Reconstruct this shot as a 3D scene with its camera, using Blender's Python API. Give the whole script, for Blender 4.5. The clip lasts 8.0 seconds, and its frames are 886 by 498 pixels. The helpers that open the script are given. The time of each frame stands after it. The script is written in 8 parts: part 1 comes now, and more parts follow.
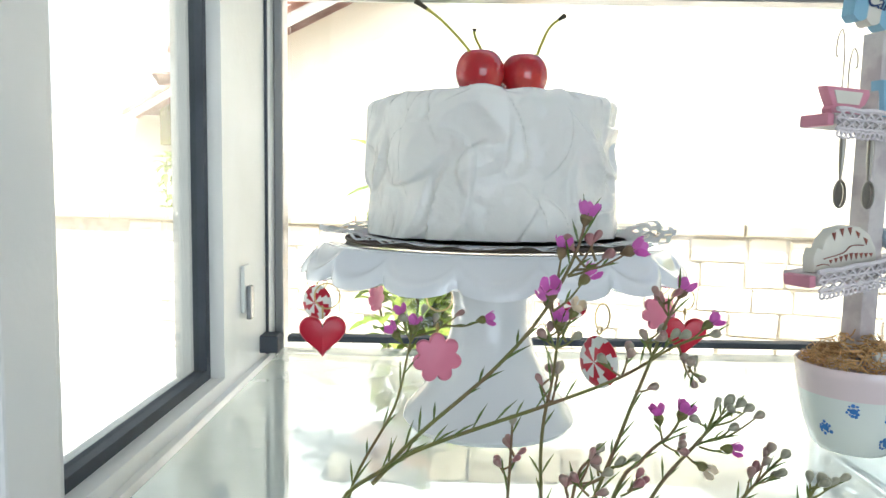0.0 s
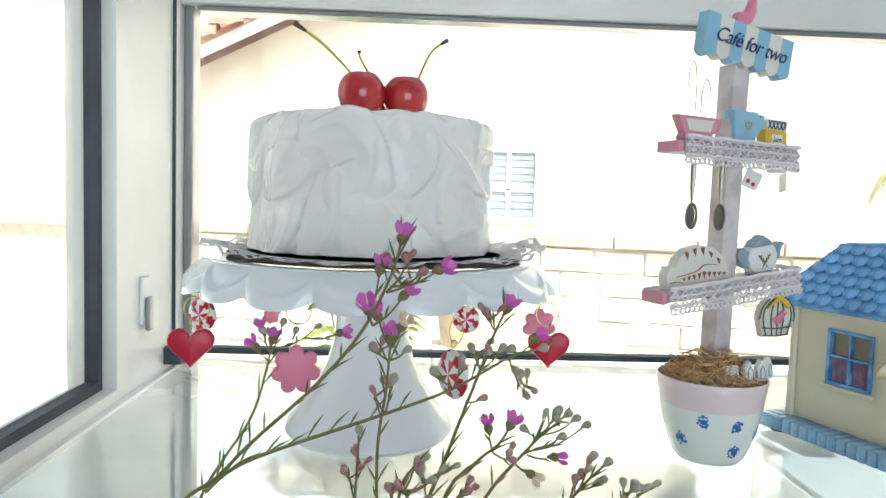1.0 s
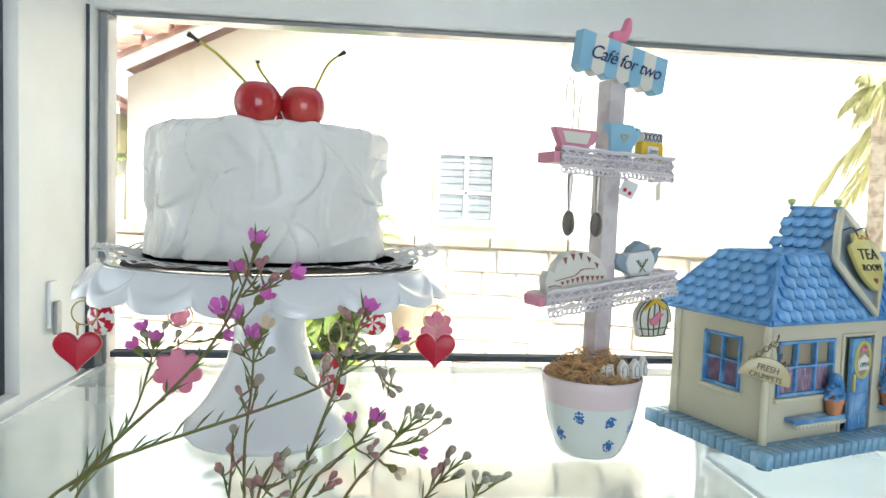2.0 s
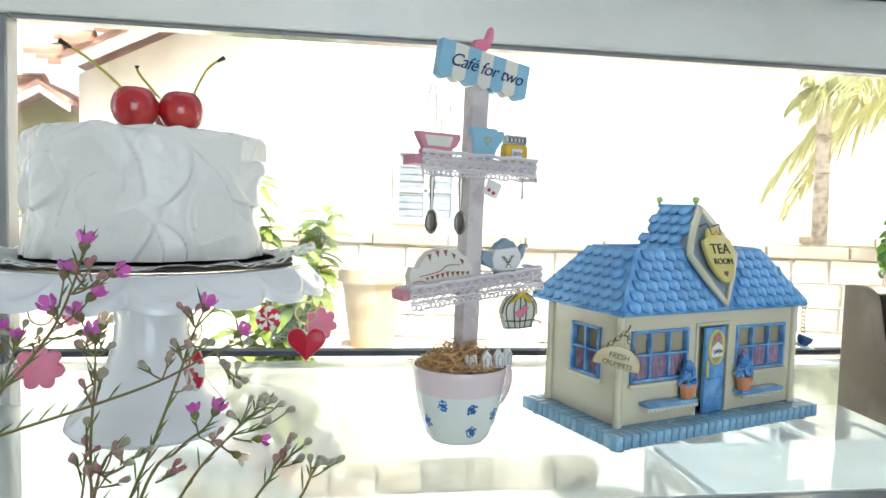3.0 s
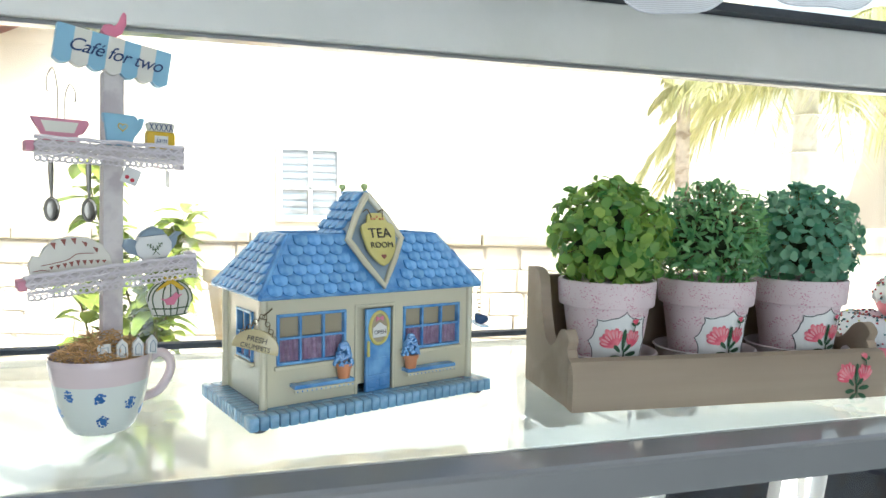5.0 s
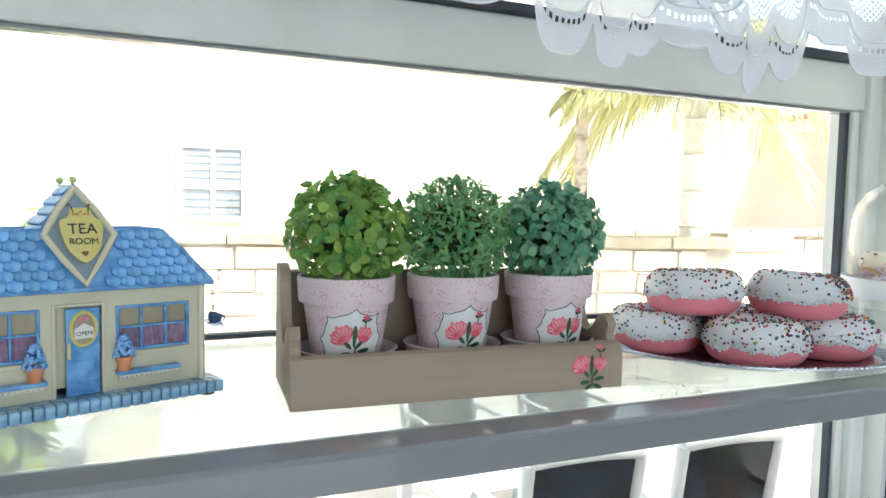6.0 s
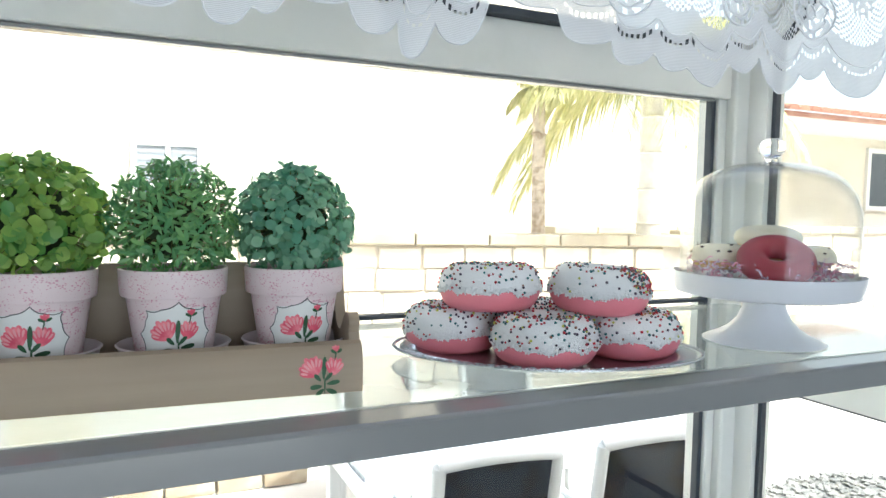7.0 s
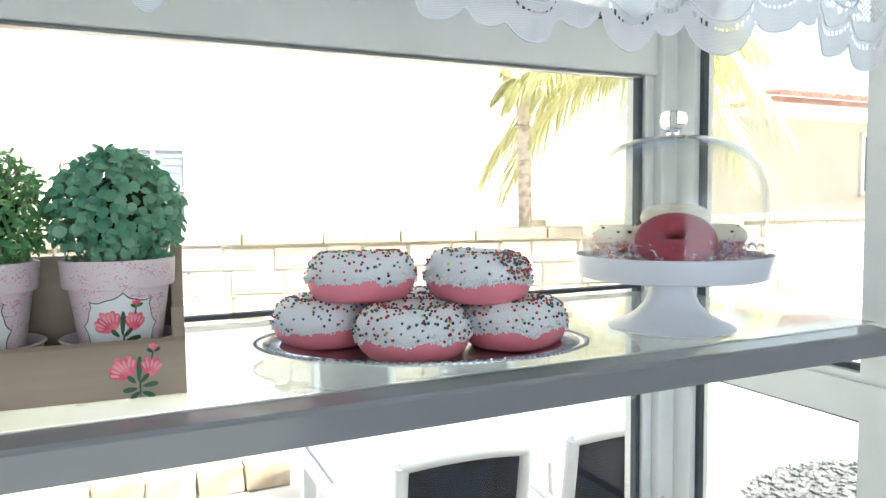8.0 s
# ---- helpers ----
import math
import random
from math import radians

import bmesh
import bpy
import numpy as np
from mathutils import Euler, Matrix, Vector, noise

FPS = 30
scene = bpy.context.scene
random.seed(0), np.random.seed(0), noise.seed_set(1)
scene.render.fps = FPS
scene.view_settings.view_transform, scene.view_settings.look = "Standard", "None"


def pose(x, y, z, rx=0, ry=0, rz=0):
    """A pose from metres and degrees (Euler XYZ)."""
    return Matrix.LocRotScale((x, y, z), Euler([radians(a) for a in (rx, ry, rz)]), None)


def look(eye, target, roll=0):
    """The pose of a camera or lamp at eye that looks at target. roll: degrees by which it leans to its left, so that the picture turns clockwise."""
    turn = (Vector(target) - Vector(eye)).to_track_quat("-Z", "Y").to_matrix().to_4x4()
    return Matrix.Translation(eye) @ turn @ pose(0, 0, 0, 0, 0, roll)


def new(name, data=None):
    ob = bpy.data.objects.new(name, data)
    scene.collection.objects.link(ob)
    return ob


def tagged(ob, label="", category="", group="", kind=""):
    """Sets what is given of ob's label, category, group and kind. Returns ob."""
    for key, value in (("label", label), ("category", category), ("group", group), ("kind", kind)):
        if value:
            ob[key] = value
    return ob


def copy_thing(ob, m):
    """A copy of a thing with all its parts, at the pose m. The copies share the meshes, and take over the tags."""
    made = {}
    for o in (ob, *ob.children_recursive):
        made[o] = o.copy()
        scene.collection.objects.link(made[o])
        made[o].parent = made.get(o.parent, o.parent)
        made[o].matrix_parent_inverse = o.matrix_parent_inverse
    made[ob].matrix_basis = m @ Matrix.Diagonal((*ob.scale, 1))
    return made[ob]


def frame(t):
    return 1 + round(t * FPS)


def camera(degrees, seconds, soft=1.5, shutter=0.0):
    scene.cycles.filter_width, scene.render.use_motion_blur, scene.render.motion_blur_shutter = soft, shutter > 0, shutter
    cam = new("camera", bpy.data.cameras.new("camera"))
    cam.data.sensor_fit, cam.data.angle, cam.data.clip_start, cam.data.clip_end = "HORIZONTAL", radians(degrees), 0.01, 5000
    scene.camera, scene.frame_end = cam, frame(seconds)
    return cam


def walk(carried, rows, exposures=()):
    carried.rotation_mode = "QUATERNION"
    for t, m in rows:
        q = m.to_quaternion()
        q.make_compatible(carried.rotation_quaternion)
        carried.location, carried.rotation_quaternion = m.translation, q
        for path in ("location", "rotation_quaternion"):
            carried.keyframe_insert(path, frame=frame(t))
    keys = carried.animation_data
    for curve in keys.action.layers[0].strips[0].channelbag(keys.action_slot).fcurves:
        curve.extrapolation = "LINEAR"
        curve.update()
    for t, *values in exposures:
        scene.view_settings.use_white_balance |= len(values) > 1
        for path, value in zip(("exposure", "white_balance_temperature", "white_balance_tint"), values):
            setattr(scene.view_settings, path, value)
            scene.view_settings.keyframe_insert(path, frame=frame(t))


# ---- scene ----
cam = camera(65.5, 8.0)
METRES, EYE, TILT, LEAN, TURN = 1.05, 1.45, 0.0, 1.05, 0.1
ROWS = [
    (0.0, 0.0, 0.0, 0.0, 0.17, -4.98, -1.93),
    (0.5, 0.0311, -0.0083, 0.0016, -0.7, -4.43, -2.28),
    (1.0, 0.0629, -0.0167, 0.0064, -2.63, -3.88, -2.81),
    (1.5, 0.0882, -0.0268, 0.0092, -4.35, -3.55, -3.16),
    (3.0, 0.1836, -0.0747, 0.0176, -8.61, -3.55, -2.75),
    (3.5, 0.2354, -0.0937, 0.0172, -10.44, -3.46, -2.92),
    (4.0, 0.2937, -0.1047, 0.014, -12.77, -3.55, -2.39),
    (5.5, 0.4521, -0.1521, 0.0189, -19.6, -3.25, -1.88),
    (6.0, 0.5587, -0.1802, 0.0184, -23.13, -3.14, -2.1),
    (6.5, 0.6944, -0.2063, 0.018, -24.67, -3.13, -3.4),
    (7.0, 0.8056, -0.2153, 0.0153, -24.78, -3.16, -1.99),
    (7.5, 0.8971, -0.2185, 0.0106, -24.41, -3.27, -0.86),
    (8.0, 0.9637, -0.2259, 0.0029, -24.74, -3.37, -0.35),
]
EXPO = 1.22
walk(cam, [(t, pose(0, 0, EYE, TILT, LEAN, TURN) @ pose(METRES * x, METRES * y, METRES * z, 90 + pitch, roll, yaw)) for t, x, y, z, yaw, pitch, roll in ROWS],
     exposures=[(0.0, EXPO, 5650, 4), (8.0, EXPO, 5650, 4)])

# ---- light: a high sun behind the house, open sky, a fill lamp added in the kitchen ----
SUN_DIR = Vector((0.35, -0.60, 1.05)).normalized()
world = bpy.data.worlds.new("sky")
scene.world = world
world.use_nodes = True
wn = world.node_tree.nodes
sky = wn.new("ShaderNodeTexSky")
sky.sky_type = "NISHITA"
sky.sun_disc = False
sky.air_density = 0.5
sky.dust_density = 9.0
sky.ozone_density = 0.6
sky.sun_elevation = math.asin(SUN_DIR.z)
sky.sun_rotation = math.atan2(SUN_DIR.x, SUN_DIR.y)
world.node_tree.links.new(sky.outputs[0], wn["Background"].inputs[0])
wn["Background"].inputs[1].default_value = 0.15
sun_data = bpy.data.lights.new("sun", "SUN")
sun_data.energy, sun_data.angle, sun_data.color = 5.0, radians(0.6), (1.0, 0.95, 0.86)
sun = new("sun", sun_data)
sun.matrix_world = look(SUN_DIR * 30, (0, 0, 0))
# area lamp added out of view to brighten the room-facing sides
fill_light_data = bpy.data.lights.new("room_fill", "AREA")
fill_light_data.shape, fill_light_data.size, fill_light_data.size_y = "RECTANGLE", 2.4, 2.0
fill_light_data.energy, fill_light_data.color = 22.0, (0.95, 0.98, 1.0)
fill_light = new("room_fill", fill_light_data)
fill_light.matrix_world = look((0.9, -3.35, 1.35), (0.9, 0.0, 1.35))


# ---- materials ----
def mat(name, color, rough=0.5, metal=0.0, grain=0.06, scale=60.0, bump=0.0, bump_scale=None, second=None, mix_scale=8.0,
        mix_at=(0.45, 0.6), transmission=0.0, ior=1.45, coat=0.0, sss=0.0, rand=0.0, island=0.0, stretch=None):
    m = bpy.data.materials.new(name)
    m.use_nodes = True
    nt = m.node_tree
    nodes, links = nt.nodes, nt.links
    b = nodes["Principled BSDF"]
    b.inputs["Roughness"].default_value = rough
    b.inputs["Metallic"].default_value = metal
    b.inputs["IOR"].default_value = ior
    b.inputs["Transmission Weight"].default_value = transmission
    b.inputs["Coat Weight"].default_value = coat
    if sss:
        b.inputs["Subsurface Weight"].default_value = sss
        b.inputs["Subsurface Radius"].default_value = (0.01, 0.006, 0.004)
        b.inputs["Subsurface Scale"].default_value = 0.5
    tc = nodes.new("ShaderNodeTexCoord")
    src = tc.outputs["Object"]
    if stretch:
        mp = nodes.new("ShaderNodeMapping")
        mp.inputs["Scale"].default_value = stretch
        links.new(src, mp.inputs["Vector"])
        src = mp.outputs["Vector"]
    n1 = nodes.new("ShaderNodeTexNoise")
    n1.inputs["Scale"].default_value = scale
    n1.inputs["Detail"].default_value = 5
    links.new(src, n1.inputs["Vector"])
    col = nodes.new("ShaderNodeMix")
    col.data_type = "RGBA"
    col.inputs["A"].default_value = (*[c * (1 - grain) for c in color], 1)
    col.inputs["B"].default_value = (*[min(1, c * (1 + grain)) for c in color], 1)
    links.new(n1.outputs["Fac"], col.inputs["Factor"])
    out = col.outputs["Result"]
    n2 = nodes.new("ShaderNodeTexNoise")
    n2.inputs["Scale"].default_value = mix_scale
    n2.inputs["Detail"].default_value = 4
    links.new(src, n2.inputs["Vector"])
    ramp = nodes.new("ShaderNodeMapRange")
    ramp.inputs["From Min"].default_value, ramp.inputs["From Max"].default_value = mix_at
    links.new(n2.outputs["Fac"], ramp.inputs["Value"])
    mx = nodes.new("ShaderNodeMix")
    mx.data_type = "RGBA"
    mx.inputs["B"].default_value = (*(second or [c * (1 - grain) for c in color]), 1)
    links.new(ramp.outputs["Result"], mx.inputs["Factor"])
    links.new(out, mx.inputs["A"])
    out = mx.outputs["Result"]
    if rand or island:
        hs = nodes.new("ShaderNodeHueSaturation")
        if rand:
            r = nodes.new("ShaderNodeObjectInfo").outputs["Random"]
        else:
            r = nodes.new("ShaderNodeNewGeometry").outputs["Random Per Island"]
        mr = nodes.new("ShaderNodeMapRange")
        amount = rand or island
        mr.inputs["To Min"].default_value, mr.inputs["To Max"].default_value = 1 - amount, 1 + amount
        links.new(r, mr.inputs["Value"])
        links.new(mr.outputs["Result"], hs.inputs["Value"])
        links.new(out, hs.inputs["Color"])
        out = hs.outputs["Color"]
    links.new(out, b.inputs["Base Color"])
    if bump:
        bn = nodes.new("ShaderNodeBump")
        bn.inputs["Strength"].default_value = 1.0
        bn.inputs["Distance"].default_value = bump
        if bump_scale:
            n3 = nodes.new("ShaderNodeTexNoise")
            n3.inputs["Scale"].default_value = bump_scale
            n3.inputs["Detail"].default_value = 4
            links.new(src, n3.inputs["Vector"])
            links.new(n3.outputs["Fac"], bn.inputs["Height"])
        else:
            links.new(n1.outputs["Fac"], bn.inputs["Height"])
        links.new(bn.outputs["Normal"], b.inputs["Normal"])
    return m


def glass_mat(name, tint, mirror=0.08, rough=0.0, frost=0.0):
    """A thin clear pane: lets light straight through with a tint, and mirrors by its Fresnel."""
    m = bpy.data.materials.new(name)
    m.use_nodes = True
    nodes, links = m.node_tree.nodes, m.node_tree.links
    nodes.remove(nodes["Principled BSDF"])
    tr = nodes.new("ShaderNodeBsdfTransparent")
    tr.inputs[0].default_value = (*tint, 1)
    gl = nodes.new("ShaderNodeBsdfGlossy")
    gl.inputs["Roughness"].default_value = rough
    lw = nodes.new("ShaderNodeLayerWeight")
    lw.inputs["Blend"].default_value = 0.5
    pw = nodes.new("ShaderNodeMath")
    pw.operation = "POWER"
    pw.inputs[1].default_value = 4.0
    links.new(lw.outputs["Facing"], pw.inputs[0])
    fr = nodes.new("ShaderNodeMath")
    fr.operation = "MULTIPLY_ADD"
    fr.inputs[1].default_value, fr.inputs[2].default_value = 0.9, mirror * 0.5
    links.new(pw.outputs[0], fr.inputs[0])
    mixs = nodes.new("ShaderNodeMixShader")
    links.new(fr.outputs[0], mixs.inputs[0])
    if frost:
        fl = nodes.new("ShaderNodeBsdfTranslucent")
        fl.inputs[0].default_value = (0.93, 0.97, 0.95, 1)
        fm = nodes.new("ShaderNodeMixShader")
        tcf = nodes.new("ShaderNodeTexCoord")
        nf = nodes.new("ShaderNodeTexNoise")
        nf.inputs["Scale"].default_value = 9.0
        nf.inputs["Detail"].default_value = 6.0
        links.new(tcf.outputs["Object"], nf.inputs["Vector"])
        rf = nodes.new("ShaderNodeMapRange")
        rf.inputs["To Min"].default_value, rf.inputs["To Max"].default_value = frost * 0.8, frost * 1.2
        links.new(nf.outputs["Fac"], rf.inputs["Value"])
        links.new(rf.outputs["Result"], fm.inputs[0])
        links.new(tr.outputs[0], fm.inputs[1])
        links.new(fl.outputs[0], fm.inputs[2])
        tr = fm
    links.new(tr.outputs[0], mixs.inputs[1])
    links.new(gl.outputs[0], mixs.inputs[2])
    links.new(mixs.outputs[0], nodes["Material Output"].inputs[0])
    return m


def leaf_mat(name, a, b_col, glow=0.35, amount=0.35):
    """Leaf: diffuse and gloss, with light let through; each leaf has its own shade."""
    m = bpy.data.materials.new(name)
    m.use_nodes = True
    nodes, links = m.node_tree.nodes, m.node_tree.links
    p = nodes["Principled BSDF"]
    p.inputs["Roughness"].default_value = 0.38
    geo = nodes.new("ShaderNodeNewGeometry")
    tc = nodes.new("ShaderNodeTexCoord")
    n = nodes.new("ShaderNodeTexNoise")
    n.inputs["Scale"].default_value = 25
    links.new(tc.outputs["Object"], n.inputs["Vector"])
    add = nodes.new("ShaderNodeMath")
    add.operation = "MULTIPLY_ADD"
    add.inputs[1].default_value = 0.6
    links.new(geo.outputs["Random Per Island"], add.inputs[0])
    sub = nodes.new("ShaderNodeMath")
    sub.operation = "SUBTRACT"
    sub.inputs[1].default_value = 0.3
    links.new(n.outputs["Fac"], sub.inputs[0])
    links.new(sub.outputs[0], add.inputs[2])
    mx = nodes.new("ShaderNodeMix")
    mx.data_type = "RGBA"
    mx.inputs["A"].default_value = (*a, 1)
    mx.inputs["B"].default_value = (*b_col, 1)
    links.new(add.outputs[0], mx.inputs["Factor"])
    links.new(mx.outputs["Result"], p.inputs["Base Color"])
    t = nodes.new("ShaderNodeBsdfTranslucent")
    links.new(mx.outputs["Result"], t.inputs["Color"])
    ms = nodes.new("ShaderNodeMixShader")
    ms.inputs[0].default_value = glow
    links.new(p.outputs[0], ms.inputs[1])
    links.new(t.outputs[0], ms.inputs[2])
    links.new(ms.outputs[0], nodes["Material Output"].inputs[0])
    return m


M_FRAME = mat("white_vinyl", (0.80, 0.80, 0.77), 0.38, grain=0.02, scale=30, bump=0.0003, bump_scale=120, second=(0.74, 0.74, 0.70), mix_scale=5)
M_GASKET = mat("black_rubber", (0.055, 0.065, 0.08), 0.55, grain=0.2, bump=0.0003)
M_PANE = glass_mat("window_glass", (0.97, 0.98, 0.97))
M_SHELFGLASS = glass_mat("shelf_glass", (0.96, 0.985, 0.975), 0.08, 0.05, 0.35)
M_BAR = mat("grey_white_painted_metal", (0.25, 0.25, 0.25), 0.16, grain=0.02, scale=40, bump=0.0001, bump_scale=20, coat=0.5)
M_WALL = mat("pale_wall_paint", (0.78, 0.79, 0.79), 0.8, grain=0.03, bump=0.0008, bump_scale=180)
M_CEIL = mat("ceiling_paint", (0.82, 0.81, 0.78), 0.9, grain=0.02, bump=0.0008, bump_scale=150)
M_FLOOR = mat("floor_tile", (0.45, 0.44, 0.42), 0.35, grain=0.1, scale=12, bump=0.0005)
M_CONCRETE = mat("sunlit_concrete", (0.68, 0.66, 0.61), 0.9, grain=0.1, scale=18, bump=0.002, second=(0.60, 0.56, 0.50), mix_scale=1.3)
M_STUCCO = mat("cream_stucco", (0.74, 0.68, 0.56), 0.9, grain=0.06, scale=30, bump=0.004, bump_scale=60, second=(0.68, 0.61, 0.49), mix_scale=0.8)
M_TRIM = mat("white_trim", (0.78, 0.77, 0.73), 0.6, grain=0.03)
M_TILE = mat("terracotta_tile", (0.36, 0.17, 0.11), 0.8, grain=0.2, scale=14, bump=0.002, second=(0.46, 0.28, 0.20), mix_scale=3, rand=0.25)
M_STONE = mat("tan_stone", (0.66, 0.58, 0.46), 0.9, grain=0.12, scale=9, bump=0.006, second=(0.72, 0.66, 0.55), mix_scale=2.5, rand=0.2)
M_EDGE = mat("brown_edging_stone", (0.34, 0.27, 0.18), 0.9, grain=0.2, scale=12, bump=0.006, second=(0.46, 0.39, 0.28), mix_scale=4, rand=0.2)
M_MORTAR = mat("grey_mortar", (0.55, 0.49, 0.40), 0.95, grain=0.15, scale=20, bump=0.004)
M_CAP = mat("tan_stone_cap", (0.44, 0.38, 0.28), 0.9, grain=0.12, scale=8, bump=0.005, rand=0.12)
M_TWIG = mat("green_twig", (0.17, 0.17, 0.05), 0.6, grain=0.3, scale=120, second=(0.20, 0.13, 0.07), mix_scale=30)
M_DARKWIN = mat("dark_window", (0.10, 0.11, 0.12), 0.15, grain=0.1)


# ---- mesh helpers ----
def mesh_of(name, bm, material, smooth=True):
    me = bpy.data.meshes.new(name)
    bm.normal_update()
    bm.to_mesh(me)
    bm.free()
    for m in (material if isinstance(material, (list, tuple)) else [material]):
        me.materials.append(m)
    if smooth:
        me.polygons.foreach_set("use_smooth", [True] * len(me.polygons))
        me.set_sharp_from_angle(angle=radians(38))
    return me


def part(name, bm, material, parent=None, label="", at=None, smooth=True):
    ob = new(name, mesh_of(name, bm, material, smooth))
    if parent is not None:
        ob.parent = parent
    if at is not None:
        ob.matrix_basis = at
    if label:
        ob["label"] = label
    return ob


def thing(name, m, label, category, group="", kind=""):
    ob = new(name)
    ob.empty_display_size = 0.02
    ob.matrix_basis = m
    return tagged(ob, label, category, group, kind)


def add_box(bm, lo, hi, bevel=0.0, segs=2):
    lo, hi = Vector(lo), Vector(hi)
    r = bmesh.ops.create_cube(bm, size=1.0, matrix=Matrix.Translation((lo + hi) / 2) @ Matrix.Diagonal((*(hi - lo), 1)))
    if bevel:
        edges = list({e for v in r["verts"] for e in v.link_edges})
        bmesh.ops.bevel(bm, geom=edges, offset=bevel, segments=segs, profile=0.5, affect="EDGES")
    return bm


def box(lo, hi, bevel=0.0, segs=2):
    return add_box(bmesh.new(), lo, hi, bevel, segs)


def add_lathe(bm, profile, segs=48, shape=None, center=(0, 0, 0)):
    rings = []
    c = Vector(center)
    for r, z in profile:
        if r < 1e-6:
            rings.append([bm.verts.new(c + Vector((0, 0, z)))])
            continue
        ring = []
        for i in range(segs):
            a = 2 * math.pi * i / segs
            k, dz = shape(a, r, z) if shape else (1.0, 0.0)
            ring.append(bm.verts.new(c + Vector((r * k * math.cos(a), r * k * math.sin(a), z + dz))))
        rings.append(ring)
    for p, q in zip(rings, rings[1:]):
        for i in range(segs):
            j = (i + 1) % segs
            if len(p) == 1 and len(q) == 1:
                continue
            if len(p) == 1:
                bm.faces.new((p[0], q[j], q[i]))
            elif len(q) == 1:
                bm.faces.new((p[i], p[j], q[0]))
            else:
                bm.faces.new((p[i], p[j], q[j], q[i]))
    return bm


def lathe(profile, segs=48, shape=None):
    bm = add_lathe(bmesh.new(), profile, segs, shape)
    bmesh.ops.recalc_face_normals(bm, faces=bm.faces)
    return bm


def add_tube(bm, pts, radius, segs=6, taper=None):
    pts = [Vector(p) for p in pts]
    rings = []
    up = None
    for i, p in enumerate(pts):
        d = (pts[min(i + 1, len(pts) - 1)] - pts[max(i - 1, 0)]).normalized()
        if up is None:
            up = d.orthogonal().normalized()
        up = (up - d * up.dot(d)).normalized()
        side = d.cross(up)
        r = radius if taper is None else radius + (taper - radius) * i / (len(pts) - 1)
        rings.append([bm.verts.new(p + r * (math.cos(2 * math.pi * k / segs) * up + math.sin(2 * math.pi * k / segs) * side)) for k in range(segs)])
    for a, b in zip(rings, rings[1:]):
        for k in range(segs):
            bm.faces.new((a[k], a[(k + 1) % segs], b[(k + 1) % segs], b[k]))
    bm.faces.new(rings[0][::-1])
    bm.faces.new(rings[-1])
    return bm


def tube(pts, radius, segs=6, taper=None):
    return add_tube(bmesh.new(), pts, radius, segs, taper)


def ring_pts(center, r, n=18, axis="y", squash=1.0):
    c = Vector(center)
    out = []
    for i in range(n + 1):
        a = 2 * math.pi * i / n
        u, v = r * math.cos(a), r * math.sin(a) * squash
        out.append(c + (Vector((u, 0, v)) if axis == "y" else Vector((0, u, v)) if axis == "x" else Vector((u, v, 0))))
    return out


def add_slab(bm, outline, depth, bevel=0.0, y0=0.0):
    """An outline in the x-z plane, thickened from y0 to y0 + depth, with softened edges."""
    n = len(outline)
    cx, cz = sum(p[0] for p in outline) / n, sum(p[1] for p in outline) / n
    mean = sum(math.hypot(x - cx, z - cz) for x, z in outline) / n
    if bevel:
        bevel = min(bevel, depth * 0.45)
        k1, k2 = 1 - bevel / mean, 1 - 0.3 * bevel / mean
        layers = [(y0, k1), (y0 + bevel * 0.35, k2), (y0 + bevel, 1), (y0 + depth - bevel, 1), (y0 + depth - bevel * 0.35, k2), (y0 + depth, k1)]
    else:
        layers = [(y0, 1), (y0 + depth, 1)]
    rings = [[bm.verts.new((cx + (x - cx) * k, y, cz + (z - cz) * k)) for x, z in outline] for y, k in layers]
    faces = [bm.faces.new(rings[0]), bm.faces.new(rings[-1][::-1])]
    for a, b in zip(rings, rings[1:]):
        for q in range(n):
            r = (q + 1) % n
            faces.append(bm.faces.new((a[r], a[q], b[q], b[r])))
    bmesh.ops.recalc_face_normals(bm, faces=faces)
    return bm


def slab(outline, depth, bevel=0.0, y0=0.0):
    return add_slab(bmesh.new(), outline, depth, bevel, y0)


def add_ball(bm, c, r, sub=2, squash=(1, 1, 1)):
    bmesh.ops.create_icosphere(bm, subdivisions=sub, radius=1.0, matrix=Matrix.Translation(c) @ Matrix.Diagonal((r * squash[0], r * squash[1], r * squash[2], 1)))
    return bm


def smooth_line(pts, n=8):
    """Catmull-Rom through the points."""
    pts = [Vector(p) for p in pts]
    out = []
    for i in range(len(pts) - 1):
        p0, p1, p2, p3 = pts[max(i - 1, 0)], pts[i], pts[i + 1], pts[min(i + 2, len(pts) - 1)]
        for k in range(n):
            t = k / n
            out.append(0.5 * (2 * p1 + (p2 - p0) * t + (2 * p0 - 5 * p1 + 4 * p2 - p3) * t * t + (3 * p1 - p0 - 3 * p2 + p3) * t ** 3))
    out.append(pts[-1])
    return out


def text_part(name, body, size, material, parent, at, shear=0.0, thick=0.0003, spacing=1.0):
    cu = bpy.data.curves.new(name, "FONT")
    cu.body, cu.size, cu.shear, cu.extrude = body, size, shear, thick
    cu.align_x, cu.align_y, cu.space_character = "CENTER", "CENTER", spacing
    tmp = bpy.data.objects.new(name, cu)
    me = bpy.data.meshes.new_from_object(tmp)
    bpy.data.objects.remove(tmp)
    me.materials.clear()
    me.materials.append(material)
    ob = new(name, me)
    ob.parent = parent
    ob.matrix_basis = at
    return ob


rng = random.Random(7)
S = 1.268          # top of the glass shelf
XL, XR = -0.2, 1.95     # inner faces of the window box's sides
YG = 0.785         # inner face of the front glazing
YH = 0.27          # the house wall's inner face
SILL = 0.78

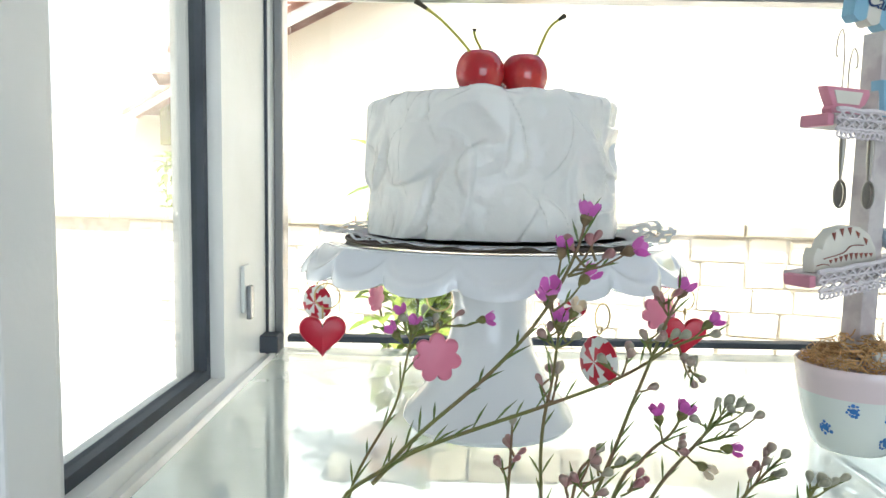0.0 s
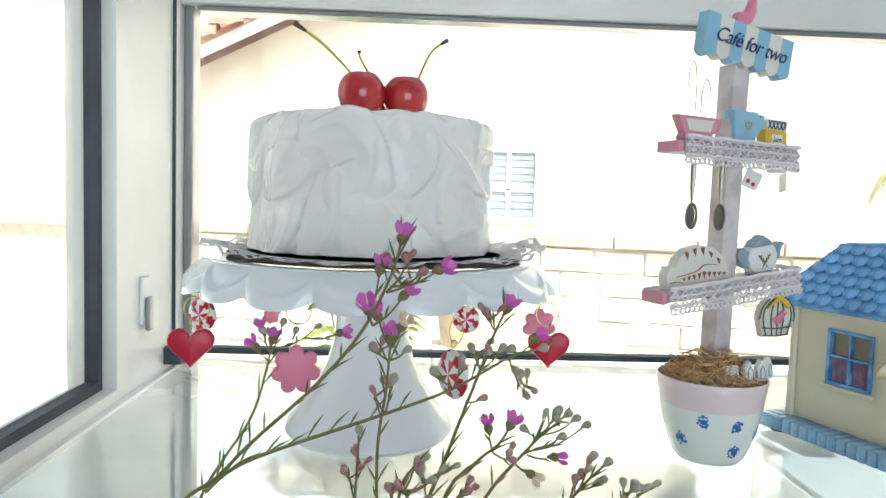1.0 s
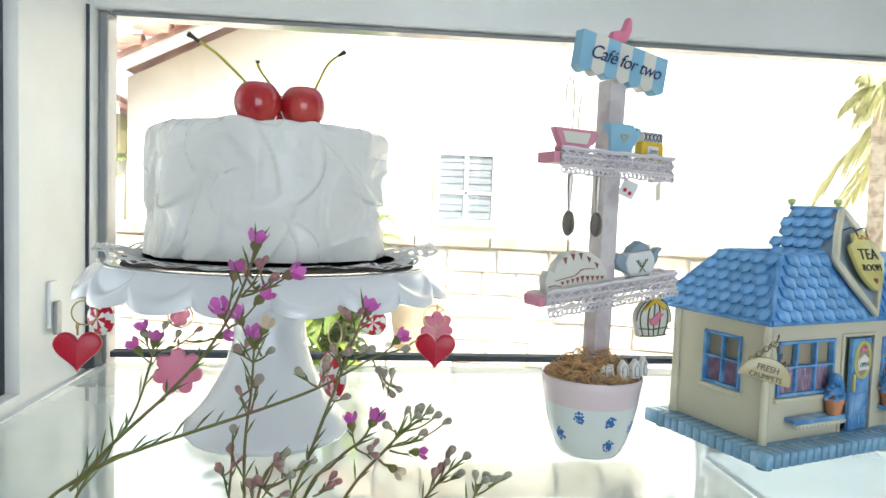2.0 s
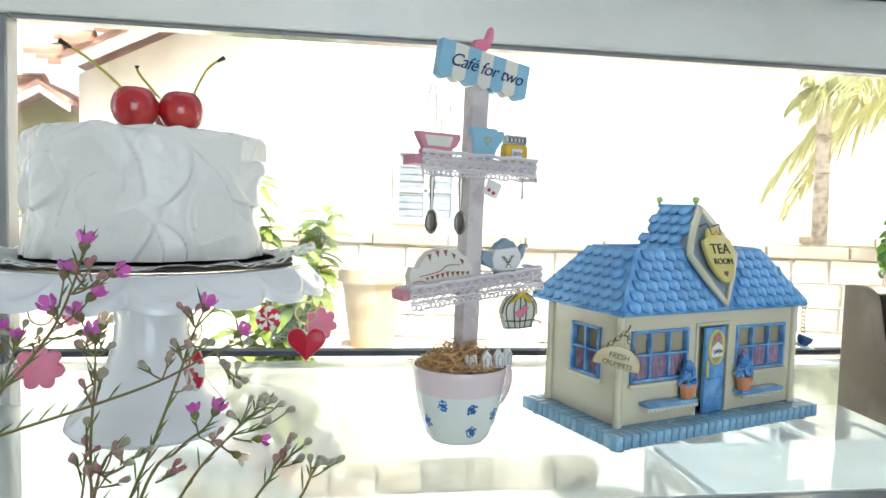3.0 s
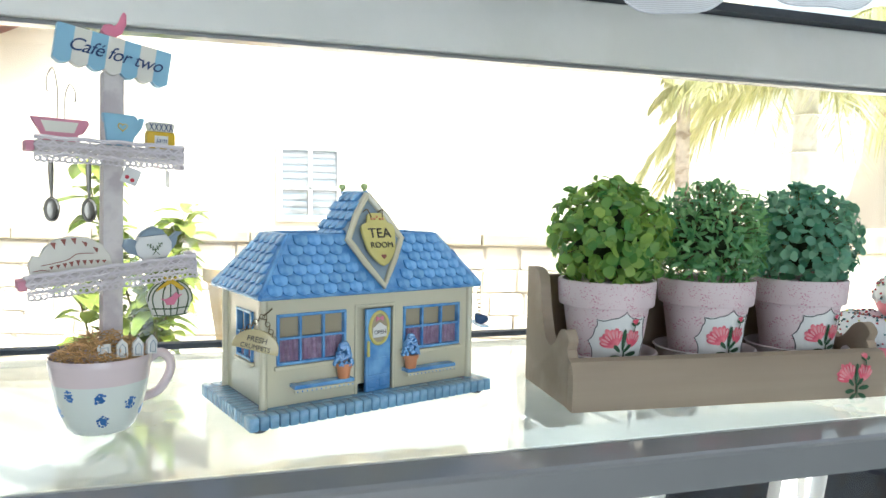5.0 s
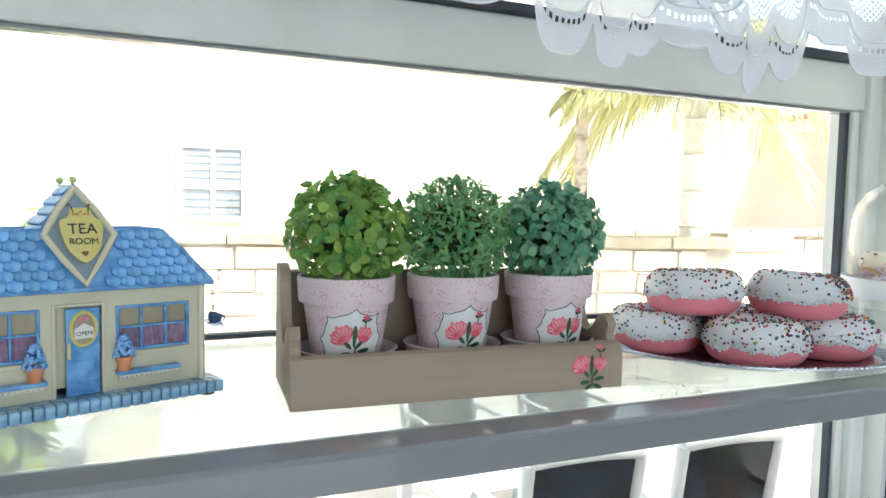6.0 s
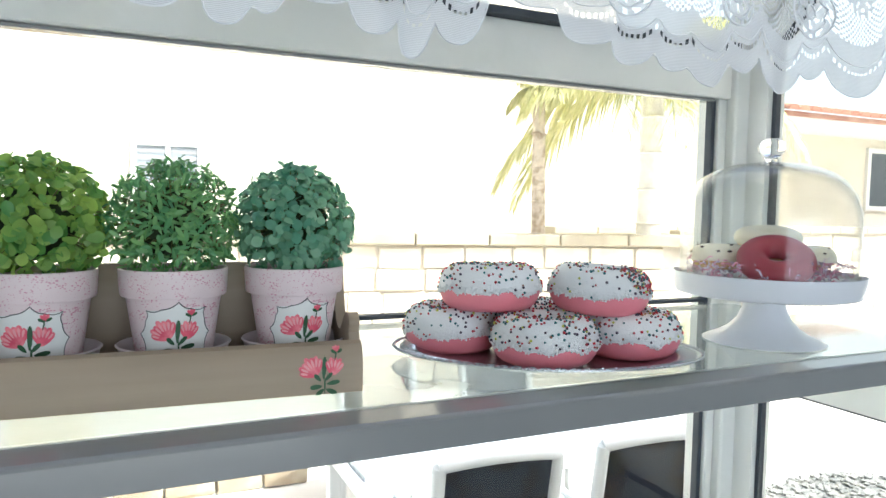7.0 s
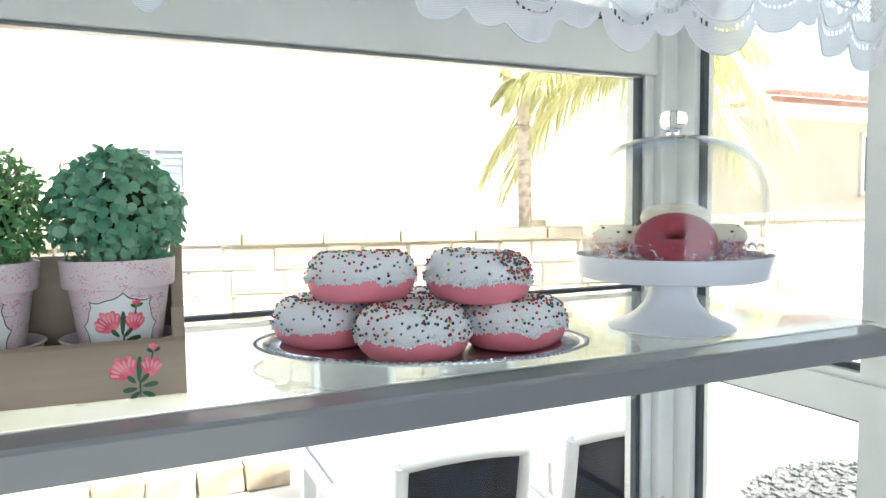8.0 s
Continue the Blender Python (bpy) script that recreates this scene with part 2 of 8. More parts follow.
# ---- kitchen shell ----
def setting(name, bm, material, label, category, smooth=False):
    ob = part(name, bm, material, None, "", None, smooth)
    return tagged(ob, label, category, "", "structure")


setting("floor", box((-2.6, -3.6, 0.0), (4.4, YH + 0.15, 0.05)), M_FLOOR, "tan tiled kitchen floor", "floor")
setting("ceiling", box((-2.6, -3.6, 2.5), (4.4, YH + 0.15, 2.6)), M_CEIL, "plain white kitchen ceiling", "ceiling")
w = bmesh.new()
for lo, hi in (((-2.6, YH, 0.05), (XL - 0.06, YH + 0.15, 2.5)), ((XR + 0.06, YH, 0.05), (4.4, YH + 0.15, 2.5)),
               ((XL - 0.06, YH, 0.05), (XR + 0.06, YH + 0.15, SILL - 0.04)), ((XL - 0.06, YH, 2.25), (XR + 0.06, YH + 0.15, 2.5))):
    add_box(w, lo, hi)
setting("wall_north", w, M_WALL, "pale painted kitchen wall round the garden window", "wall")
setting("wall_west", box((-2.75, -3.6, 0.0), (-2.6, YH + 0.15, 2.6)), M_WALL, "pale painted kitchen wall", "wall")
setting("wall_east", box((4.4, -3.6, 0.0), (4.55, YH + 0.15, 2.6)), M_WALL, "pale painted kitchen wall", "wall")
# unseen back wall; its opening is made up for the fill lamp
w = bmesh.new()
for lo, hi in (((-2.75, -3.75, 0.0), (-0.4, -3.6, 2.6)), ((2.2, -3.75, 0.0), (4.55, -3.6, 2.6)), ((-0.4, -3.75, 2.4), (2.2, -3.6, 2.6))):
    add_box(w, lo, hi)
setting("wall_south", w, M_WALL, "unseen kitchen wall with an opening added for the fill lamp", "wall")
# out-of-view slab, added to keep direct sun off the shelf
w = bmesh.new()
add_box(w, (-3.2, -4.4, 2.6), (5.0, 0.62, 2.85))
setting("roof", w, M_STUCCO, "unseen roof slab added to shade the window", "roof")

# ---- the garden window: a glazed box that juts out of the kitchen wall ----
garden_window = thing("window_1", Matrix.Identity(4), "white vinyl garden window with black gaskets and a sloped glass roof", "window", "", "structure")


def wframe(name, lo, hi, material=M_FRAME, bevel=0.004, label=""):
    return part(name, box(lo, hi, bevel), material, garden_window, label, smooth=False)


ZT = 1.667   # head of the front pane
ZB = 1.757   # foot of the roof glass
RY = 0.30    # the roof glass meets the house here
RZ = 2.22
# front
wframe("head_rail", (XL, YG - 0.012, ZT), (XR, YG + 0.05, ZB))
wframe("head_bead", (XL + 0.02, YG - 0.004, ZT - 0.006), (XR - 0.066, YG + 0.02, ZT - 0.001), M_BAR, 0.001)
wframe("front_pane", (XL + 0.018, YG + 0.022, SILL), (1.886, YG + 0.027, ZT - 0.004), M_PANE, 0)
wframe("front_gasket", (1.884, YG + 0.004, SILL + 0.05), (1.894, YG + 0.02, ZT - 0.002), M_GASKET, 0.001)
wframe("sill_board", (XL - 0.05, YH - 0.01, SILL - 0.04), (XR + 0.05, YG + 0.06, SILL))
wframe("shelf_gasket", (XL + 0.02, YG - 0.006, S + 0.004), (1.884, YG + 0.012, S + 0.011), M_GASKET, 0.001)
# corner posts, each a stepped profile
wframe("corner_post", (1.894, YG - 0.005, SILL), (1.915, YG + 0.05, ZT), M_FRAME, 0.003)
wframe("corner_post", (1.915, YG - 0.025, SILL), (XR + 0.045, YG + 0.05, ZB), M_FRAME, 0.005)
wframe("corner_post", (XL - 0.045, YG - 0.02, SILL), (XL + 0.004, YG + 0.05, ZB), M_FRAME, 0.005)
wframe("corner_trim", (XL + 0.004, YG + 0.0, SILL), (XL + 0.014, YG + 0.03, ZT), M_BAR, 0.002)
wframe("corner_gasket", (XL - 0.002, YG - 0.024, SILL), (XL + 0.003, YG - 0.0205, ZT), M_GASKET, 0.0005)
wframe("foot_block", (XL - 0.002, YG - 0.05, S + 0.001), (XL + 0.02, YG - 0.024, S + 0.02), M_GASKET, 0.002)
# sloped roof glass and its rails
slope = math.atan2(RZ - ZB, YG - RY)


def sloped_box(x0, x1, off, thick):
    """A bar along the roof's slope between x0 and x1, off above the slope line."""
    d = Vector((0, RY - YG, RZ - ZB)).normalized()
    n = Vector((0, d.z, -d.y))
    if n.z < 0:
        n = -n
    a, b = Vector((0, YG + 0.02, ZB)), Vector((0, RY, RZ))
    bm = bmesh.new()
    vs = []
    for x in (x0, x1):
        for p in (a, b):
            for k in (off, off + thick):
                vs.append(bm.verts.new(p + n * k + Vector((x, 0, 0))))
    bmesh.ops.convex_hull(bm, input=vs)
    return bm


part("roof_pane", sloped_box(XL, XR, 0.014, 0.004), M_PANE, garden_window, smooth=False)
part("roof_rail", sloped_box(XL - 0.045, XL + 0.03, -0.01, 0.045), M_FRAME, garden_window, smooth=False)
part("roof_rail", sloped_box(XR - 0.03, XR + 0.045, -0.01, 0.045), M_FRAME, garden_window, smooth=False)
wframe("roof_gasket", (XL + 0.03, YG - 0.03, ZB + 0.001), (XR - 0.03, YG - 0.002, ZB + 0.014), M_GASKET, 0.001)


def side(x, sign, near, far, rail_lo, rail_hi):
    """One side of the box: pane with a slanted top, gasket and frame; sign points outwards."""
    def zr(y):
        return ZB + (YG - y) / (YG - RY) * (RZ - ZB)

    def prism(outline, x0, x1):
        bm = bmesh.new()
        vs = [[bm.verts.new((xx, y, z)) for y, z in outline] for xx in (x0, x1)]
        n = len(outline)
        bm.faces.new(vs[0])
        bm.faces.new(vs[1][::-1])
        for i in range(n):
            bm.faces.new((vs[0][i], vs[0][(i + 1) % n], vs[1][(i + 1) % n], vs[1][i]))
        bmesh.ops.recalc_face_normals(bm, faces=bm.faces)
        return bm

    def border(outline, inner, x0, x1, name, material):
        n = len(outline)
        for i in range(n):
            j = (i + 1) % n
            part(name, prism([outline[i], outline[j], inner[j], inner[i]], x0, x1), material, garden_window, smooth=False)

    top = 0.06
    for lo, hi in ((rail_hi, None), (SILL, rail_lo)):
        zf = hi if hi else zr(far) - top
        zn = hi if hi else zr(near) - top
        inner = [(near, lo + 0.012), (far, lo + 0.012), (far, zf), (near, zn)]
        g = 0.009
        glass = [(near + g, lo + 0.012 + g), (far - g, lo + 0.012 + g), (far - g, zf - g), (near + g, zn - g)]
        outer = [(YH + 0.02, lo), (YG - 0.02, lo), (YG - 0.02, hi if hi else zr(YG - 0.02) - 0.012), (YH + 0.02, hi if hi else zr(YH + 0.02) - 0.012)]
        border(outer, inner, x, x + sign * 0.045, "side_frame", M_FRAME)
        border(inner, glass, x + sign * 0.013, x + sign * 0.025, "side_gasket", M_GASKET)
        part("side_pane", prism(glass, x + sign * 0.02, x + sign * 0.024), M_PANE, garden_window, smooth=False)
    part("side_rail", prism([(YH + 0.02, rail_lo), (YG - 0.02, rail_lo), (YG - 0.02, rail_hi), (YH + 0.02, rail_hi)], x - sign * 0.006, x + sign * 0.045), M_FRAME, garden_window, smooth=False)


side(XL, -1, 0.352, 0.617, 1.19, 1.262)
wframe("side_stop", (XL + 0.0002, YH + 0.024, 1.2625), (XL + 0.007, YH + 0.068, 1.90), M_FRAME, 0.002)
side(XR, 1, 0.395, 0.717, 1.12, 1.175)
latch = new("latch")
latch.parent = garden_window
part("latch_plate", box((XL, 0.668, 1.325), (XL + 0.004, 0.688, 1.372), 0.0015), M_FRAME, latch, "white window latch", smooth=False)
part("latch_lever", box((XL + 0.004, 0.672, 1.318), (XL + 0.009, 0.683, 1.352), 0.0015), M_BAR, latch, "grey latch lever", smooth=False)
crank = new("crank")
crank.parent = garden_window
part("crank_box", box((XL + 0.0062, 0.395, 1.222), (XL + 0.016, 0.450, 1.250), 0.003), M_FRAME, crank, "white casement crank", smooth=False)
part("crank_arm", box((XL + 0.0165, 0.405, 1.250), (XL + 0.024, 0.475, 1.2555), 0.002), M_FRAME, crank, smooth=False)
for pane in [o for o in garden_window.children if "pane" in o.name]:
    pane.visible_shadow = False

# ---- glass shelf with its front bar ----
glass_shelf = thing("glass_shelf", Matrix.Identity(4), "clear greenish glass shelf with a white metal front bar", "shelf")
SY = 0.325
pl = part("glass_plate", box((XL + 0.018, SY + 0.034, S - 0.008), (1.93, YG - 0.012, S), 0.001), M_SHELFGLASS, glass_shelf, smooth=False)
pl.visible_shadow = False
bm = bmesh.new()
bar_ends = [[bm.verts.new((x, SY + y, S + z)) for y, z in ((0.0, -0.035), (0.001, -0.036), (0.037, -0.036), (0.037, -0.002), (0.005, -0.0052), (0.0015, -0.0068), (0.0, -0.009))] for x in (XL + 0.018, 1.915)]
for k in range(7):
    bm.faces.new((bar_ends[0][k], bar_ends[0][(k + 1) % 7], bar_ends[1][(k + 1) % 7], bar_ends[1][k]))
bm.faces.new(bar_ends[0][::-1])
bm.faces.new(bar_ends[1])
bmesh.ops.recalc_face_normals(bm, faces=bm.faces)
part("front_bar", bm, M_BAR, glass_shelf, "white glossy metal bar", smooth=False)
part("bracket", box((1.9165, SY + 0.002, S - 0.03), (1.935, SY + 0.02, S - 0.012), 0.003), M_GASKET, glass_shelf, "black plastic shelf bracket")
part("bracket", box((XL + 0.001, SY + 0.002, S - 0.03), (XL + 0.0165, SY + 0.02, S - 0.012), 0.003), M_GASKET, glass_shelf, "black plastic shelf bracket")

# ---- outdoors ----
GZ = -0.4
setting("ground", box((-300, 0.42, GZ - 0.2), (300, 600, GZ)), M_CONCRETE, "sunlit pale concrete patio", "ground")
M_LEAFA = leaf_mat("broad_leaf", (0.14, 0.22, 0.04), (0.40, 0.44, 0.10), 0.5)
M_PALM = leaf_mat("palm_frond", (0.42, 0.43, 0.18), (0.80, 0.76, 0.46), 0.55)
M_BARK = mat("palm_bark", (0.64, 0.55, 0.44), 0.9, grain=0.3, scale=25, bump=0.01, second=(0.42, 0.33, 0.24), mix_scale=12)
# lighter copy of the palm bark, with the sun's glare put into its colour
M_BARKSUNLIT = mat("sunlit_palm_bark", (0.84, 0.80, 0.73), 0.9, grain=0.08, scale=25, bump=0.008, second=(0.74, 0.69, 0.62), mix_scale=12)
M_SLING = mat("dark_grey_sling_mesh", (0.075, 0.085, 0.11), 0.5, grain=0.2, scale=200, second=(0.06, 0.05, 0.045), mix_scale=6, bump=0.0005)
M_ALU = mat("white_powder_coat", (0.78, 0.79, 0.80), 0.35, grain=0.03)
M_GREYTABLE = mat("grey_table_glass", (0.26, 0.30, 0.33), 0.12, grain=0.04, scale=10)
M_TABLETOP = mat("pale_grey_tabletop", (0.42, 0.46, 0.48), 0.35, grain=0.05, scale=10, second=(0.36, 0.40, 0.43), mix_scale=4)
M_TERRAPOT = mat("tan_planter", (0.52, 0.38, 0.22), 0.85, grain=0.15, scale=20, bump=0.003)
M_SHADOWPATCH = mat("grey_shadow_patch", (0.17, 0.17, 0.16), 0.95, grain=0.3, scale=60, bump=0.02, second=(0.28, 0.27, 0.25), mix_scale=14)

r5 = random.Random(3)
# glowing sheet added behind the garden, in place of an overexposed white sky
M_SKYGLOW = bpy.data.materials.new("white_sky_glow")
M_SKYGLOW.use_nodes = True
hz = M_SKYGLOW.node_tree.nodes
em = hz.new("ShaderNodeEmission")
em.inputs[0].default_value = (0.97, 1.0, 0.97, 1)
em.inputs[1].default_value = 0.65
M_SKYGLOW.node_tree.links.new(em.outputs[0], hz["Material Output"].inputs[0])
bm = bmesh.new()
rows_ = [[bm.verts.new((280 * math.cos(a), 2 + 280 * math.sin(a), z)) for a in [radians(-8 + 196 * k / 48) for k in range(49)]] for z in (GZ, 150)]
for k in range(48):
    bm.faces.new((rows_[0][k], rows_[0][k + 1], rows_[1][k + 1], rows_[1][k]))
setting("backdrop", bm, M_SKYGLOW, "glowing white backdrop in place of the overexposed sky", "sky")
# neighbour's gabled house
nh = thing("neighbour_house", Matrix.Translation((0, 9.2, 0)), "cream stucco house with a red tiled gable roof", "house")


def rake(x):
    return 3.87 + 0.5 * (x + 1.2)


part("wall", slab([(-3.05, GZ), (8.3, GZ), (8.3, rake(8.3)), (-3.05, rake(-3.05))], 0.3), M_STUCCO, nh, smooth=False)
for x0, x1 in ((-3.1, 7.8),):
    z0, z1 = rake(x0), rake(x1)
    part("fascia", slab([(x0, z0 - 0.02), (x1, z1 - 0.02), (x1, z1 + 0.13), (x0, z0 + 0.13)], 0.06, 0, -0.42), M_TRIM, nh, "white fascia board", smooth=False)
    part("roof", slab([(x0, z0 + 0.131), (x1, z1 + 0.131), (x1, z1 + 0.20), (x0, z0 + 0.20)], 6.0, 0, -0.46), M_TILE, nh, "red clay tiled roof", smooth=False)


def tile_mesh(ln, r):
    bm = bmesh.new()
    up, dn = [], []
    for k in range(7):
        a = math.pi * k / 6
        for lst, rr, y in ((up, r, 0.0), (dn, r * 0.86, ln)):
            lst.append(bm.verts.new((rr * math.cos(a), y, rr * 0.75 * math.sin(a))))
    for k in range(6):
        bm.faces.new((up[k], up[k + 1], dn[k + 1], dn[k]))
    bm.faces.new(up)
    bm.faces.new(dn[::-1])
    bmesh.ops.recalc_face_normals(bm, faces=bm.faces)
    return mesh_of("roof_tile", bm, M_TILE)


tile_me = tile_mesh(0.42, 0.13)
for row in range(3):
    x = -3.05
    while x < 2.0:
        o = new("roof_tile", tile_me)
        o.parent = nh
        o.matrix_basis = Matrix.Translation((x, -0.44 + row * 0.34, rake(x) + 0.19)) @ pose(0, 0, 0, 0, -26.6, 90) @ pose(0, 0, 0, r5.uniform(-4, 4), 0, r5.uniform(-3, 3))
        x += 0.33
# small gabled wing at the low end of the house
porch = thing("neighbour_porch", Matrix.Translation((0, 9.2, 0)), "small gabled porch with its shade put in as a dark panel, and red roof tiles", "porch")
part("wall", box((-9.0, 0.16, GZ), (-3.06, 0.40, 2.38)), M_STUCCO, porch, smooth=False)
# dark slab in place of the shade below the porch roof
part("gable_shade", slab([(-3.80, 1.98), (-3.06, 1.98), (-3.06, 2.44), (-3.40, 2.66), (-3.80, 2.44)], 0.12, 0, 0.0), M_TWIG, porch, "dark panel that stands for the porch shade", smooth=False)
for x1, z1 in ((-4.15, 2.24), (-3.06, 2.45)):
    lo = [(x1, z1), (-3.40, 2.67)] if x1 < -3.4 else [(-3.399, 2.67), (x1, z1)]
    part("fascia", slab(lo + [(p[0], p[1] + 0.09) for p in lo[::-1]], 0.06, 0, -0.30), M_TRIM, porch, "white fascia board", smooth=False)
    part("roof", slab([(p[0], p[1] + 0.092) for p in lo] + [(p[0], p[1] + 0.15) for p in lo[::-1]], 2.2, 0, -0.32), M_TILE, porch, "red clay tiled roof", smooth=False)
o = new("roof_tile", tile_me)
o.parent = porch
o.matrix_basis = Matrix.Translation((-3.36, -0.20, 2.79)) @ pose(0, 0, 0, 0, 32, 90) @ pose(0, 0, 0, 3, 0, -2)
win = new("window")
win.parent = nh
bm = bmesh.new()
for lo, hi in (((0.90, -0.05, 1.20), (1.76, 0.02, 1.27)), ((0.90, -0.05, 2.14), (1.76, 0.02, 2.22)), ((0.90, -0.05, 1.27), (0.97, 0.02, 2.14)), ((1.69, -0.05, 1.27), (1.76, 0.02, 2.14)), ((1.31, -0.04, 1.27), (1.36, 0.01, 2.14)), ((0.97, -0.04, 1.62), (1.69, 0.01, 1.66))):
    add_box(bm, lo, hi)
part("frame", bm, M_TRIM, win, smooth=False)
part("pane", box((0.97, -0.012, 1.27), (1.69, -0.002, 2.14)), M_GREYTABLE, win, "grey reflecting pane", smooth=False)
for k in range(9):
    part("blind_slat", box((0.97, -0.022, 1.30 + k * 0.093), (1.69, -0.014, 1.355 + k * 0.093)), M_BAR, win, smooth=False)
# second house with a deep eave
nh2 = thing("neighbour_bungalow", Matrix.Translation((0, 9.2, 0)), "cream stucco bungalow with a deep tiled eave in shade", "house")
part("wall", box((8.3, 0, GZ), (24, 0.3, 3.1)), M_STUCCO, nh2, smooth=False)
part("eave", box((11.0, -1.15, 2.98), (24, 0.3, 3.08)), M_TRIM, nh2, smooth=False)
part("roof", box((10.9, -1.2, 3.081), (24, 4.0, 3.16)), M_TILE, nh2, smooth=False)
for k in range(46):
    o = new("roof_tile", tile_me)
    o.parent = nh2
    o.matrix_basis = Matrix.Translation((11.0 + k * 0.26, -1.30, 3.16)) @ pose(0, 0, 0, 12, 0, r5.uniform(-3, 3))
win = new("window")
win.parent = nh2
part("pane", box((14.9, -0.04, 1.6), (16.4, -0.005, 2.7)), M_DARKWIN, win, "dark window pane", smooth=False)
bm = bmesh.new()
for lo, hi in (((14.8, -0.07, 1.5), (16.5, -0.001, 1.6)), ((14.8, -0.07, 2.7), (16.5, -0.001, 2.8)), ((14.8, -0.07, 1.6), (14.9, -0.001, 2.7)), ((16.4, -0.07, 1.6), (16.5, -0.001, 2.7))):
    add_box(bm, lo, hi)
part("frame", bm, M_TRIM, win, smooth=False)

# garden wall of stone blocks with a cap
gw = thing("garden_wall", Matrix.Translation((2.0, 6.5, GZ + 0.06)) @ pose(0, 0, 0, 0, 0, -14) @ Matrix.Translation((-2.0, 0, 0)), "tan stone block garden wall with a flat cap", "wall", "", "structure")
part("core", box((-7, -0.028, -0.12), (6.5, 0.30, 1.40)), M_MORTAR, gw, smooth=False)
for k in range(18):
    w = 0.75
    part("cap_stone", box((-7 + k * w + 0.006, -0.11, 1.40), (-7 + (k + 1) * w - 0.006, 0.38, 1.515 + r5.uniform(-0.006, 0.006)), 0.012, 1), M_CAP, gw, smooth=False)
stone_mes = []
for k in range(6):
    w = (0.38, 0.44, 0.50, 0.34, 0.47, 0.41)[k]
    bm = box((0, 0, 0), (w - 0.016, 0.12, 0.213), 0.022, 2)
    for v in bm.verts:
        v.co += Vector((r5.uniform(-0.010, 0.010), r5.uniform(-0.016, 0.010), r5.uniform(-0.010, 0.010)))
    stone_mes.append((w, mesh_of("stone", bm, M_STONE)))
for row in range(-1, 6):
    x = -3.6 - 0.2 * (row % 2)
    while x < 6.1:
        w, me = stone_mes[r5.randrange(6)]
        o = new("stone", me)
        o.parent = gw
        o.matrix_basis = Matrix.Translation((x, -0.045 + r5.uniform(-0.015, 0.01), 0.025 + row * 0.228 + r5.uniform(-0.006, 0.006)))
        x += w
# a farther stretch of the same wall
gw2 = thing("garden_wall", Matrix.Translation((0, 8.0, GZ)), "tan stone block garden wall before the bungalow", "wall", "", "structure")
part("core", box((6.3, -0.028, 0), (17, 0.30, 1.48)), M_MORTAR, gw2, smooth=False)
for k in range(14):
    part("cap_stone", box((6.3 + k * 0.75 + 0.006, -0.11, 1.48), (6.3 + (k + 1) * 0.75 - 0.006, 0.38, 1.595 + r5.uniform(-0.006, 0.006)), 0.012, 1), M_CAP, gw2, smooth=False)
for row in range(6):
    x = 6.35 + 0.2 * (row % 2)
    while x < 14.0:
        w, me = stone_mes[r5.randrange(6)]
        o = new("stone", me)
        o.parent = gw2
        o.matrix_basis = Matrix.Translation((x, -0.045 + r5.uniform(-0.015, 0.01), 0.06 + row * 0.233 + r5.uniform(-0.006, 0.006)))
        x += w
# pier at the wall's end
pier = thing("stone_pier", Matrix.Translation((7.1, 6.2, GZ)), "tan stone pier of the garden wall", "pier", "", "structure")
part("shaft", box((0, 0, 0), (1.0, 0.25, 1.36), 0.02), M_STONE, pier, smooth=False)
part("cap", box((-0.06, -0.06, 1.36), (1.06, 0.25, 1.60), 0.02), M_CAP, pier, smooth=False)

# low stone edging
edging = thing("stone_edging", Matrix.Translation((0, 4.6, GZ)), "low tan stone edging on the patio", "edging", "", "structure")
for k in range(9):
    bm = box((0, 0, 0), (0.29, 0.2, 0.17), 0.025, 2)
    for v in bm.verts:
        v.co += Vector((r5.uniform(-0.01, 0.01), r5.uniform(-0.01, 0.01), r5.uniform(-0.008, 0.008)))
    part("stone", bm, M_EDGE, edging, "", Matrix.Translation((-0.72 + k * 0.295, -0.40 + r5.uniform(-0.02, 0.02), 0.0)))
# dark pebbles and disc that stand for a shadow on the ground
gb = bmesh.new()
for k in range(700):
    a, q = r5.uniform(0, 6.28), math.sqrt(r5.random())
    add_ball(gb, (5.05 + 0.75 * q * math.cos(a), 2.55 + 0.42 * q * math.sin(a), GZ + 0.02), r5.uniform(0.012, 0.03), 1, (1, 1, 0.6))
add_ball(gb, (5.05, 2.55, GZ - 0.004), 1.0, 4, (0.76, 0.43, 0.016))
tagged(part("shadow_patch", gb, M_SHADOWPATCH), "dark grey pebbles in place of a shadow on the patio", "gravel", "", "stuff")


# broad-leaved shrub in a tan planter
def leaf(bm, base, d, length, width, droop):
    d = d.normalized()
    side_v = d.cross(Vector((0, 0, 1)))
    if side_v.length < 0.1:
        side_v = Vector((1, 0, 0))
    side_v.normalize()
    up = side_v.cross(d)
    rows = []
    for j, (t, w) in enumerate(((0, 0.08), (0.3, 0.85), (0.62, 0.9), (0.86, 0.5), (1, 0.02))):
        c = base + d * length * t + Vector((0, 0, -droop * length * t * t))
        rows.append([bm.verts.new(c - side_v * width * w + up * width * 0.35 * w), bm.verts.new(c), bm.verts.new(c + side_v * width * w + up * width * 0.35 * w)])
    for a, b in zip(rows, rows[1:]):
        bm.faces.new((a[0], a[1], b[1], b[0]))
        bm.faces.new((a[1], a[2], b[2], b[1]))


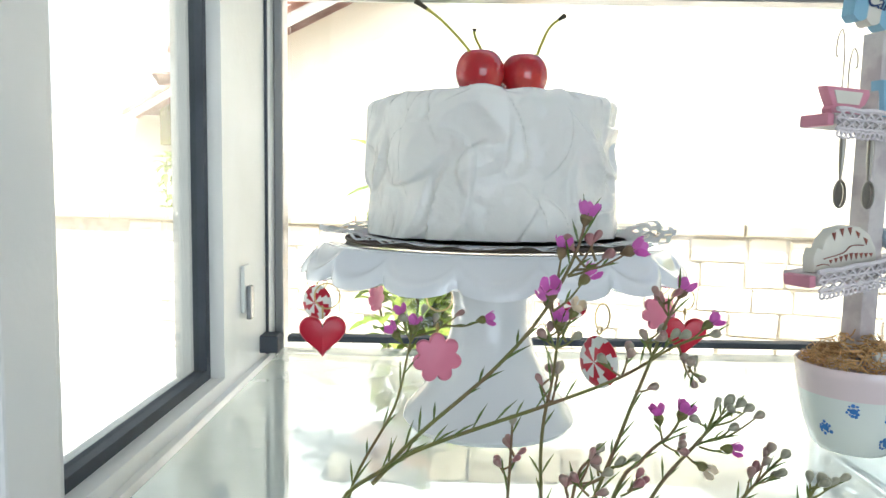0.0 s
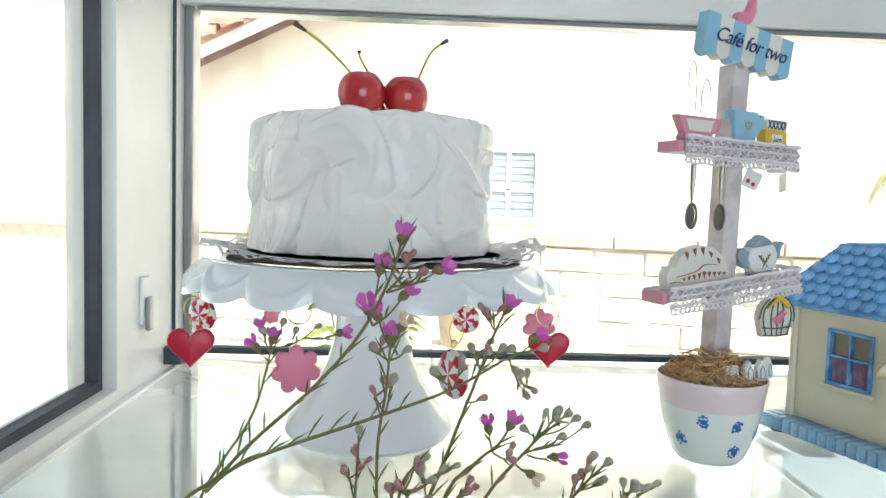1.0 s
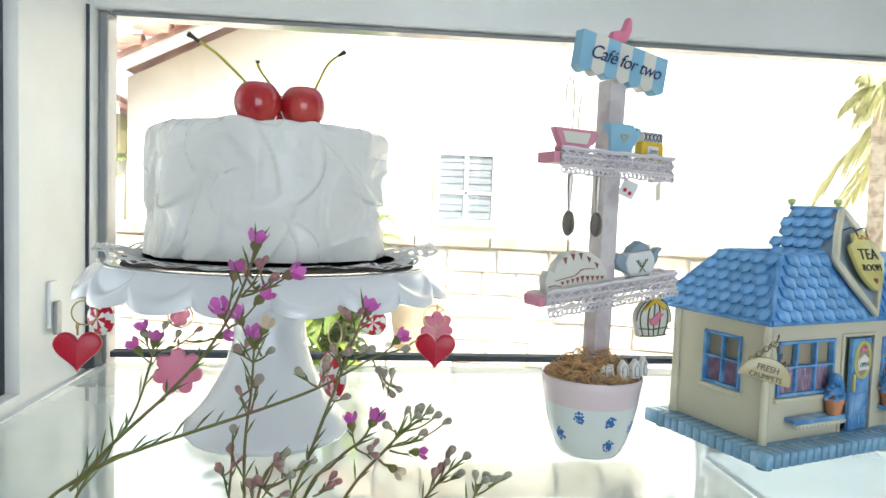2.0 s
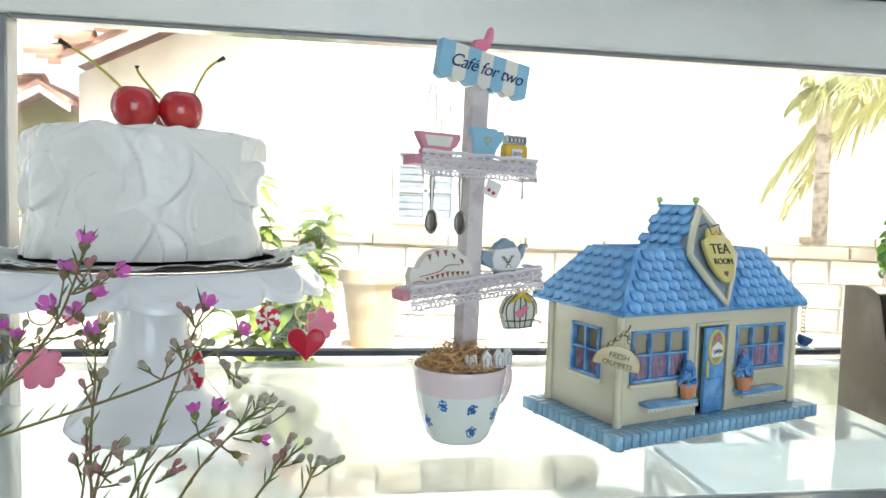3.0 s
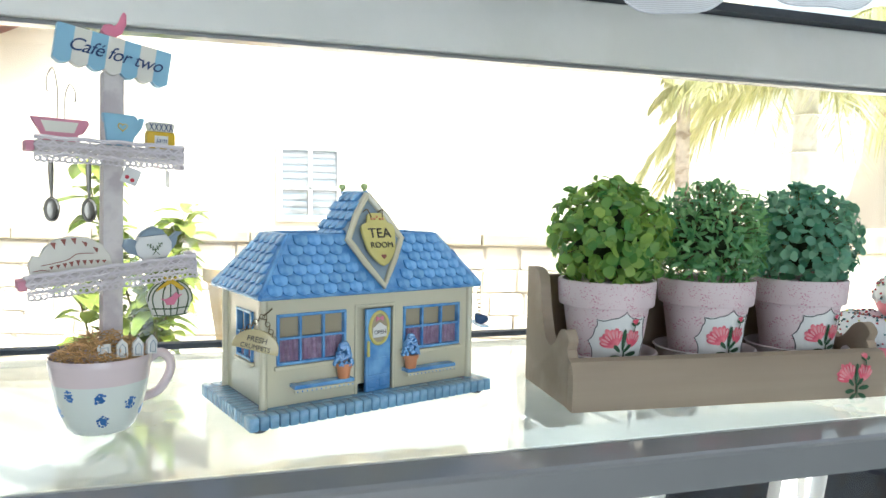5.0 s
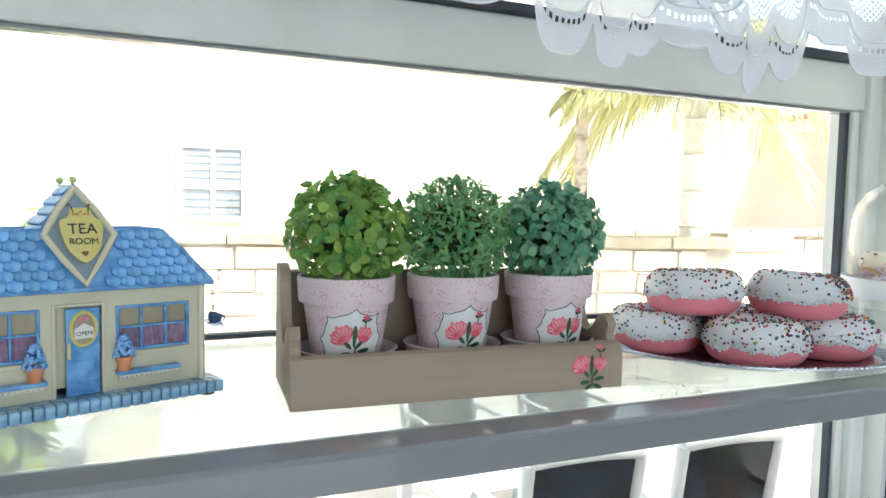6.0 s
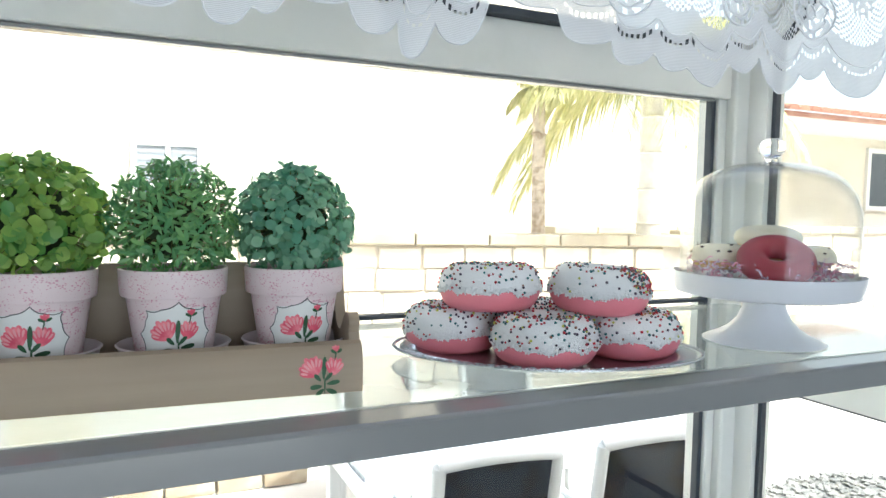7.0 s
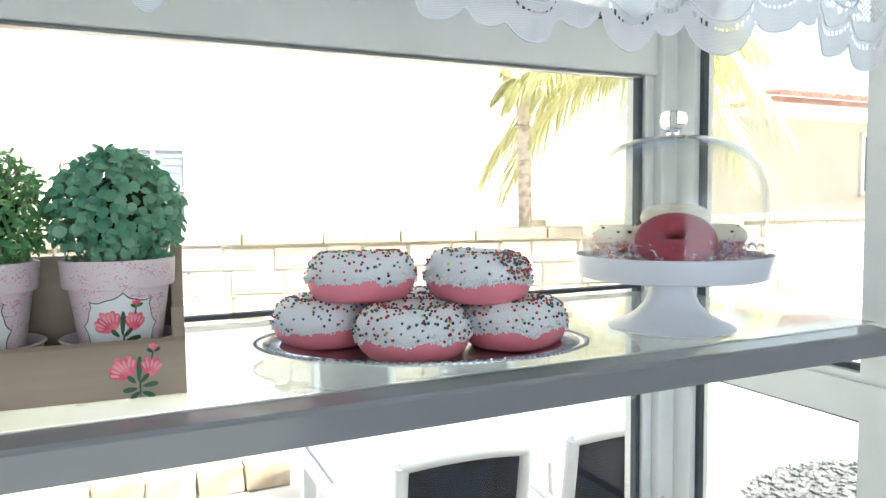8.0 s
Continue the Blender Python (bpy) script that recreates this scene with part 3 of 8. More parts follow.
def shrub(at, height, spread, leaves, seed, size, label):
    rr = random.Random(seed)
    ob = thing("shrub", Matrix.Translation(at), label, "shrub", "shrubs on the patio")
    lb = bmesh.new()
    for s in range(9):
        a = rr.uniform(0, 6.28)
        top = Vector((math.cos(a) * spread * rr.uniform(0.2, 1), math.sin(a) * spread * rr.uniform(0.2, 1), height * rr.uniform(0.6, 1.0)))
        pts = smooth_line([(0, 0, 0), top * 0.5 + Vector((rr.uniform(-0.1, 0.1), rr.uniform(-0.1, 0.1), 0.05)), top], 8)
        part("branch", tube(pts, 0.014, 6, 0.004), M_TWIG, ob)
        for p in pts[5:]:
            for q in range(leaves):
                d = Vector((rr.uniform(-1, 1), rr.uniform(-1, 1), rr.uniform(-0.25, 0.7)))
                leaf(lb, p + d * 0.02, d, size * rr.uniform(0.6, 1.2), size * rr.uniform(0.20, 0.28), rr.uniform(0.2, 0.7))
    part("foliage", lb, M_LEAFA, ob)
    return ob


shrub((-0.12, 4.1, GZ + 0.001), 2.08, 0.42, 5, 5, 0.20, "broad-leaved green shrub growing on the patio")
planter2 = part("planter", lathe([(0, 0), (0.14, 0), (0.20, 0.42), (0.23, 0.44), (0.23, 0.52), (0.19, 0.52), (0, 0.46)], 28), M_TERRAPOT)
planter2.matrix_basis = Matrix.Translation((0.42, 4.5, GZ + 0.91))
tagged(planter2, "tan clay planter on a stone plinth", "planter")
plinth = part("plinth", box((0.22, 4.3, GZ + 0.001), (0.64, 4.7, GZ + 0.909), 0.02), M_STONE, smooth=False)
tagged(plinth, "square tan stone plinth under a planter", "plinth")
shrub((-3.25, 8.6, GZ + 0.001), 2.3, 0.5, 5, 9, 0.16, "green shrub in the shade behind the garden wall")


# palms
def palm(at, trunk_h, trunk_r, fronds, length, seed, label, lean=(0, 0), bark=M_BARK):
    rr = random.Random(seed)
    ob = thing("palm", Matrix.Translation(at), label, "palm tree", "palms by the garden wall")
    head = Vector((lean[0], lean[1], trunk_h))
    pts = smooth_line([(0, 0, 0), (lean[0] * 0.3, lean[1] * 0.3, trunk_h * 0.5), head], 10)
    tb = tube(pts, trunk_r * 1.15, 14, trunk_r * 0.85)
    part("trunk", tb, bark, ob)
    for k, p in enumerate(pts[2::2]):
        part("leaf_scar", tube(ring_pts(p, trunk_r * 1.06, 14, "z"), trunk_r * 0.12, 5), bark, ob)
    for f in range(fronds):
        a = 2 * math.pi * f / fronds + rr.uniform(-0.25, 0.25)
        el = rr.uniform(-0.15, 0.9)
        ln = length * rr.uniform(0.8, 1.1)
        d = Vector((math.cos(a), math.sin(a), 0))
        spine = []
        for k in range(13):
            t = k / 12
            spine.append(head + d * ln * t * math.cos(el) * (1 - 0.18 * t) + Vector((0, 0, ln * (t * math.sin(el) - 0.75 * t * t))))
        fb = tube(spine, 0.018, 5, 0.004)
        side_v = Vector((-d.y, d.x, 0))
        for k in range(2, 44):
            t = k / 44
            i = min(11, int(t * 12))
            p = spine[i].lerp(spine[i + 1], t * 12 - i)
            for s in (-1, 1):
                dd = side_v * s * 0.75 + d * 0.45 + Vector((0, 0, -0.55 - rr.uniform(0, 0.5)))
                dd.normalize()
                ll = ln * 0.38 * math.sin(math.pi * (0.15 + 0.8 * t)) * rr.uniform(0.8, 1.1)
                w = d * 0.016
                v = [fb.verts.new(q) for q in (p - w * 0.5, p + w * 0.5, p + dd * ll * 0.5 + w + Vector((0, 0, 0.03)), p + dd * ll * 0.5 - w + Vector((0, 0, 0.03)), p + dd * ll + Vector((0, 0, -ll * 0.15)))]
                fb.faces.new((v[0], v[1], v[2], v[3]))
                fb.faces.new((v[3], v[2], v[4]))
        part("frond", fb, M_PALM, ob)
    return ob


palm((6.05, 5.7, GZ), 3.40, 0.13, 22, 2.0, 4, "palm tree with a trunk coloured pale for sun glare and yellow-green drooping fronds", bark=M_BARKSUNLIT)
palm((4.90, 6.1, GZ), 3.15, 0.075, 8, 0.45, 8, "slender palm with a thin ringed trunk", (-0.05, 0))
palm((11.2, 5.0, GZ), 3.6, 0.12, 11, 1.6, 14, "palm tree with yellow-green drooping fronds in the sun")


# ---- patio chairs and table ----
def patio_chair(m):
    ob = thing("patio_chair", m, "white metal patio chair with a dark sling back", "chair", "patio chairs round the table")
    W = 0.235

    def bow(x):
        return 0.03 * (1 - (x / W) ** 2)
    top = [(x, bow(x) * 1.0 + 0.085, 0.945 + 0.025 * (1 - (x / W) ** 2)) for x in [-W + 2 * W * k / 12 for k in range(13)]]
    part("top_rail", tube(top, 0.026, 10), M_ALU, ob)
    for s in (-1, 1):
        part("back_post", tube(smooth_line([(s * W, 0.085, 0.945), (s * W, 0.04, 0.66), (s * W, 0.0, 0.43), (s * W, 0.02, 0.0)], 5), 0.026, 10), M_ALU, ob)
        part("front_leg", tube(smooth_line([(s * W, -0.46, 0.0), (s * W, -0.44, 0.40), (s * W, -0.42, 0.63), (s * W, -0.30, 0.655), (s * W, 0.03, 0.64)], 5), 0.016, 8), M_ALU, ob)
        part("seat_rail", tube([(s * W, -0.44, 0.41), (s * W, 0.0, 0.42)], 0.014, 8), M_ALU, ob)
    bm = bmesh.new()
    for j in range(9):
        t = j / 8
        for i in range(9):
            x = -W + 0.016 + (2 * W - 0.032) * i / 8
            bm.verts.new((x, 0.0 + 0.082 * t + bow(x) * t + 0.004, 0.46 + 0.48 * t + 0.02 * t * (1 - (x / W) ** 2)))
    bm.verts.ensure_lookup_table()
    for j in range(8):
        for i in range(8):
            k = j * 9 + i
            bm.faces.new((bm.verts[k], bm.verts[k + 1], bm.verts[k + 10], bm.verts[k + 9]))
    bmesh.ops.solidify(bm, geom=bm.faces[:], thickness=0.004)
    part("sling_back", bm, M_SLING, ob, "dark grey woven sling")
    part("sling_seat", box((-W + 0.014, -0.44, 0.412), (W - 0.014, 0.0, 0.420)), M_SLING, ob, "dark grey woven sling", smooth=False)
    return ob


ch = patio_chair(Matrix.Translation((2.065, 1.965, GZ)) @ pose(0, 0, 0, 0, 0, 176))
for x, y, rz in ((2.74, 1.93, 176), (2.2, 3.55, 4), (3.0, 3.55, -3)):
    copy_thing(ch, Matrix.Translation((x, y, GZ)) @ pose(0, 0, 0, 0, 0, rz))
table = thing("patio_table", Matrix.Translation((2.66, 2.72, GZ)), "pale grey patio table with a white metal frame", "table")
part("tabletop", box((-0.93, -0.30, 0.705), (0.93, 0.30, 0.73), 0.006), M_TABLETOP, table, smooth=False)
part("table_frame", box((-0.95, -0.32, 0.625), (0.95, 0.32, 0.704), 0.006), M_ALU, table, smooth=False)
for x in (-0.90, 0.90):
    for y in (-0.27, 0.27):
        part("leg", box((x - 0.03, y - 0.03, 0), (x + 0.03, y + 0.03, 0.6245), 0.006), M_ALU, table, smooth=False)

# ---- materials of the things ----
M_PORCELAIN = mat("white_porcelain", (0.80, 0.81, 0.82), 0.09, grain=0.015, scale=14, bump=0.0003, bump_scale=18, coat=0.6)
M_FROSTING = mat("white_frosting", (0.82, 0.805, 0.755), 0.16, grain=0.02, scale=35, bump=0.0012, bump_scale=70, sss=0.05)
M_PAPER = mat("white_lace_paper", (0.86, 0.86, 0.85), 0.7, grain=0.03, sss=0.2)
M_BOARD = mat("dark_cake_board", (0.10, 0.07, 0.05), 0.6, grain=0.3, scale=80)
M_CHERRY = mat("red_cherry", (0.42, 0.012, 0.02), 0.13, grain=0.2, scale=60, second=(0.55, 0.05, 0.04), mix_scale=45, coat=0.7)
M_STEM = mat("yellow_green_stem", (0.45, 0.42, 0.06), 0.5, grain=0.2)
M_STEMTIP = mat("dark_stem_tip", (0.05, 0.04, 0.02), 0.7, grain=0.3)
M_RED = mat("red_clay", (0.50, 0.012, 0.035), 0.3, grain=0.08, bump=0.0003, bump_scale=150)
M_PINK = mat("pink_clay", (0.72, 0.22, 0.32), 0.4, grain=0.08, bump=0.0003, bump_scale=150)
M_CLAYWHITE = mat("white_clay", (0.80, 0.78, 0.74), 0.35, grain=0.04)
M_BRASS = mat("brass_wire", (0.55, 0.42, 0.20), 0.3, metal=1.0, grain=0.1)
M_NEEDLE = leaf_mat("needle_leaf", (0.09, 0.14, 0.03), (0.16, 0.20, 0.06), 0.3)
M_BUD = mat("waxy_bud", (0.36, 0.35, 0.25), 0.35, grain=0.15, scale=200, second=(0.36, 0.16, 0.16), mix_scale=30, mix_at=(0.45, 0.62))
M_BLOOM = leaf_mat("magenta_petal", (0.60, 0.06, 0.42), (0.72, 0.22, 0.62), 0.35)
M_WAX = mat("cream_petal", (0.75, 0.62, 0.42), 0.5, grain=0.1)
M_VASE = glass_mat("vase_glass", (0.95, 0.97, 0.96))

CX, CY = 0.036, 0.537
# ---- scalloped cake stand ----
cake_stand = thing("cake_stand", Matrix.Translation((CX, CY, S)), "white glazed ceramic cake stand with a scalloped rim", "cake stand")
part("pedestal", lathe([(0, 0.0005), (0.065, 0.0005), (0.0675, 0.004), (0.066, 0.010), (0.059, 0.018), (0.050, 0.029), (0.042, 0.043), (0.0350, 0.058),
                        (0.0305, 0.074), (0.0290, 0.092), (0.031, 0.104), (0.040, 0.112), (0, 0.113)], 64), M_PORCELAIN, cake_stand)
SC = 18
SKIRT_TOP, SKIRT_BOT = 0.1415, 0.1225


def scallop(a, r, z):
    """Lobes that bulge and hang toward the skirt's foot, each with a raised arc on it."""
    if r < 0.1305:
        return 1.0, 0.0
    u = ((a * SC / (2 * math.pi) + 0.11) % 1.0) * 2 - 1
    lobe = math.sqrt(max(0.0, 1 - u * u * 0.985))
    k = min(1.0, max(0.0, (SKIRT_TOP - z) / (SKIRT_TOP - SKIRT_BOT)))
    arc = 0.02 + 0.60 * lobe
    ridge = 1 / (1 + math.exp(-(k - arc) * 26)) * (1 - 0.35 * k)
    return 1.0 + 0.055 * k * (lobe - 0.55) + 0.046 * (ridge - 0.3) * lobe, -0.0085 * k * (lobe - 0.45)


prof = [(0, 0.111), (0.05, 0.113), (0.10, 0.120), (0.118, 0.1260), (0.128, 0.1255), (0.1335, 0.1225)]
for k in range(23):
    t = k / 22
    prof.append((0.1310 + 0.0100 * math.sin((1 - t) * math.pi / 2) ** 0.8, SKIRT_BOT + (SKIRT_TOP - SKIRT_BOT) * t))
prof += [(0.1300, 0.1426), (0.126, 0.143), (0.115, 0.1420), (0.08, 0.140), (0, 0.140)]
part("plate", lathe(prof, 396, scallop), M_PORCELAIN, cake_stand)

# ---- cake board, doily, cake ----
cake_board = part("cake_board", lathe([(0, 0), (0.1150, 0), (0.1158, 0.0010), (0.1150, 0.0022), (0, 0.0022)], 72), M_BOARD)
cake_board.matrix_basis = Matrix.Translation((CX + 0.002, CY, S + 0.1432))
tagged(cake_board, "thin dark brown round cake board on the stand", "cake board")


def doily():
    bm = bmesh.new()
    segs, radii = 216, [0.080, 0.095, 0.100, 0.104, 0.107, 0.110, 0.113, 0.1165, 0.120, 0.1235, 0.1275, 0.131, 0.134]
    grid = []
    for k, r in enumerate(radii):
        ring = []
        for i in range(segs):
            a = 2 * math.pi * i / segs
            rr = r * (1 + (0.010 * abs(math.sin(a * 18)) if k >= len(radii) - 2 else 0))
            lift = 0.0016 + noise.noise((math.cos(a) * 2.2, math.sin(a) * 2.2, 3.0)) * 0.0065 + noise.noise((math.cos(a) * 9, math.sin(a) * 9, 8.0)) * 0.0035 + 0.0042 * math.cos(a) ** 4
            z = max(0.0, (r - 0.100) / 0.033) * max(lift, 0.0004) * 1.5
            drop = max(0.0, r - 0.119)
            ring.append(bm.verts.new((rr * math.cos(a), rr * math.sin(a), max(z - drop * 0.05, 0.0))))
        grid.append(ring)
    for k in range(len(radii) - 1):
        for i in range(segs):
            hole = (k == 6 and i % 6 in (3, 4)) or (k == 8 and i % 6 in (1, 2, 3)) or (k == 10 and i % 4 in (0, 1))
            if not hole:
                j = (i + 1) % segs
                bm.faces.new((grid[k][i], grid[k][j], grid[k + 1][j], grid[k + 1][i]))
    bmesh.ops.solidify(bm, geom=bm.faces[:], thickness=0.0003)
    return bm


doily_ob = part("doily", doily(), M_PAPER, smooth=False)
doily_ob.matrix_basis = Matrix.Translation((CX + 0.002, CY, S + 0.1462))
tagged(doily_ob, "white perforated paper lace doily under the cake", "doily")


def cake_mesh():
    strokes = []
    r2 = random.Random(11)
    for i in range(105):
        strokes.append((r2.uniform(0, 2 * math.pi), r2.uniform(0.0, 0.11), (math.pi / 2 if r2.random() < 0.8 else 0.4) + r2.uniform(-0.6, 0.6) + (math.pi if r2.random() < 0.5 else 0),
                        r2.uniform(0.020, 0.052), r2.uniform(0.009, 0.022), r2.uniform(0.0030, 0.0075)))
    R, Hh = 0.0885, 0.1005

    def h(a, z):
        v = 0.0008 * noise.noise((math.cos(a) * 3, math.sin(a) * 3, z * 25)) + 0.0008 * noise.noise((math.cos(a) * 9, math.sin(a) * 9, z * 70))
        for a0, z0, tilt, ln, wd, amp in strokes:
            da = (a - a0 + math.pi) % (2 * math.pi) - math.pi
            du, dv = da * R, z - z0
            if abs(du) > 0.05 or abs(dv) > 0.05:
                continue
            p = (du * math.cos(tilt) + dv * math.sin(tilt)) / ln
            q = (-du * math.sin(tilt) + dv * math.cos(tilt)) / wd + 0.6 * p * p
            if abs(p) < 1 and -1 < q < 1:
                v += amp * (1 - p * p) * ((q + 1) / 2) ** 2 * (1 if q < 0.9 else (1 - q) / 0.1)
        v += 0.0007 * max(0.0, noise.noise((math.cos(a) * 22, math.sin(a) * 22, z * 190)))
        return min(v, 0.0080) - 0.0026

    bm = bmesh.new()
    segs, rows = 320, 96
    rings = []
    for j in range(rows + 1):
        z = Hh * j / rows
        ring = []
        for i in range(segs):
            a = 2 * math.pi * i / segs
            lean = 0.004 * (1 - z / Hh) + 0.003 * max(0, math.cos(a - 0.2)) * (z / Hh) ** 2
            r = R + lean + h(a, z)
            edge = max(0.0, z - (Hh - 0.007)) / 0.007
            r -= 0.0045 * edge * edge
            zz = z + (0.0035 * noise.noise((math.cos(a) * 4, math.sin(a) * 4, 5.0)) - 0.001) * (z / Hh) ** 3
            ring.append(bm.verts.new((r * math.cos(a), r * math.sin(a), zz)))
        rings.append(ring)
    for s in (0.96, 0.88, 0.76, 0.6, 0.42, 0.22):
        ring = []
        for i in range(segs):
            a = 2 * math.pi * i / segs
            r = (R - 0.004) * s
            ring.append(bm.verts.new((r * math.cos(a), r * math.sin(a), Hh - 0.0005 + 0.0028 * noise.noise((r * math.cos(a) * 45, r * math.sin(a) * 45, 2)))))
        rings.append(ring)
    c = bm.verts.new((0, 0, Hh - 0.001))
    for p, q in zip(rings, rings[1:]):
        for i in range(segs):
            bm.faces.new((p[i], p[(i + 1) % segs], q[(i + 1) % segs], q[i]))
    for i in range(segs):
        bm.faces.new((rings[-1][i], rings[-1][(i + 1) % segs], c))
    bm.faces.new(rings[0][::-1])
    return bm


cake = part("cake", cake_mesh(), M_FROSTING)
cake.data.set_sharp_from_angle(angle=radians(75))
cake.matrix_basis = Matrix.Translation((CX - 0.003, CY, S + 0.1485))
tagged(cake, "round cake with roughly spread white frosting on a doily", "cake")
CT = S + 0.1485 + 0.1005


def cherry(x, y, r, turn, stem):
    ob = thing("cherry", Matrix.Translation((x, y, CT + 0.002)) @ pose(0, 0, 0, 0, 0, turn), "glossy red cherry with a yellow-green stem on the cake", "cherry", "cherries on the cake")
    prof = [(0, 0)]
    for k in range(1, 15):
        t = math.pi * k / 15
        z = r - r * math.cos(t)
        rr = r * math.sin(t) ** 0.92
        if k > 12:
            z -= (k - 12) * r * 0.07
        prof.append((rr, z))
    prof.append((0, 2 * r * 0.86))
    part("fruit", lathe(prof, 32, lambda a, q, z: (1 + 0.03 * math.cos(a), 0)), M_CHERRY, ob)
    inv = ob.matrix_basis.inverted()
    pts = smooth_line([inv @ Vector(p) for p in stem], 6)
    n = int(len(pts) * 0.82)
    part("stem", tube(pts[:n + 1], 0.0011, 6), M_STEM, ob, "yellow-green stem")
    part("stem_tip", tube(pts[n:], 0.0012, 6, 0.0022), M_STEMTIP, ob, "dark dried stem tip")


cherry(0.0235, 0.530, 0.0188, 20, [(0.020, 0.524, CT + 0.030), (0.010, 0.518, CT + 0.041), (-0.006, 0.510, CT + 0.055), (-0.024, 0.502, CT + 0.066)])
cherry(0.0590, 0.541, 0.0185, 200, [(0.066, 0.543, CT + 0.030), (0.072, 0.546, CT + 0.046), (0.079, 0.550, CT + 0.060), (0.091, 0.555, CT + 0.070)])
cherry(0.0440, 0.577, 0.0175, 80, [(0.038, 0.573, CT + 0.029), (0.0255, 0.560, CT + 0.045), (0.0205, 0.552, CT + 0.053), (0.0200, 0.550, CT + 0.058)])


# ---- clay charms that hang from the rim ----
def heart_outline(w):
    out = []
    for k in range(40):
        t = 2 * math.pi * k / 40
        x = 16 * math.sin(t) ** 3
        z = 13 * math.cos(t) - 5 * math.cos(2 * t) - 2 * math.cos(3 * t) - math.cos(4 * t)
        out.append((x * w / 32, z * w / 32))
    return out


def flower_outline(w, n=7):
    return [(w / 2 * (0.70 + 0.30 * abs(math.cos(n * t / 2)) ** 0.7) * math.sin(t), w / 2 * (0.70 + 0.30 * abs(math.cos(n * t / 2)) ** 0.7) * math.cos(t)) for t in [2 * math.pi * k / 96 for k in range(96)]]


def mint_mesh(r):
    bm = lathe([(0, -0.004), (r * 0.6, -0.0037), (r * 0.9, -0.0022), (r, 0), (r * 0.9, 0.0022), (r * 0.6, 0.0037), (0, 0.004)], 64)
    for f in bm.faces:
        c = f.calc_center_median()
        rad = math.hypot(c.x, c.y)
        a = math.atan2(c.y, c.x) + 0.9 * rad / r
        f.material_index = int((a % (2 * math.pi)) / (2 * math.pi) * 10) % 2
    bmesh.ops.rotate(bm, verts=bm.verts, matrix=Matrix.Rotation(radians(90), 3, "X"))
    return bm


RIM_Z = S + 0.106


def charm(x, y, z_ring, items, ring_r=0.0085, oval=1.0, label="clay charms"):
    """A wire ring through the rim with charms: (kind, dx, dy, z, turn, size)."""
    ob = thing("charm", Matrix.Translation((x, y, z_ring)), label, "charm", "charms on the cake stand")
    part("ring", tube(ring_pts((0, 0, 0), ring_r * (0.55 if oval > 1 else 1), 20, "y", oval if oval == 1 else 1.9), 0.00055, 6), M_BRASS, ob)
    for kind, dx, dy, z, turn, size in items:
        m = Matrix.Translation((dx, dy, z - z_ring)) @ pose(0, 0, 0, 0, 0, turn)
        if kind == "heart":
            p = part("heart", slab(heart_outline(size), 0.007, 0.0024, -0.0035), M_RED, ob, "glossy red clay heart", m)
        elif kind == "flower":
            p = part("flower", slab(flower_outline(size), 0.005, 0.0015, -0.0025), M_PINK, ob, "pink clay flower", m)
        else:
            p = part("peppermint", mint_mesh(size / 2), [M_RED, M_CLAYWHITE], ob, "red and white striped clay peppermint", m)
        top = size * (0.40 if kind == "heart" else 0.5)
        bmh = tube(ring_pts((0, 0, top + 0.0035), 0.0022, 12, "x"), 0.0006, 5)
        add_tube(bmh, [(0, 0, top + 0.002), (0, 0, top - 0.003)], 0.0007, 5)
        part("hook", bmh, M_BRASS, p)


charm(-0.078, 0.453, 1.378, [("heart", -0.002, -0.006, 1.354, 8, 0.031)], label="glossy red clay heart on a brass ring")
charm(-0.102, 0.546, 1.376, [("mint", 0.0, 0.0, 1.358, -25, 0.028)], label="red and white clay peppermint on a brass ring")
charm(-0.003, 0.413, 1.384, [("flower", -0.001, 0.0, 1.3475, 12, 0.031)], 0.0078, label="pink clay flower on a brass ring")
charm(0.096, 0.413, 1.374, [("mint", -0.001, 0.002, 1.346, -58, 0.032)], 0.008, 2.0, label="red and white clay peppermint on an oval brass link")
charm(0.168, 0.482, 1.375, [("heart", 0.001, -0.003, 1.351, -6, 0.031)], label="glossy red clay heart on a brass ring")
charm(0.178, 0.566, 1.374, [("flower", 0, 0, 1.351, 15, 0.031)], label="pink clay flower on a brass ring")
charm(-0.064, 0.640, 1.370, [("flower", 0, 0, 1.348, 70, 0.028)], label="pink clay flower on a brass ring")
charm(0.122, 0.650, 1.368, [("mint", 0, 0, 1.341, -10, 0.027)], label="red and white clay peppermint on a brass ring")

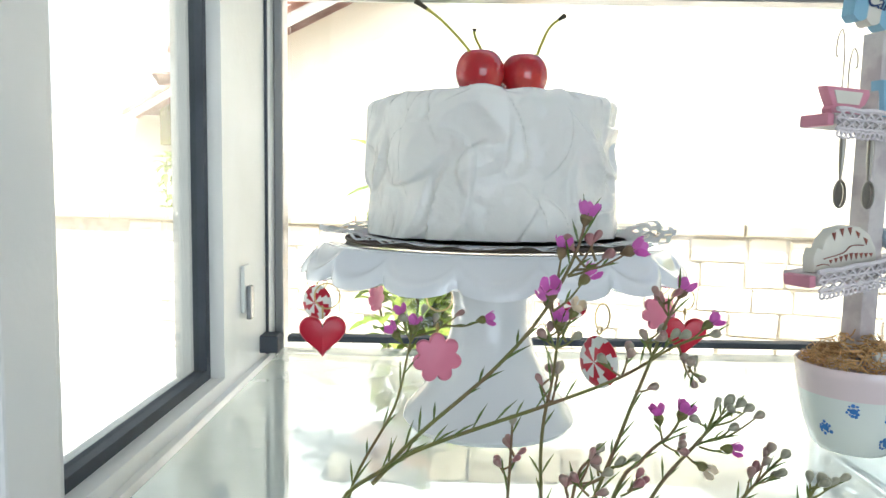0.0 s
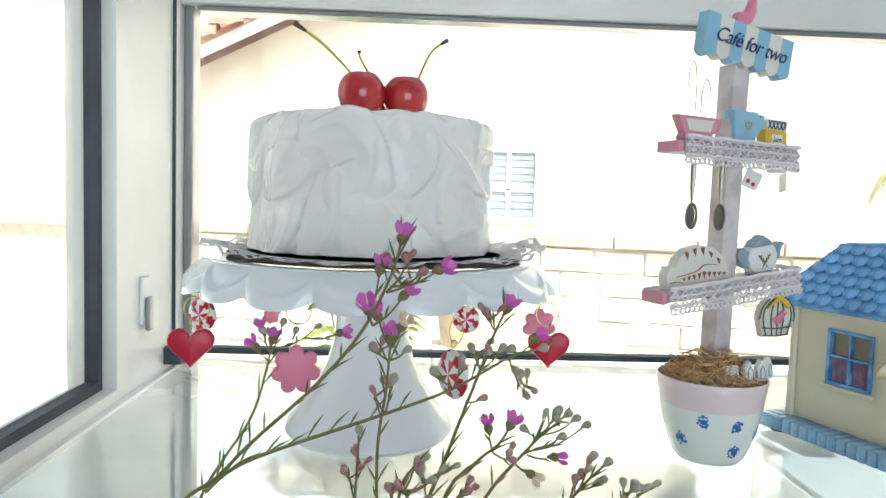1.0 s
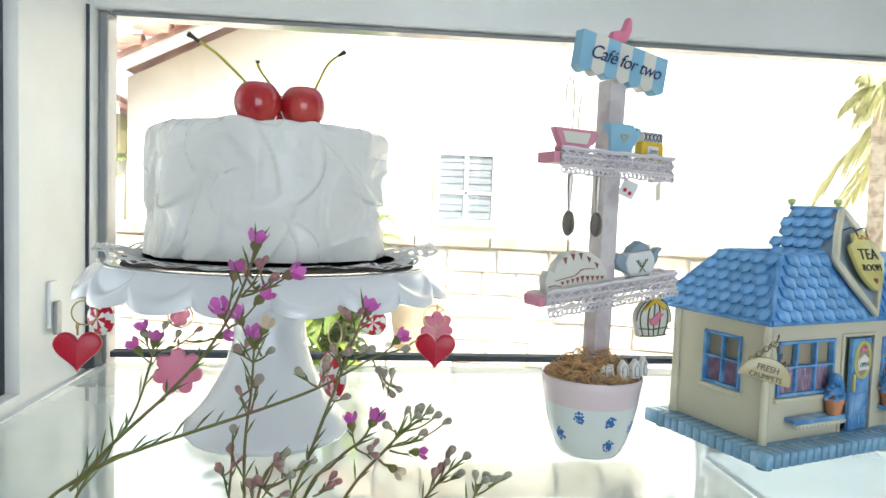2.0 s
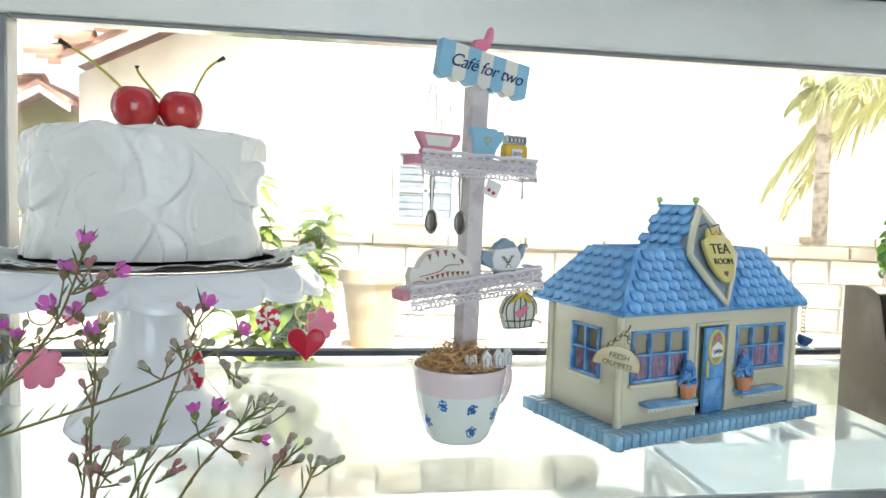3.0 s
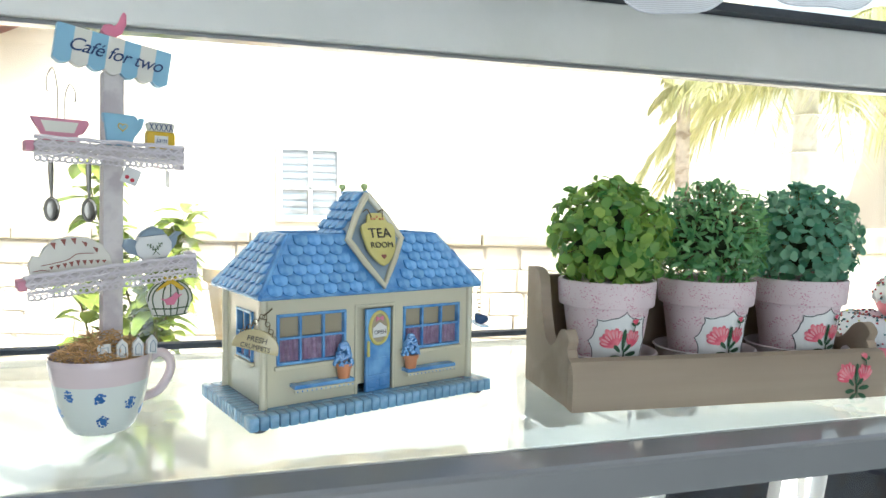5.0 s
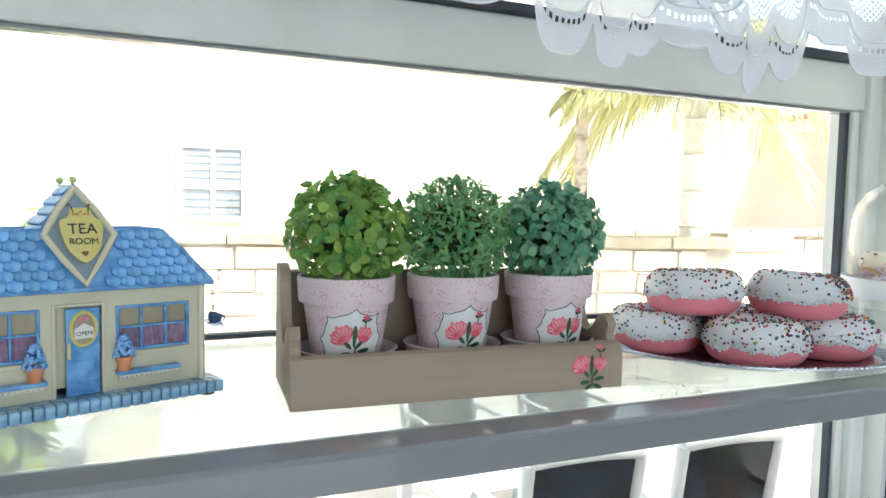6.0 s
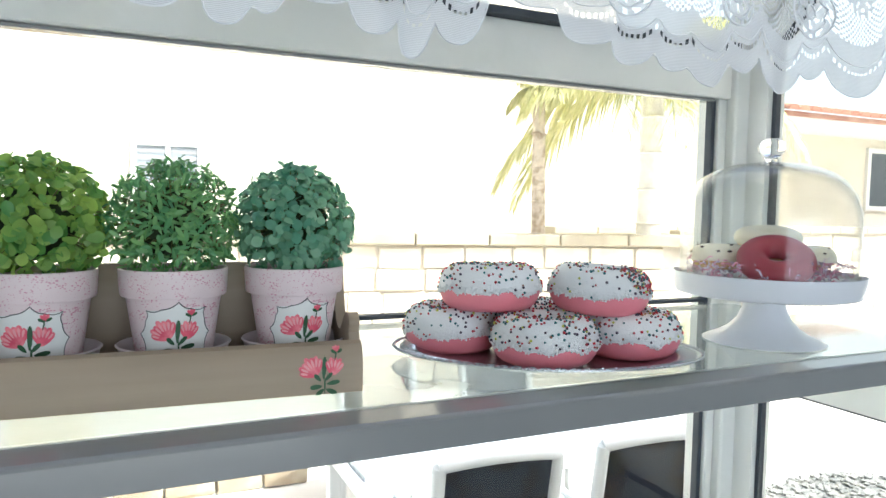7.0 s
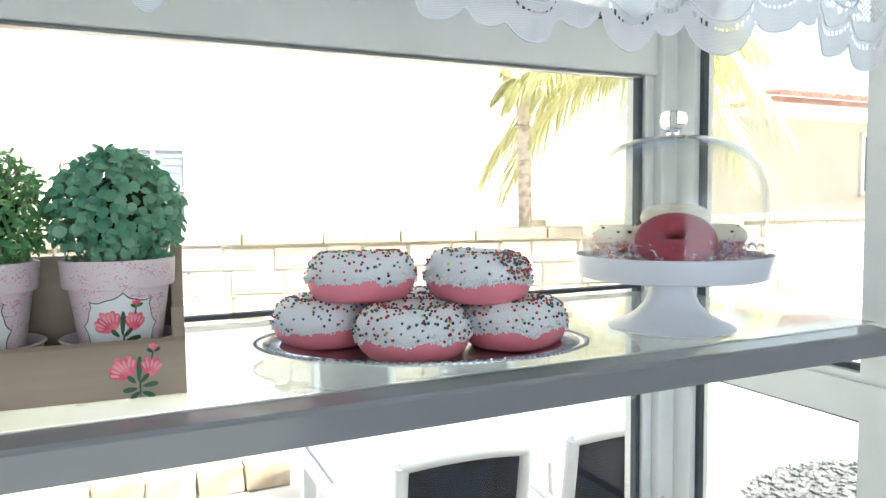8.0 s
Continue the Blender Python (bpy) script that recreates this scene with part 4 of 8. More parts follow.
# ---- wax flowers in a glass vase ----
bouquet = thing("wax_flower_bouquet", Matrix.Translation((0.02, 0.312, SILL + 0.014)), "loose pink wax flower sprigs with buds and thin leaves", "flowers")
BQ = bouquet.matrix_basis.inverted()
TIPS = dict(
    a=[(0.0, 0.315, 1.10), (-0.052, 0.33, 1.27), (-0.024, 0.325, 1.318), (0.022, 0.315, 1.365), (0.044, 0.31, 1.393), (0.057, 0.305, 1.42), (0.062, 0.304, 1.438)],
    b=[(-0.034, 0.325, 1.306), (-0.013, 0.33, 1.321), (0.055, 0.34, 1.343), (0.091, 0.345, 1.356), (0.121, 0.35, 1.372), (0.14, 0.35, 1.378)],
    c=[(0.005, 0.315, 1.08), (-0.045, 0.34, 1.22), (-0.052, 0.37, 1.276), (-0.029, 0.40, 1.32), (-0.022, 0.412, 1.349), (-0.019, 0.414, 1.366)],
    d=[(0.02, 0.32, 1.08), (0.049, 0.34, 1.24), (0.051, 0.345, 1.321), (0.055, 0.34, 1.356), (0.057, 0.335, 1.385)],
    e=[(0.025, 0.315, 1.08), (0.060, 0.335, 1.24), (0.089, 0.34, 1.324), (0.101, 0.34, 1.358), (0.11, 0.338, 1.385), (0.117, 0.337, 1.401)],
    f=[(0.03, 0.315, 1.10), (0.081, 0.33, 1.285), (0.101, 0.338, 1.315), (0.116, 0.342, 1.327), (0.122, 0.343, 1.337)],
    g=[(0.03, 0.31, 1.08), (0.075, 0.33, 1.22), (0.105, 0.34, 1.290), (0.132, 0.345, 1.323), (0.146, 0.35, 1.334), (0.155, 0.35, 1.342)],
    h=[(0.035, 0.31, 1.09), (0.100, 0.33, 1.22), (0.142, 0.34, 1.278), (0.16, 0.34, 1.303), (0.177, 0.345, 1.317)],
    i=[(0.035, 0.30, 1.09), (0.120, 0.318, 1.22), (0.169, 0.325, 1.283), (0.180, 0.325, 1.304), (0.185, 0.325, 1.313)],
    j=[(0.02, 0.325, 1.09), (0.036, 0.37, 1.265), (0.039, 0.374, 1.323)],
    k=[(0.02, 0.305, 1.09), (0.055, 0.315, 1.26), (0.065, 0.32, 1.313), (0.074, 0.32, 1.322)],
)
TWIGS = [  # parent stem's point, tip, what the tip carries
    ((0.057, 0.305, 1.415), (0.080, 0.295, 1.425), "bloom"), ((0.049, 0.305, 1.405), (0.052, 0.305, 1.424), "bloom"), ((0.049, 0.307, 1.396), (0.064, 0.31, 1.411), "bloom"),
    ((0.055, 0.306, 1.412), (0.067, 0.302, 1.431), "bud"), ((0.055, 0.306, 1.412), (0.072, 0.300, 1.423), "bud"), ((0.049, 0.307, 1.396), (0.047, 0.300, 1.405), "bloom"),
    ((0.121, 0.350, 1.371), (0.133, 0.358, 1.349), "bud"), ((0.127, 0.352, 1.36), (0.137, 0.358, 1.352), "bud"), ((0.091, 0.345, 1.356), (0.080, 0.343, 1.366), "bud"), ((0.091, 0.345, 1.356), (0.095, 0.346, 1.371), "bud"),
    ((0.055, 0.34, 1.343), (0.058, 0.341, 1.362), "bud"), ((0.055, 0.34, 1.343), (0.048, 0.34, 1.356), "bud"), ((0.121, 0.350, 1.372), (0.135, 0.346, 1.384), "bloom"),
    ((-0.02, 0.413, 1.357), (-0.026, 0.414, 1.373), "bloom"), ((-0.02, 0.413, 1.352), (-0.030, 0.414, 1.362), "bloom"), ((-0.019, 0.414, 1.36), (0.010, 0.41, 1.376), "bud"), ((0.0, 0.412, 1.368), (0.024, 0.41, 1.372), "bloom"),
    ((-0.02, 0.413, 1.357), (-0.012, 0.412, 1.378), "bud"), ((0.057, 0.336, 1.379), (0.050, 0.33, 1.397), "bloom"), ((0.057, 0.336, 1.379), (0.063, 0.33, 1.392), "wax"), ((0.056, 0.338, 1.372), (0.048, 0.335, 1.380), "bud"), ((0.056, 0.338, 1.372), (0.066, 0.335, 1.379), "bud"),
    ((0.105, 0.339, 1.368), (0.099, 0.338, 1.380), "bud"), ((0.105, 0.339, 1.368), (0.116, 0.34, 1.380), "bud"), ((0.112, 0.338, 1.388), (0.106, 0.338, 1.399), "bud"), ((0.097, 0.34, 1.350), (0.107, 0.342, 1.352), "bud"),
    ((0.113, 0.342, 1.322), (0.110, 0.343, 1.336), "bloom"), ((0.113, 0.342, 1.322), (0.124, 0.343, 1.318), "bud"), ((0.132, 0.345, 1.322), (0.142, 0.348, 1.343), "bud"), ((0.132, 0.345, 1.322), (0.152, 0.350, 1.329), "bud"),
    ((0.132, 0.345, 1.322), (0.166, 0.352, 1.335), "bud"), ((0.140, 0.348, 1.330), (0.148, 0.35, 1.343), "bud"), ((0.140, 0.348, 1.330), (0.160, 0.351, 1.339), "bud"), ((0.132, 0.345, 1.320), (0.148, 0.345, 1.319), "bloom"), ((0.125, 0.344, 1.316), (0.135, 0.345, 1.309), "wax"),
    ((0.16, 0.34, 1.303), (0.166, 0.343, 1.319), "bud"), ((0.16, 0.34, 1.303), (0.172, 0.344, 1.306), "bud"), ((0.155, 0.34, 1.297), (0.158, 0.341, 1.309), "bud"), ((0.18, 0.325, 1.302), (0.179, 0.325, 1.314), "bud"), ((0.18, 0.325, 1.302), (0.192, 0.326, 1.311), "bud"),
    ((0.037, 0.372, 1.289), (0.031, 0.374, 1.300), "bud"), ((0.038, 0.372, 1.300), (0.045, 0.374, 1.305), "bud"), ((0.062, 0.318, 1.300), (0.058, 0.318, 1.313), "bud"), ((0.066, 0.32, 1.310), (0.080, 0.32, 1.316), "bud"), ((0.066, 0.32, 1.310), (0.072, 0.32, 1.326), "bud"),
    ((0.066, 0.32, 1.308), (0.086, 0.32, 1.322), "bud"), ((0.062, 0.318, 1.303), (0.078, 0.32, 1.306), "bud"), ((0.09, 0.334, 1.298), (0.10, 0.336, 1.304), "bud"),
]


def needle(bm, base, d, length, width):
    side_v = d.cross(Vector((0, 1, 0.2))).normalized() * width
    mid = base + d * length * 0.5 + Vector((0, 0, length * 0.04))
    tip = base + d * length
    v = [bm.verts.new(p) for p in (base - side_v * 0.4, base + side_v * 0.4, mid + side_v, mid - side_v, tip)]
    bm.faces.new((v[0], v[1], v[2], v[3]))
    bm.faces.new((v[3], v[2], v[4]))


r3 = random.Random(5)


def sprig_leaves(bm, pts, every=0.009, lo=0.009, hi=0.020):
    acc = 0.0
    for p, q in zip(pts, pts[1:]):
        seg = q - p
        acc += seg.length
        if acc > every:
            acc = 0.0
            d = seg.normalized()
            for s in (-1, 1):
                if r3.random() < 0.5:
                    out = Vector((s * r3.uniform(0.3, 0.8), r3.uniform(-0.5, 0.4), r3.uniform(0.0, 0.4)))
                    needle(bm, q, (d * 1.2 + out).normalized(), r3.uniform(lo, hi), 0.00065)


def bud_mesh(bm, p, d, r):
    d = d.normalized()
    rot = d.to_track_quat("Z", "Y").to_matrix().to_4x4()
    one = lathe([(0, -0.0042), (0.0006, -0.0038), (0.0010, -0.0030), (r * 0.72, -0.0018), (r, 0.0), (r * 0.86, 0.0015), (r * 0.5, 0.0023), (0, 0.0026)], 12)
    bmesh.ops.transform(one, matrix=Matrix.Translation(p) @ rot, verts=one.verts)
    me = bpy.data.meshes.new("tmp")
    one.to_mesh(me)
    one.free()
    bm.from_mesh(me)
    bpy.data.meshes.remove(me)


def bloom_mesh(p, d, r):
    bm = bmesh.new()
    rot = d.normalized().to_track_quat("Z", "Y").to_matrix().to_4x4()
    for k in range(5):
        a = 2 * math.pi * k / 5
        rows = []
        for j, (out, up, wd) in enumerate(((0.15, 0.0, 0.25), (0.6, 0.35, 0.62), (0.85, 0.85, 0.66), (0.8, 1.15, 0.3))):
            row = []
            for s in (-1, 0, 1):
                aa = a + s * wd * 0.9
                row.append(bm.verts.new((r * out * math.cos(aa) * (1 - 0.05 * (s == 0)), r * out * math.sin(aa), r * (up + 0.12 * (s == 0)))))
            rows.append(row)
        for x, y in zip(rows, rows[1:]):
            bm.faces.new((x[0], x[1], y[1], y[0]))
            bm.faces.new((x[1], x[2], y[2], y[1]))
    bmesh.ops.transform(bm, matrix=Matrix.Translation(p) @ rot, verts=bm.verts)
    return bm


for key, line in TIPS.items():
    pts = smooth_line([BQ @ Vector(p) for p in line], 7)
    st = part("stem", tube(pts, 0.0012, 6, 0.0006), M_TWIG, bouquet)
    lb = bmesh.new()
    sprig_leaves(lb, [p for p in pts if p.z + SILL > 1.24])
    part("leaves", lb, M_NEEDLE, st)
    tip = pts[-1]
    if key in "aefcd":
        cup = bmesh.new()
        bud_mesh(cup, tip, pts[-1] - pts[-3], 0.003)
        part("calyx", cup, M_TWIG, bouquet)
        part("blossom", bloom_mesh(tip, pts[-1] - pts[-3], 0.0062), M_BLOOM, bouquet, "magenta blossom")
    else:
        cup = bmesh.new()
        bud_mesh(cup, tip, pts[-1] - pts[-3], 0.0026)
        part("bud", cup, M_BUD, bouquet)
EXTRA = []
for base, tip, what in TWIGS:
    if what == "bud":
        for k in range(2):
            if r3.random() < 0.7:
                m_ = Vector(base).lerp(Vector(tip), r3.uniform(0.35, 0.75))
                EXTRA.append((tuple(m_), tuple(m_ + Vector((r3.uniform(-0.009, 0.011), r3.uniform(-0.006, 0.006), r3.uniform(0.003, 0.011)))), "bud"))
for base, tip, what in TWIGS + EXTRA:
    p, q = BQ @ Vector(base), BQ @ Vector(tip)
    mid = (p + q) / 2 + Vector((0, 0, -0.1 * (q - p).length))
    pts = smooth_line([p, mid, q], 4)
    tw = part("twig", tube(pts, 0.0007, 5, 0.0004), M_TWIG, bouquet)
    lb = bmesh.new()
    sprig_leaves(lb, pts[:5], 0.005, 0.005, 0.011)
    if lb.verts:
        part("leaves", lb, M_NEEDLE, tw)
    else:
        lb.free()
    d = q - p
    cup = bmesh.new()
    if what == "bud":
        bud_mesh(cup, q, d, r3.uniform(0.0017, 0.0026))
        part("bud", cup, M_BUD, bouquet)
    else:
        bud_mesh(cup, q - d.normalized() * 0.001, d, 0.0027)
        part("calyx", cup, M_TWIG, bouquet)
        part("blossom", bloom_mesh(q, d, r3.uniform(0.0048, 0.006)), M_BLOOM if what == "bloom" else M_WAX, bouquet, "magenta blossom" if what == "bloom" else "faded cream blossom")
vase = part("vase", lathe([(0, 0), (0.034, 0), (0.036, 0.004), (0.040, 0.14), (0.036, 0.26), (0.042, 0.345), (0.0395, 0.345), (0.034, 0.26), (0.0375, 0.14), (0.033, 0.012), (0, 0.012)], 40), M_VASE)
vase.matrix_basis = Matrix.Translation((0.02, 0.312, SILL + 0.0005))
tagged(vase, "clear glass vase on the window sill", "vase")

# ---- mug planter with a little cafe stand ----
M_MUG = mat("mug_glaze", (0.74, 0.77, 0.72), 0.12, grain=0.02, scale=20, coat=0.5)
M_MUGPINK = mat("pink_glaze_band", (0.74, 0.62, 0.62), 0.12, grain=0.04, scale=30, coat=0.5)
M_BLUEPAINT = mat("blue_flower_paint", (0.05, 0.18, 0.50), 0.3, grain=0.3, scale=200)
M_STRAW = mat("tan_raffia", (0.66, 0.42, 0.19), 0.6, grain=0.3, scale=100, island=0.35)
M_POST = mat("white_washed_wood", (0.66, 0.61, 0.58), 0.7, grain=0.12, scale=120, bump=0.0004, second=(0.52, 0.46, 0.46), mix_scale=60)
M_LACE = mat("white_crochet_cotton", (0.76, 0.70, 0.71), 0.9, grain=0.08, scale=300, bump=0.0004)
M_PINKPAINT = mat("pink_paint", (0.66, 0.28, 0.36), 0.6, grain=0.08, scale=90)
M_BLUEWOOD = mat("pale_blue_paint", (0.28, 0.50, 0.64), 0.55, grain=0.08, scale=90)
M_CREAMWOOD = mat("cream_paint", (0.74, 0.71, 0.62), 0.55, grain=0.06, scale=90)
M_WHITEWOOD = mat("white_paint", (0.78, 0.77, 0.73), 0.5, grain=0.05, scale=90)
M_YELLOW = mat("yellow_paint", (0.72, 0.47, 0.03), 0.5, grain=0.1, scale=90)
M_INK = mat("navy_ink", (0.03, 0.06, 0.16), 0.6, grain=0.2)
M_BROWN = mat("rust_brown_paint", (0.30, 0.10, 0.07), 0.6, grain=0.2)
M_GREEN = mat("olive_paint", (0.10, 0.15, 0.06), 0.6, grain=0.2)
M_PEWTER = mat("aged_pewter", (0.40, 0.37, 0.32), 0.32, metal=1.0, grain=0.25, scale=150, bump=0.0003)
M_GREYBLUE = mat("grey_blue_paint", (0.27, 0.34, 0.40), 0.55, grain=0.1, scale=90)

MX, MY = 0.296, 0.487
mug_m = Matrix.Translation((MX, MY, S))
mug = thing("mug", mug_m, "white teacup planter with a pink band and blue flowers", "mug")
part("bowl", lathe([(0, 0.0), (0.020, 0.0), (0.0235, 0.001), (0.0265, 0.005), (0.0305, 0.015), (0.0345, 0.029), (0.0372, 0.043)], 56), M_MUG, mug)
part("rim_band", lathe([(0.0372, 0.043), (0.0392, 0.057), (0.0400, 0.0625), (0.0394, 0.0637), (0.0384, 0.0630), (0.0372, 0.055), (0.034, 0.040), (0.0, 0.038)], 56), M_MUGPINK, mug, "pale pink band")
hd = Vector((0.83, 0.56, 0)).normalized()
handle = smooth_line([hd * 0.037 + Vector((0, 0, 0.050)), hd * 0.050 + Vector((0, 0, 0.0565)), hd * 0.060 + Vector((0, 0, 0.050)), hd * 0.0605 + Vector((0, 0, 0.037)),
                      hd * 0.050 + Vector((0, 0, 0.023)), hd * 0.0335 + Vector((0, 0, 0.019))], 7)
part("handle", tube(handle, 0.0042, 12), M_MUGPINK, mug, "pink glazed handle")


def bowl_r(z):
    for (r0, z0), (r1, z1) in zip([(0.0265, 0.005), (0.0305, 0.015), (0.0345, 0.029)], [(0.0305, 0.015), (0.0345, 0.029), (0.0372, 0.043)]):
        if z0 <= z <= z1:
            return r0 + (r1 - r0) * (z - z0) / (z1 - z0)
    return 0.0372


r4 = random.Random(21)
for ang, z in ((-82, 0.034), (-78, 0.014), (-42, 0.027), (-150, 0.020), (-8, 0.016), (-120, 0.036)):
    bm = bmesh.new()
    for k in range(11):
        a = 2 * math.pi * k / 11
        d = 0 if k == 0 else r4.uniform(0.0028, 0.0048)
        zz = z + d * math.sin(a)
        rr = bowl_r(zz) + 0.0001
        aa = radians(ang) + d * math.cos(a) / rr
        c = Vector((rr * math.cos(aa), rr * math.sin(aa), zz))
        q = Vector((math.cos(aa), math.sin(aa), -0.25)).to_track_quat("Z", "Y").to_matrix().to_4x4()
        size = 0.0027 if k == 0 else r4.uniform(0.0008, 0.0015)
        bmesh.ops.create_uvsphere(bm, u_segments=10, v_segments=5, radius=1, matrix=Matrix.Translation(c) @ q @ Matrix.Diagonal((size, size * r4.uniform(0.7, 1.3), 0.00025, 1)))
    part("painted_flower", bm, M_BLUEPAINT, mug, "blue painted flower")

straw = bmesh.new()
for k in range(560):
    a, rad = r4.uniform(0, 2 * math.pi), 0.034 * math.sqrt(r4.random())
    zc = 0.060 + 0.018 * (1 - (rad / 0.036) ** 2) * r4.uniform(0.3, 1.3)
    c = Vector((rad * math.cos(a), rad * math.sin(a), zc))
    d = Vector((r4.uniform(-1, 1), r4.uniform(-1, 1), r4.uniform(-0.35, 0.45))).normalized()
    ln = r4.uniform(0.007, 0.016)
    bend = Vector((r4.uniform(-1, 1), r4.uniform(-1, 1), r4.uniform(-0.3, 1))) * ln * 0.25
    p0, p2 = c - d * ln / 2, c + d * ln / 2
    for p in (p0, p2):
        if math.hypot(p.x, p.y) > 0.037:
            s = 0.037 / math.hypot(p.x, p.y)
            p.x, p.y = p.x * s, p.y * s
        p.z = max(p.z, 0.058)
    add_tube(straw, [p0, c + bend, p2], r4.uniform(0.0003, 0.0006), 4)
raffia = part("raffia", straw, M_STRAW)
raffia.matrix_basis = mug_m
tagged(raffia, "tangled tan raffia filling the teacup", "raffia", "", "stuff")

YAW = 21
cafe_m = Matrix.Translation((MX + 0.005, MY + 0.010, S + 0.004)) @ pose(0, 0, 0, 0, 0, YAW)
cafe = thing("cafe_stand", cafe_m, "whitewashed wooden post with two lace-edged shelves and a striped sign", "ornament")
part("post", box((-0.0078, -0.0078, 0.0362), (0.0078, 0.0078, 0.292), 0.0008), M_POST, cafe, "", pose(0, 0, 0, 0, 0.9, 0), smooth=False)


def lace_strip(length, z_top, height, y):
    """Crocheted edging: a net of threads with loops below."""
    bm = bmesh.new()
    n = max(6, int(length / 0.0085))
    step = length / n
    x0 = -length / 2
    add_tube(bm, [(x0 + k * step / 2, y - 0.0003 * (k % 2), z_top - 0.0008 + 0.0004 * math.sin(k)) for k in range(2 * n + 1)], 0.0017, 5)
    add_tube(bm, [(x0 + k * step / 2, y - 0.0003 * (k % 2), z_top - height * 0.33 + 0.0004 * math.sin(k * 2)) for k in range(2 * n + 1)], 0.0010, 5)
    add_tube(bm, [(x0 + k * step / 2, y, z_top - height * 0.66 + 0.0005 * math.sin(k * 3)) for k in range(2 * n + 1)], 0.0013, 5)
    for k in range(n):
        xa = x0 + k * step
        for za, zb in ((z_top, z_top - height * 0.33), (z_top - height * 0.33, z_top - height * 0.66)):
            add_tube(bm, [(xa, y, za), (xa + step / 2, y - 0.0006, (za + zb) / 2), (xa, y, zb)], 0.0009, 4)
            add_tube(bm, [(xa + step, y, za), (xa + step / 2, y - 0.0006, (za + zb) / 2), (xa + step, y, zb)], 0.0009, 4)
        add_ball(bm, (xa + step / 2, y - 0.0005, z_top - height * 0.5), 0.0013, 1)
        for h2 in (0, 1):
            xm = xa + step * (0.25 + 0.5 * h2)
            add_tube(bm, ring_pts((xm, y - 0.0006, z_top - height * 0.83 - 0.0006 * ((k + h2) % 2)), step * 0.25, 8), 0.0009, 4)
    return bm


def cafe_shelf(z, length, tilt, x_off):
    m = Matrix.Translation((x_off, -0.004, z)) @ pose(0, 0, 0, 0, tilt, 0)
    sh = part("shelf", box((-length / 2, -0.013, -0.008), (length / 2, 0.016, 0.0), 0.001), M_POST, cafe, "whitewashed wooden shelf", m, smooth=False)
    part("end_cap", box((-length / 2 - 0.006, -0.012, -0.0085), (-length / 2 - 0.0002, 0.010, -0.0005), 0.0008), M_PINKPAINT, sh, "pink painted end", smooth=False)
    part("lace_edging", lace_strip(length + 0.002, 0.003, 0.0205, -0.0145), M_LACE, sh, "white crocheted lace")
    for s in (-1, 1):
        bm = lace_strip(0.028, 0.003, 0.0205, 0.0)
        bmesh.ops.transform(bm, matrix=Matrix.Translation((s * (length / 2 + 0.0012), 0.001, 0)) @ Matrix.Rotation(radians(90), 4, "Z"), verts=bm.verts)
        if s == 1:
            part("lace_edging", bm, M_LACE, sh, "white crocheted lace")
        else:
            bm.free()
    return sh


SH1, SH2 = 0.2315, 0.131
shelf_top = cafe_shelf(SH1, 0.110, 1.0, 0.001)
shelf_low = cafe_shelf(SH2, 0.128, -6.0, 0.002)
# sign board: scalloped awning in blue and white stripes
sign = new("sign_board")
sign.parent = cafe
sign.matrix_basis = Matrix.Translation((0.004, -0.0085, 0.304)) @ pose(0, 0, 0, 0, 8.5, 0)
sign["label"] = "pale blue and white striped awning sign"
n_st = 7
for k in range(n_st):
    w0 = 0.0865 / n_st
    xa = -0.0865 / 2 + k * w0
    out = [(xa, 0.0145), (xa, -0.0125)] + [(xa + w0 * (i + 0.5) / 6, -0.0125 - 0.0032 * math.sin(math.pi * (i + 0.5) / 6)) for i in range(6)] + [(xa + w0, -0.0125), (xa + w0, 0.0145)]
    part("stripe", slab(out[::-1], 0.0095, 0.0, -0.0055), M_BLUEWOOD if k % 2 == 0 else M_CREAMWOOD, sign, "", smooth=False)
text_part("lettering", "Caf\u00e9 for two", 0.0150, M_INK, sign, Matrix.Translation((0.001, -0.0062, 0.0005)) @ pose(0, 0, 0, 90, 0, 0), 0.35, 0.0002, 0.92)
part("bird", slab([(-0.009, 0.001), (-0.011, 0.0035), (-0.0085, 0.0085), (-0.004, 0.0095), (-0.001, 0.0085), (0.003, 0.0125), (0.0065, 0.021), (0.0085, 0.019), (0.0085, 0.011), (0.005, 0.003), (0.001, 0.0), (-0.005, 0.0)][::-1], 0.007, 0.0012, -0.003),
     M_PINK, cafe, "pink wooden bird", Matrix.Translation((0.006, -0.006, 0.3205)))
part("wire_hook", tube(smooth_line([(0.019, -0.002, 0.290), (0.018, -0.003, 0.283), (0.013, -0.004, 0.276), (0.0105, -0.005, 0.272), (0.0105, -0.006, 0.270)], 5), 0.00035, 5), M_PEWTER, cafe)


def on_shelf(name, shelf, x, label, category):
    """A small wooden cut-out that stands on one of the shelves."""
    m = cafe_m @ shelf.matrix_basis @ Matrix.Translation((x, -0.002, 0.0004))
    return thing(name, m, label, category)


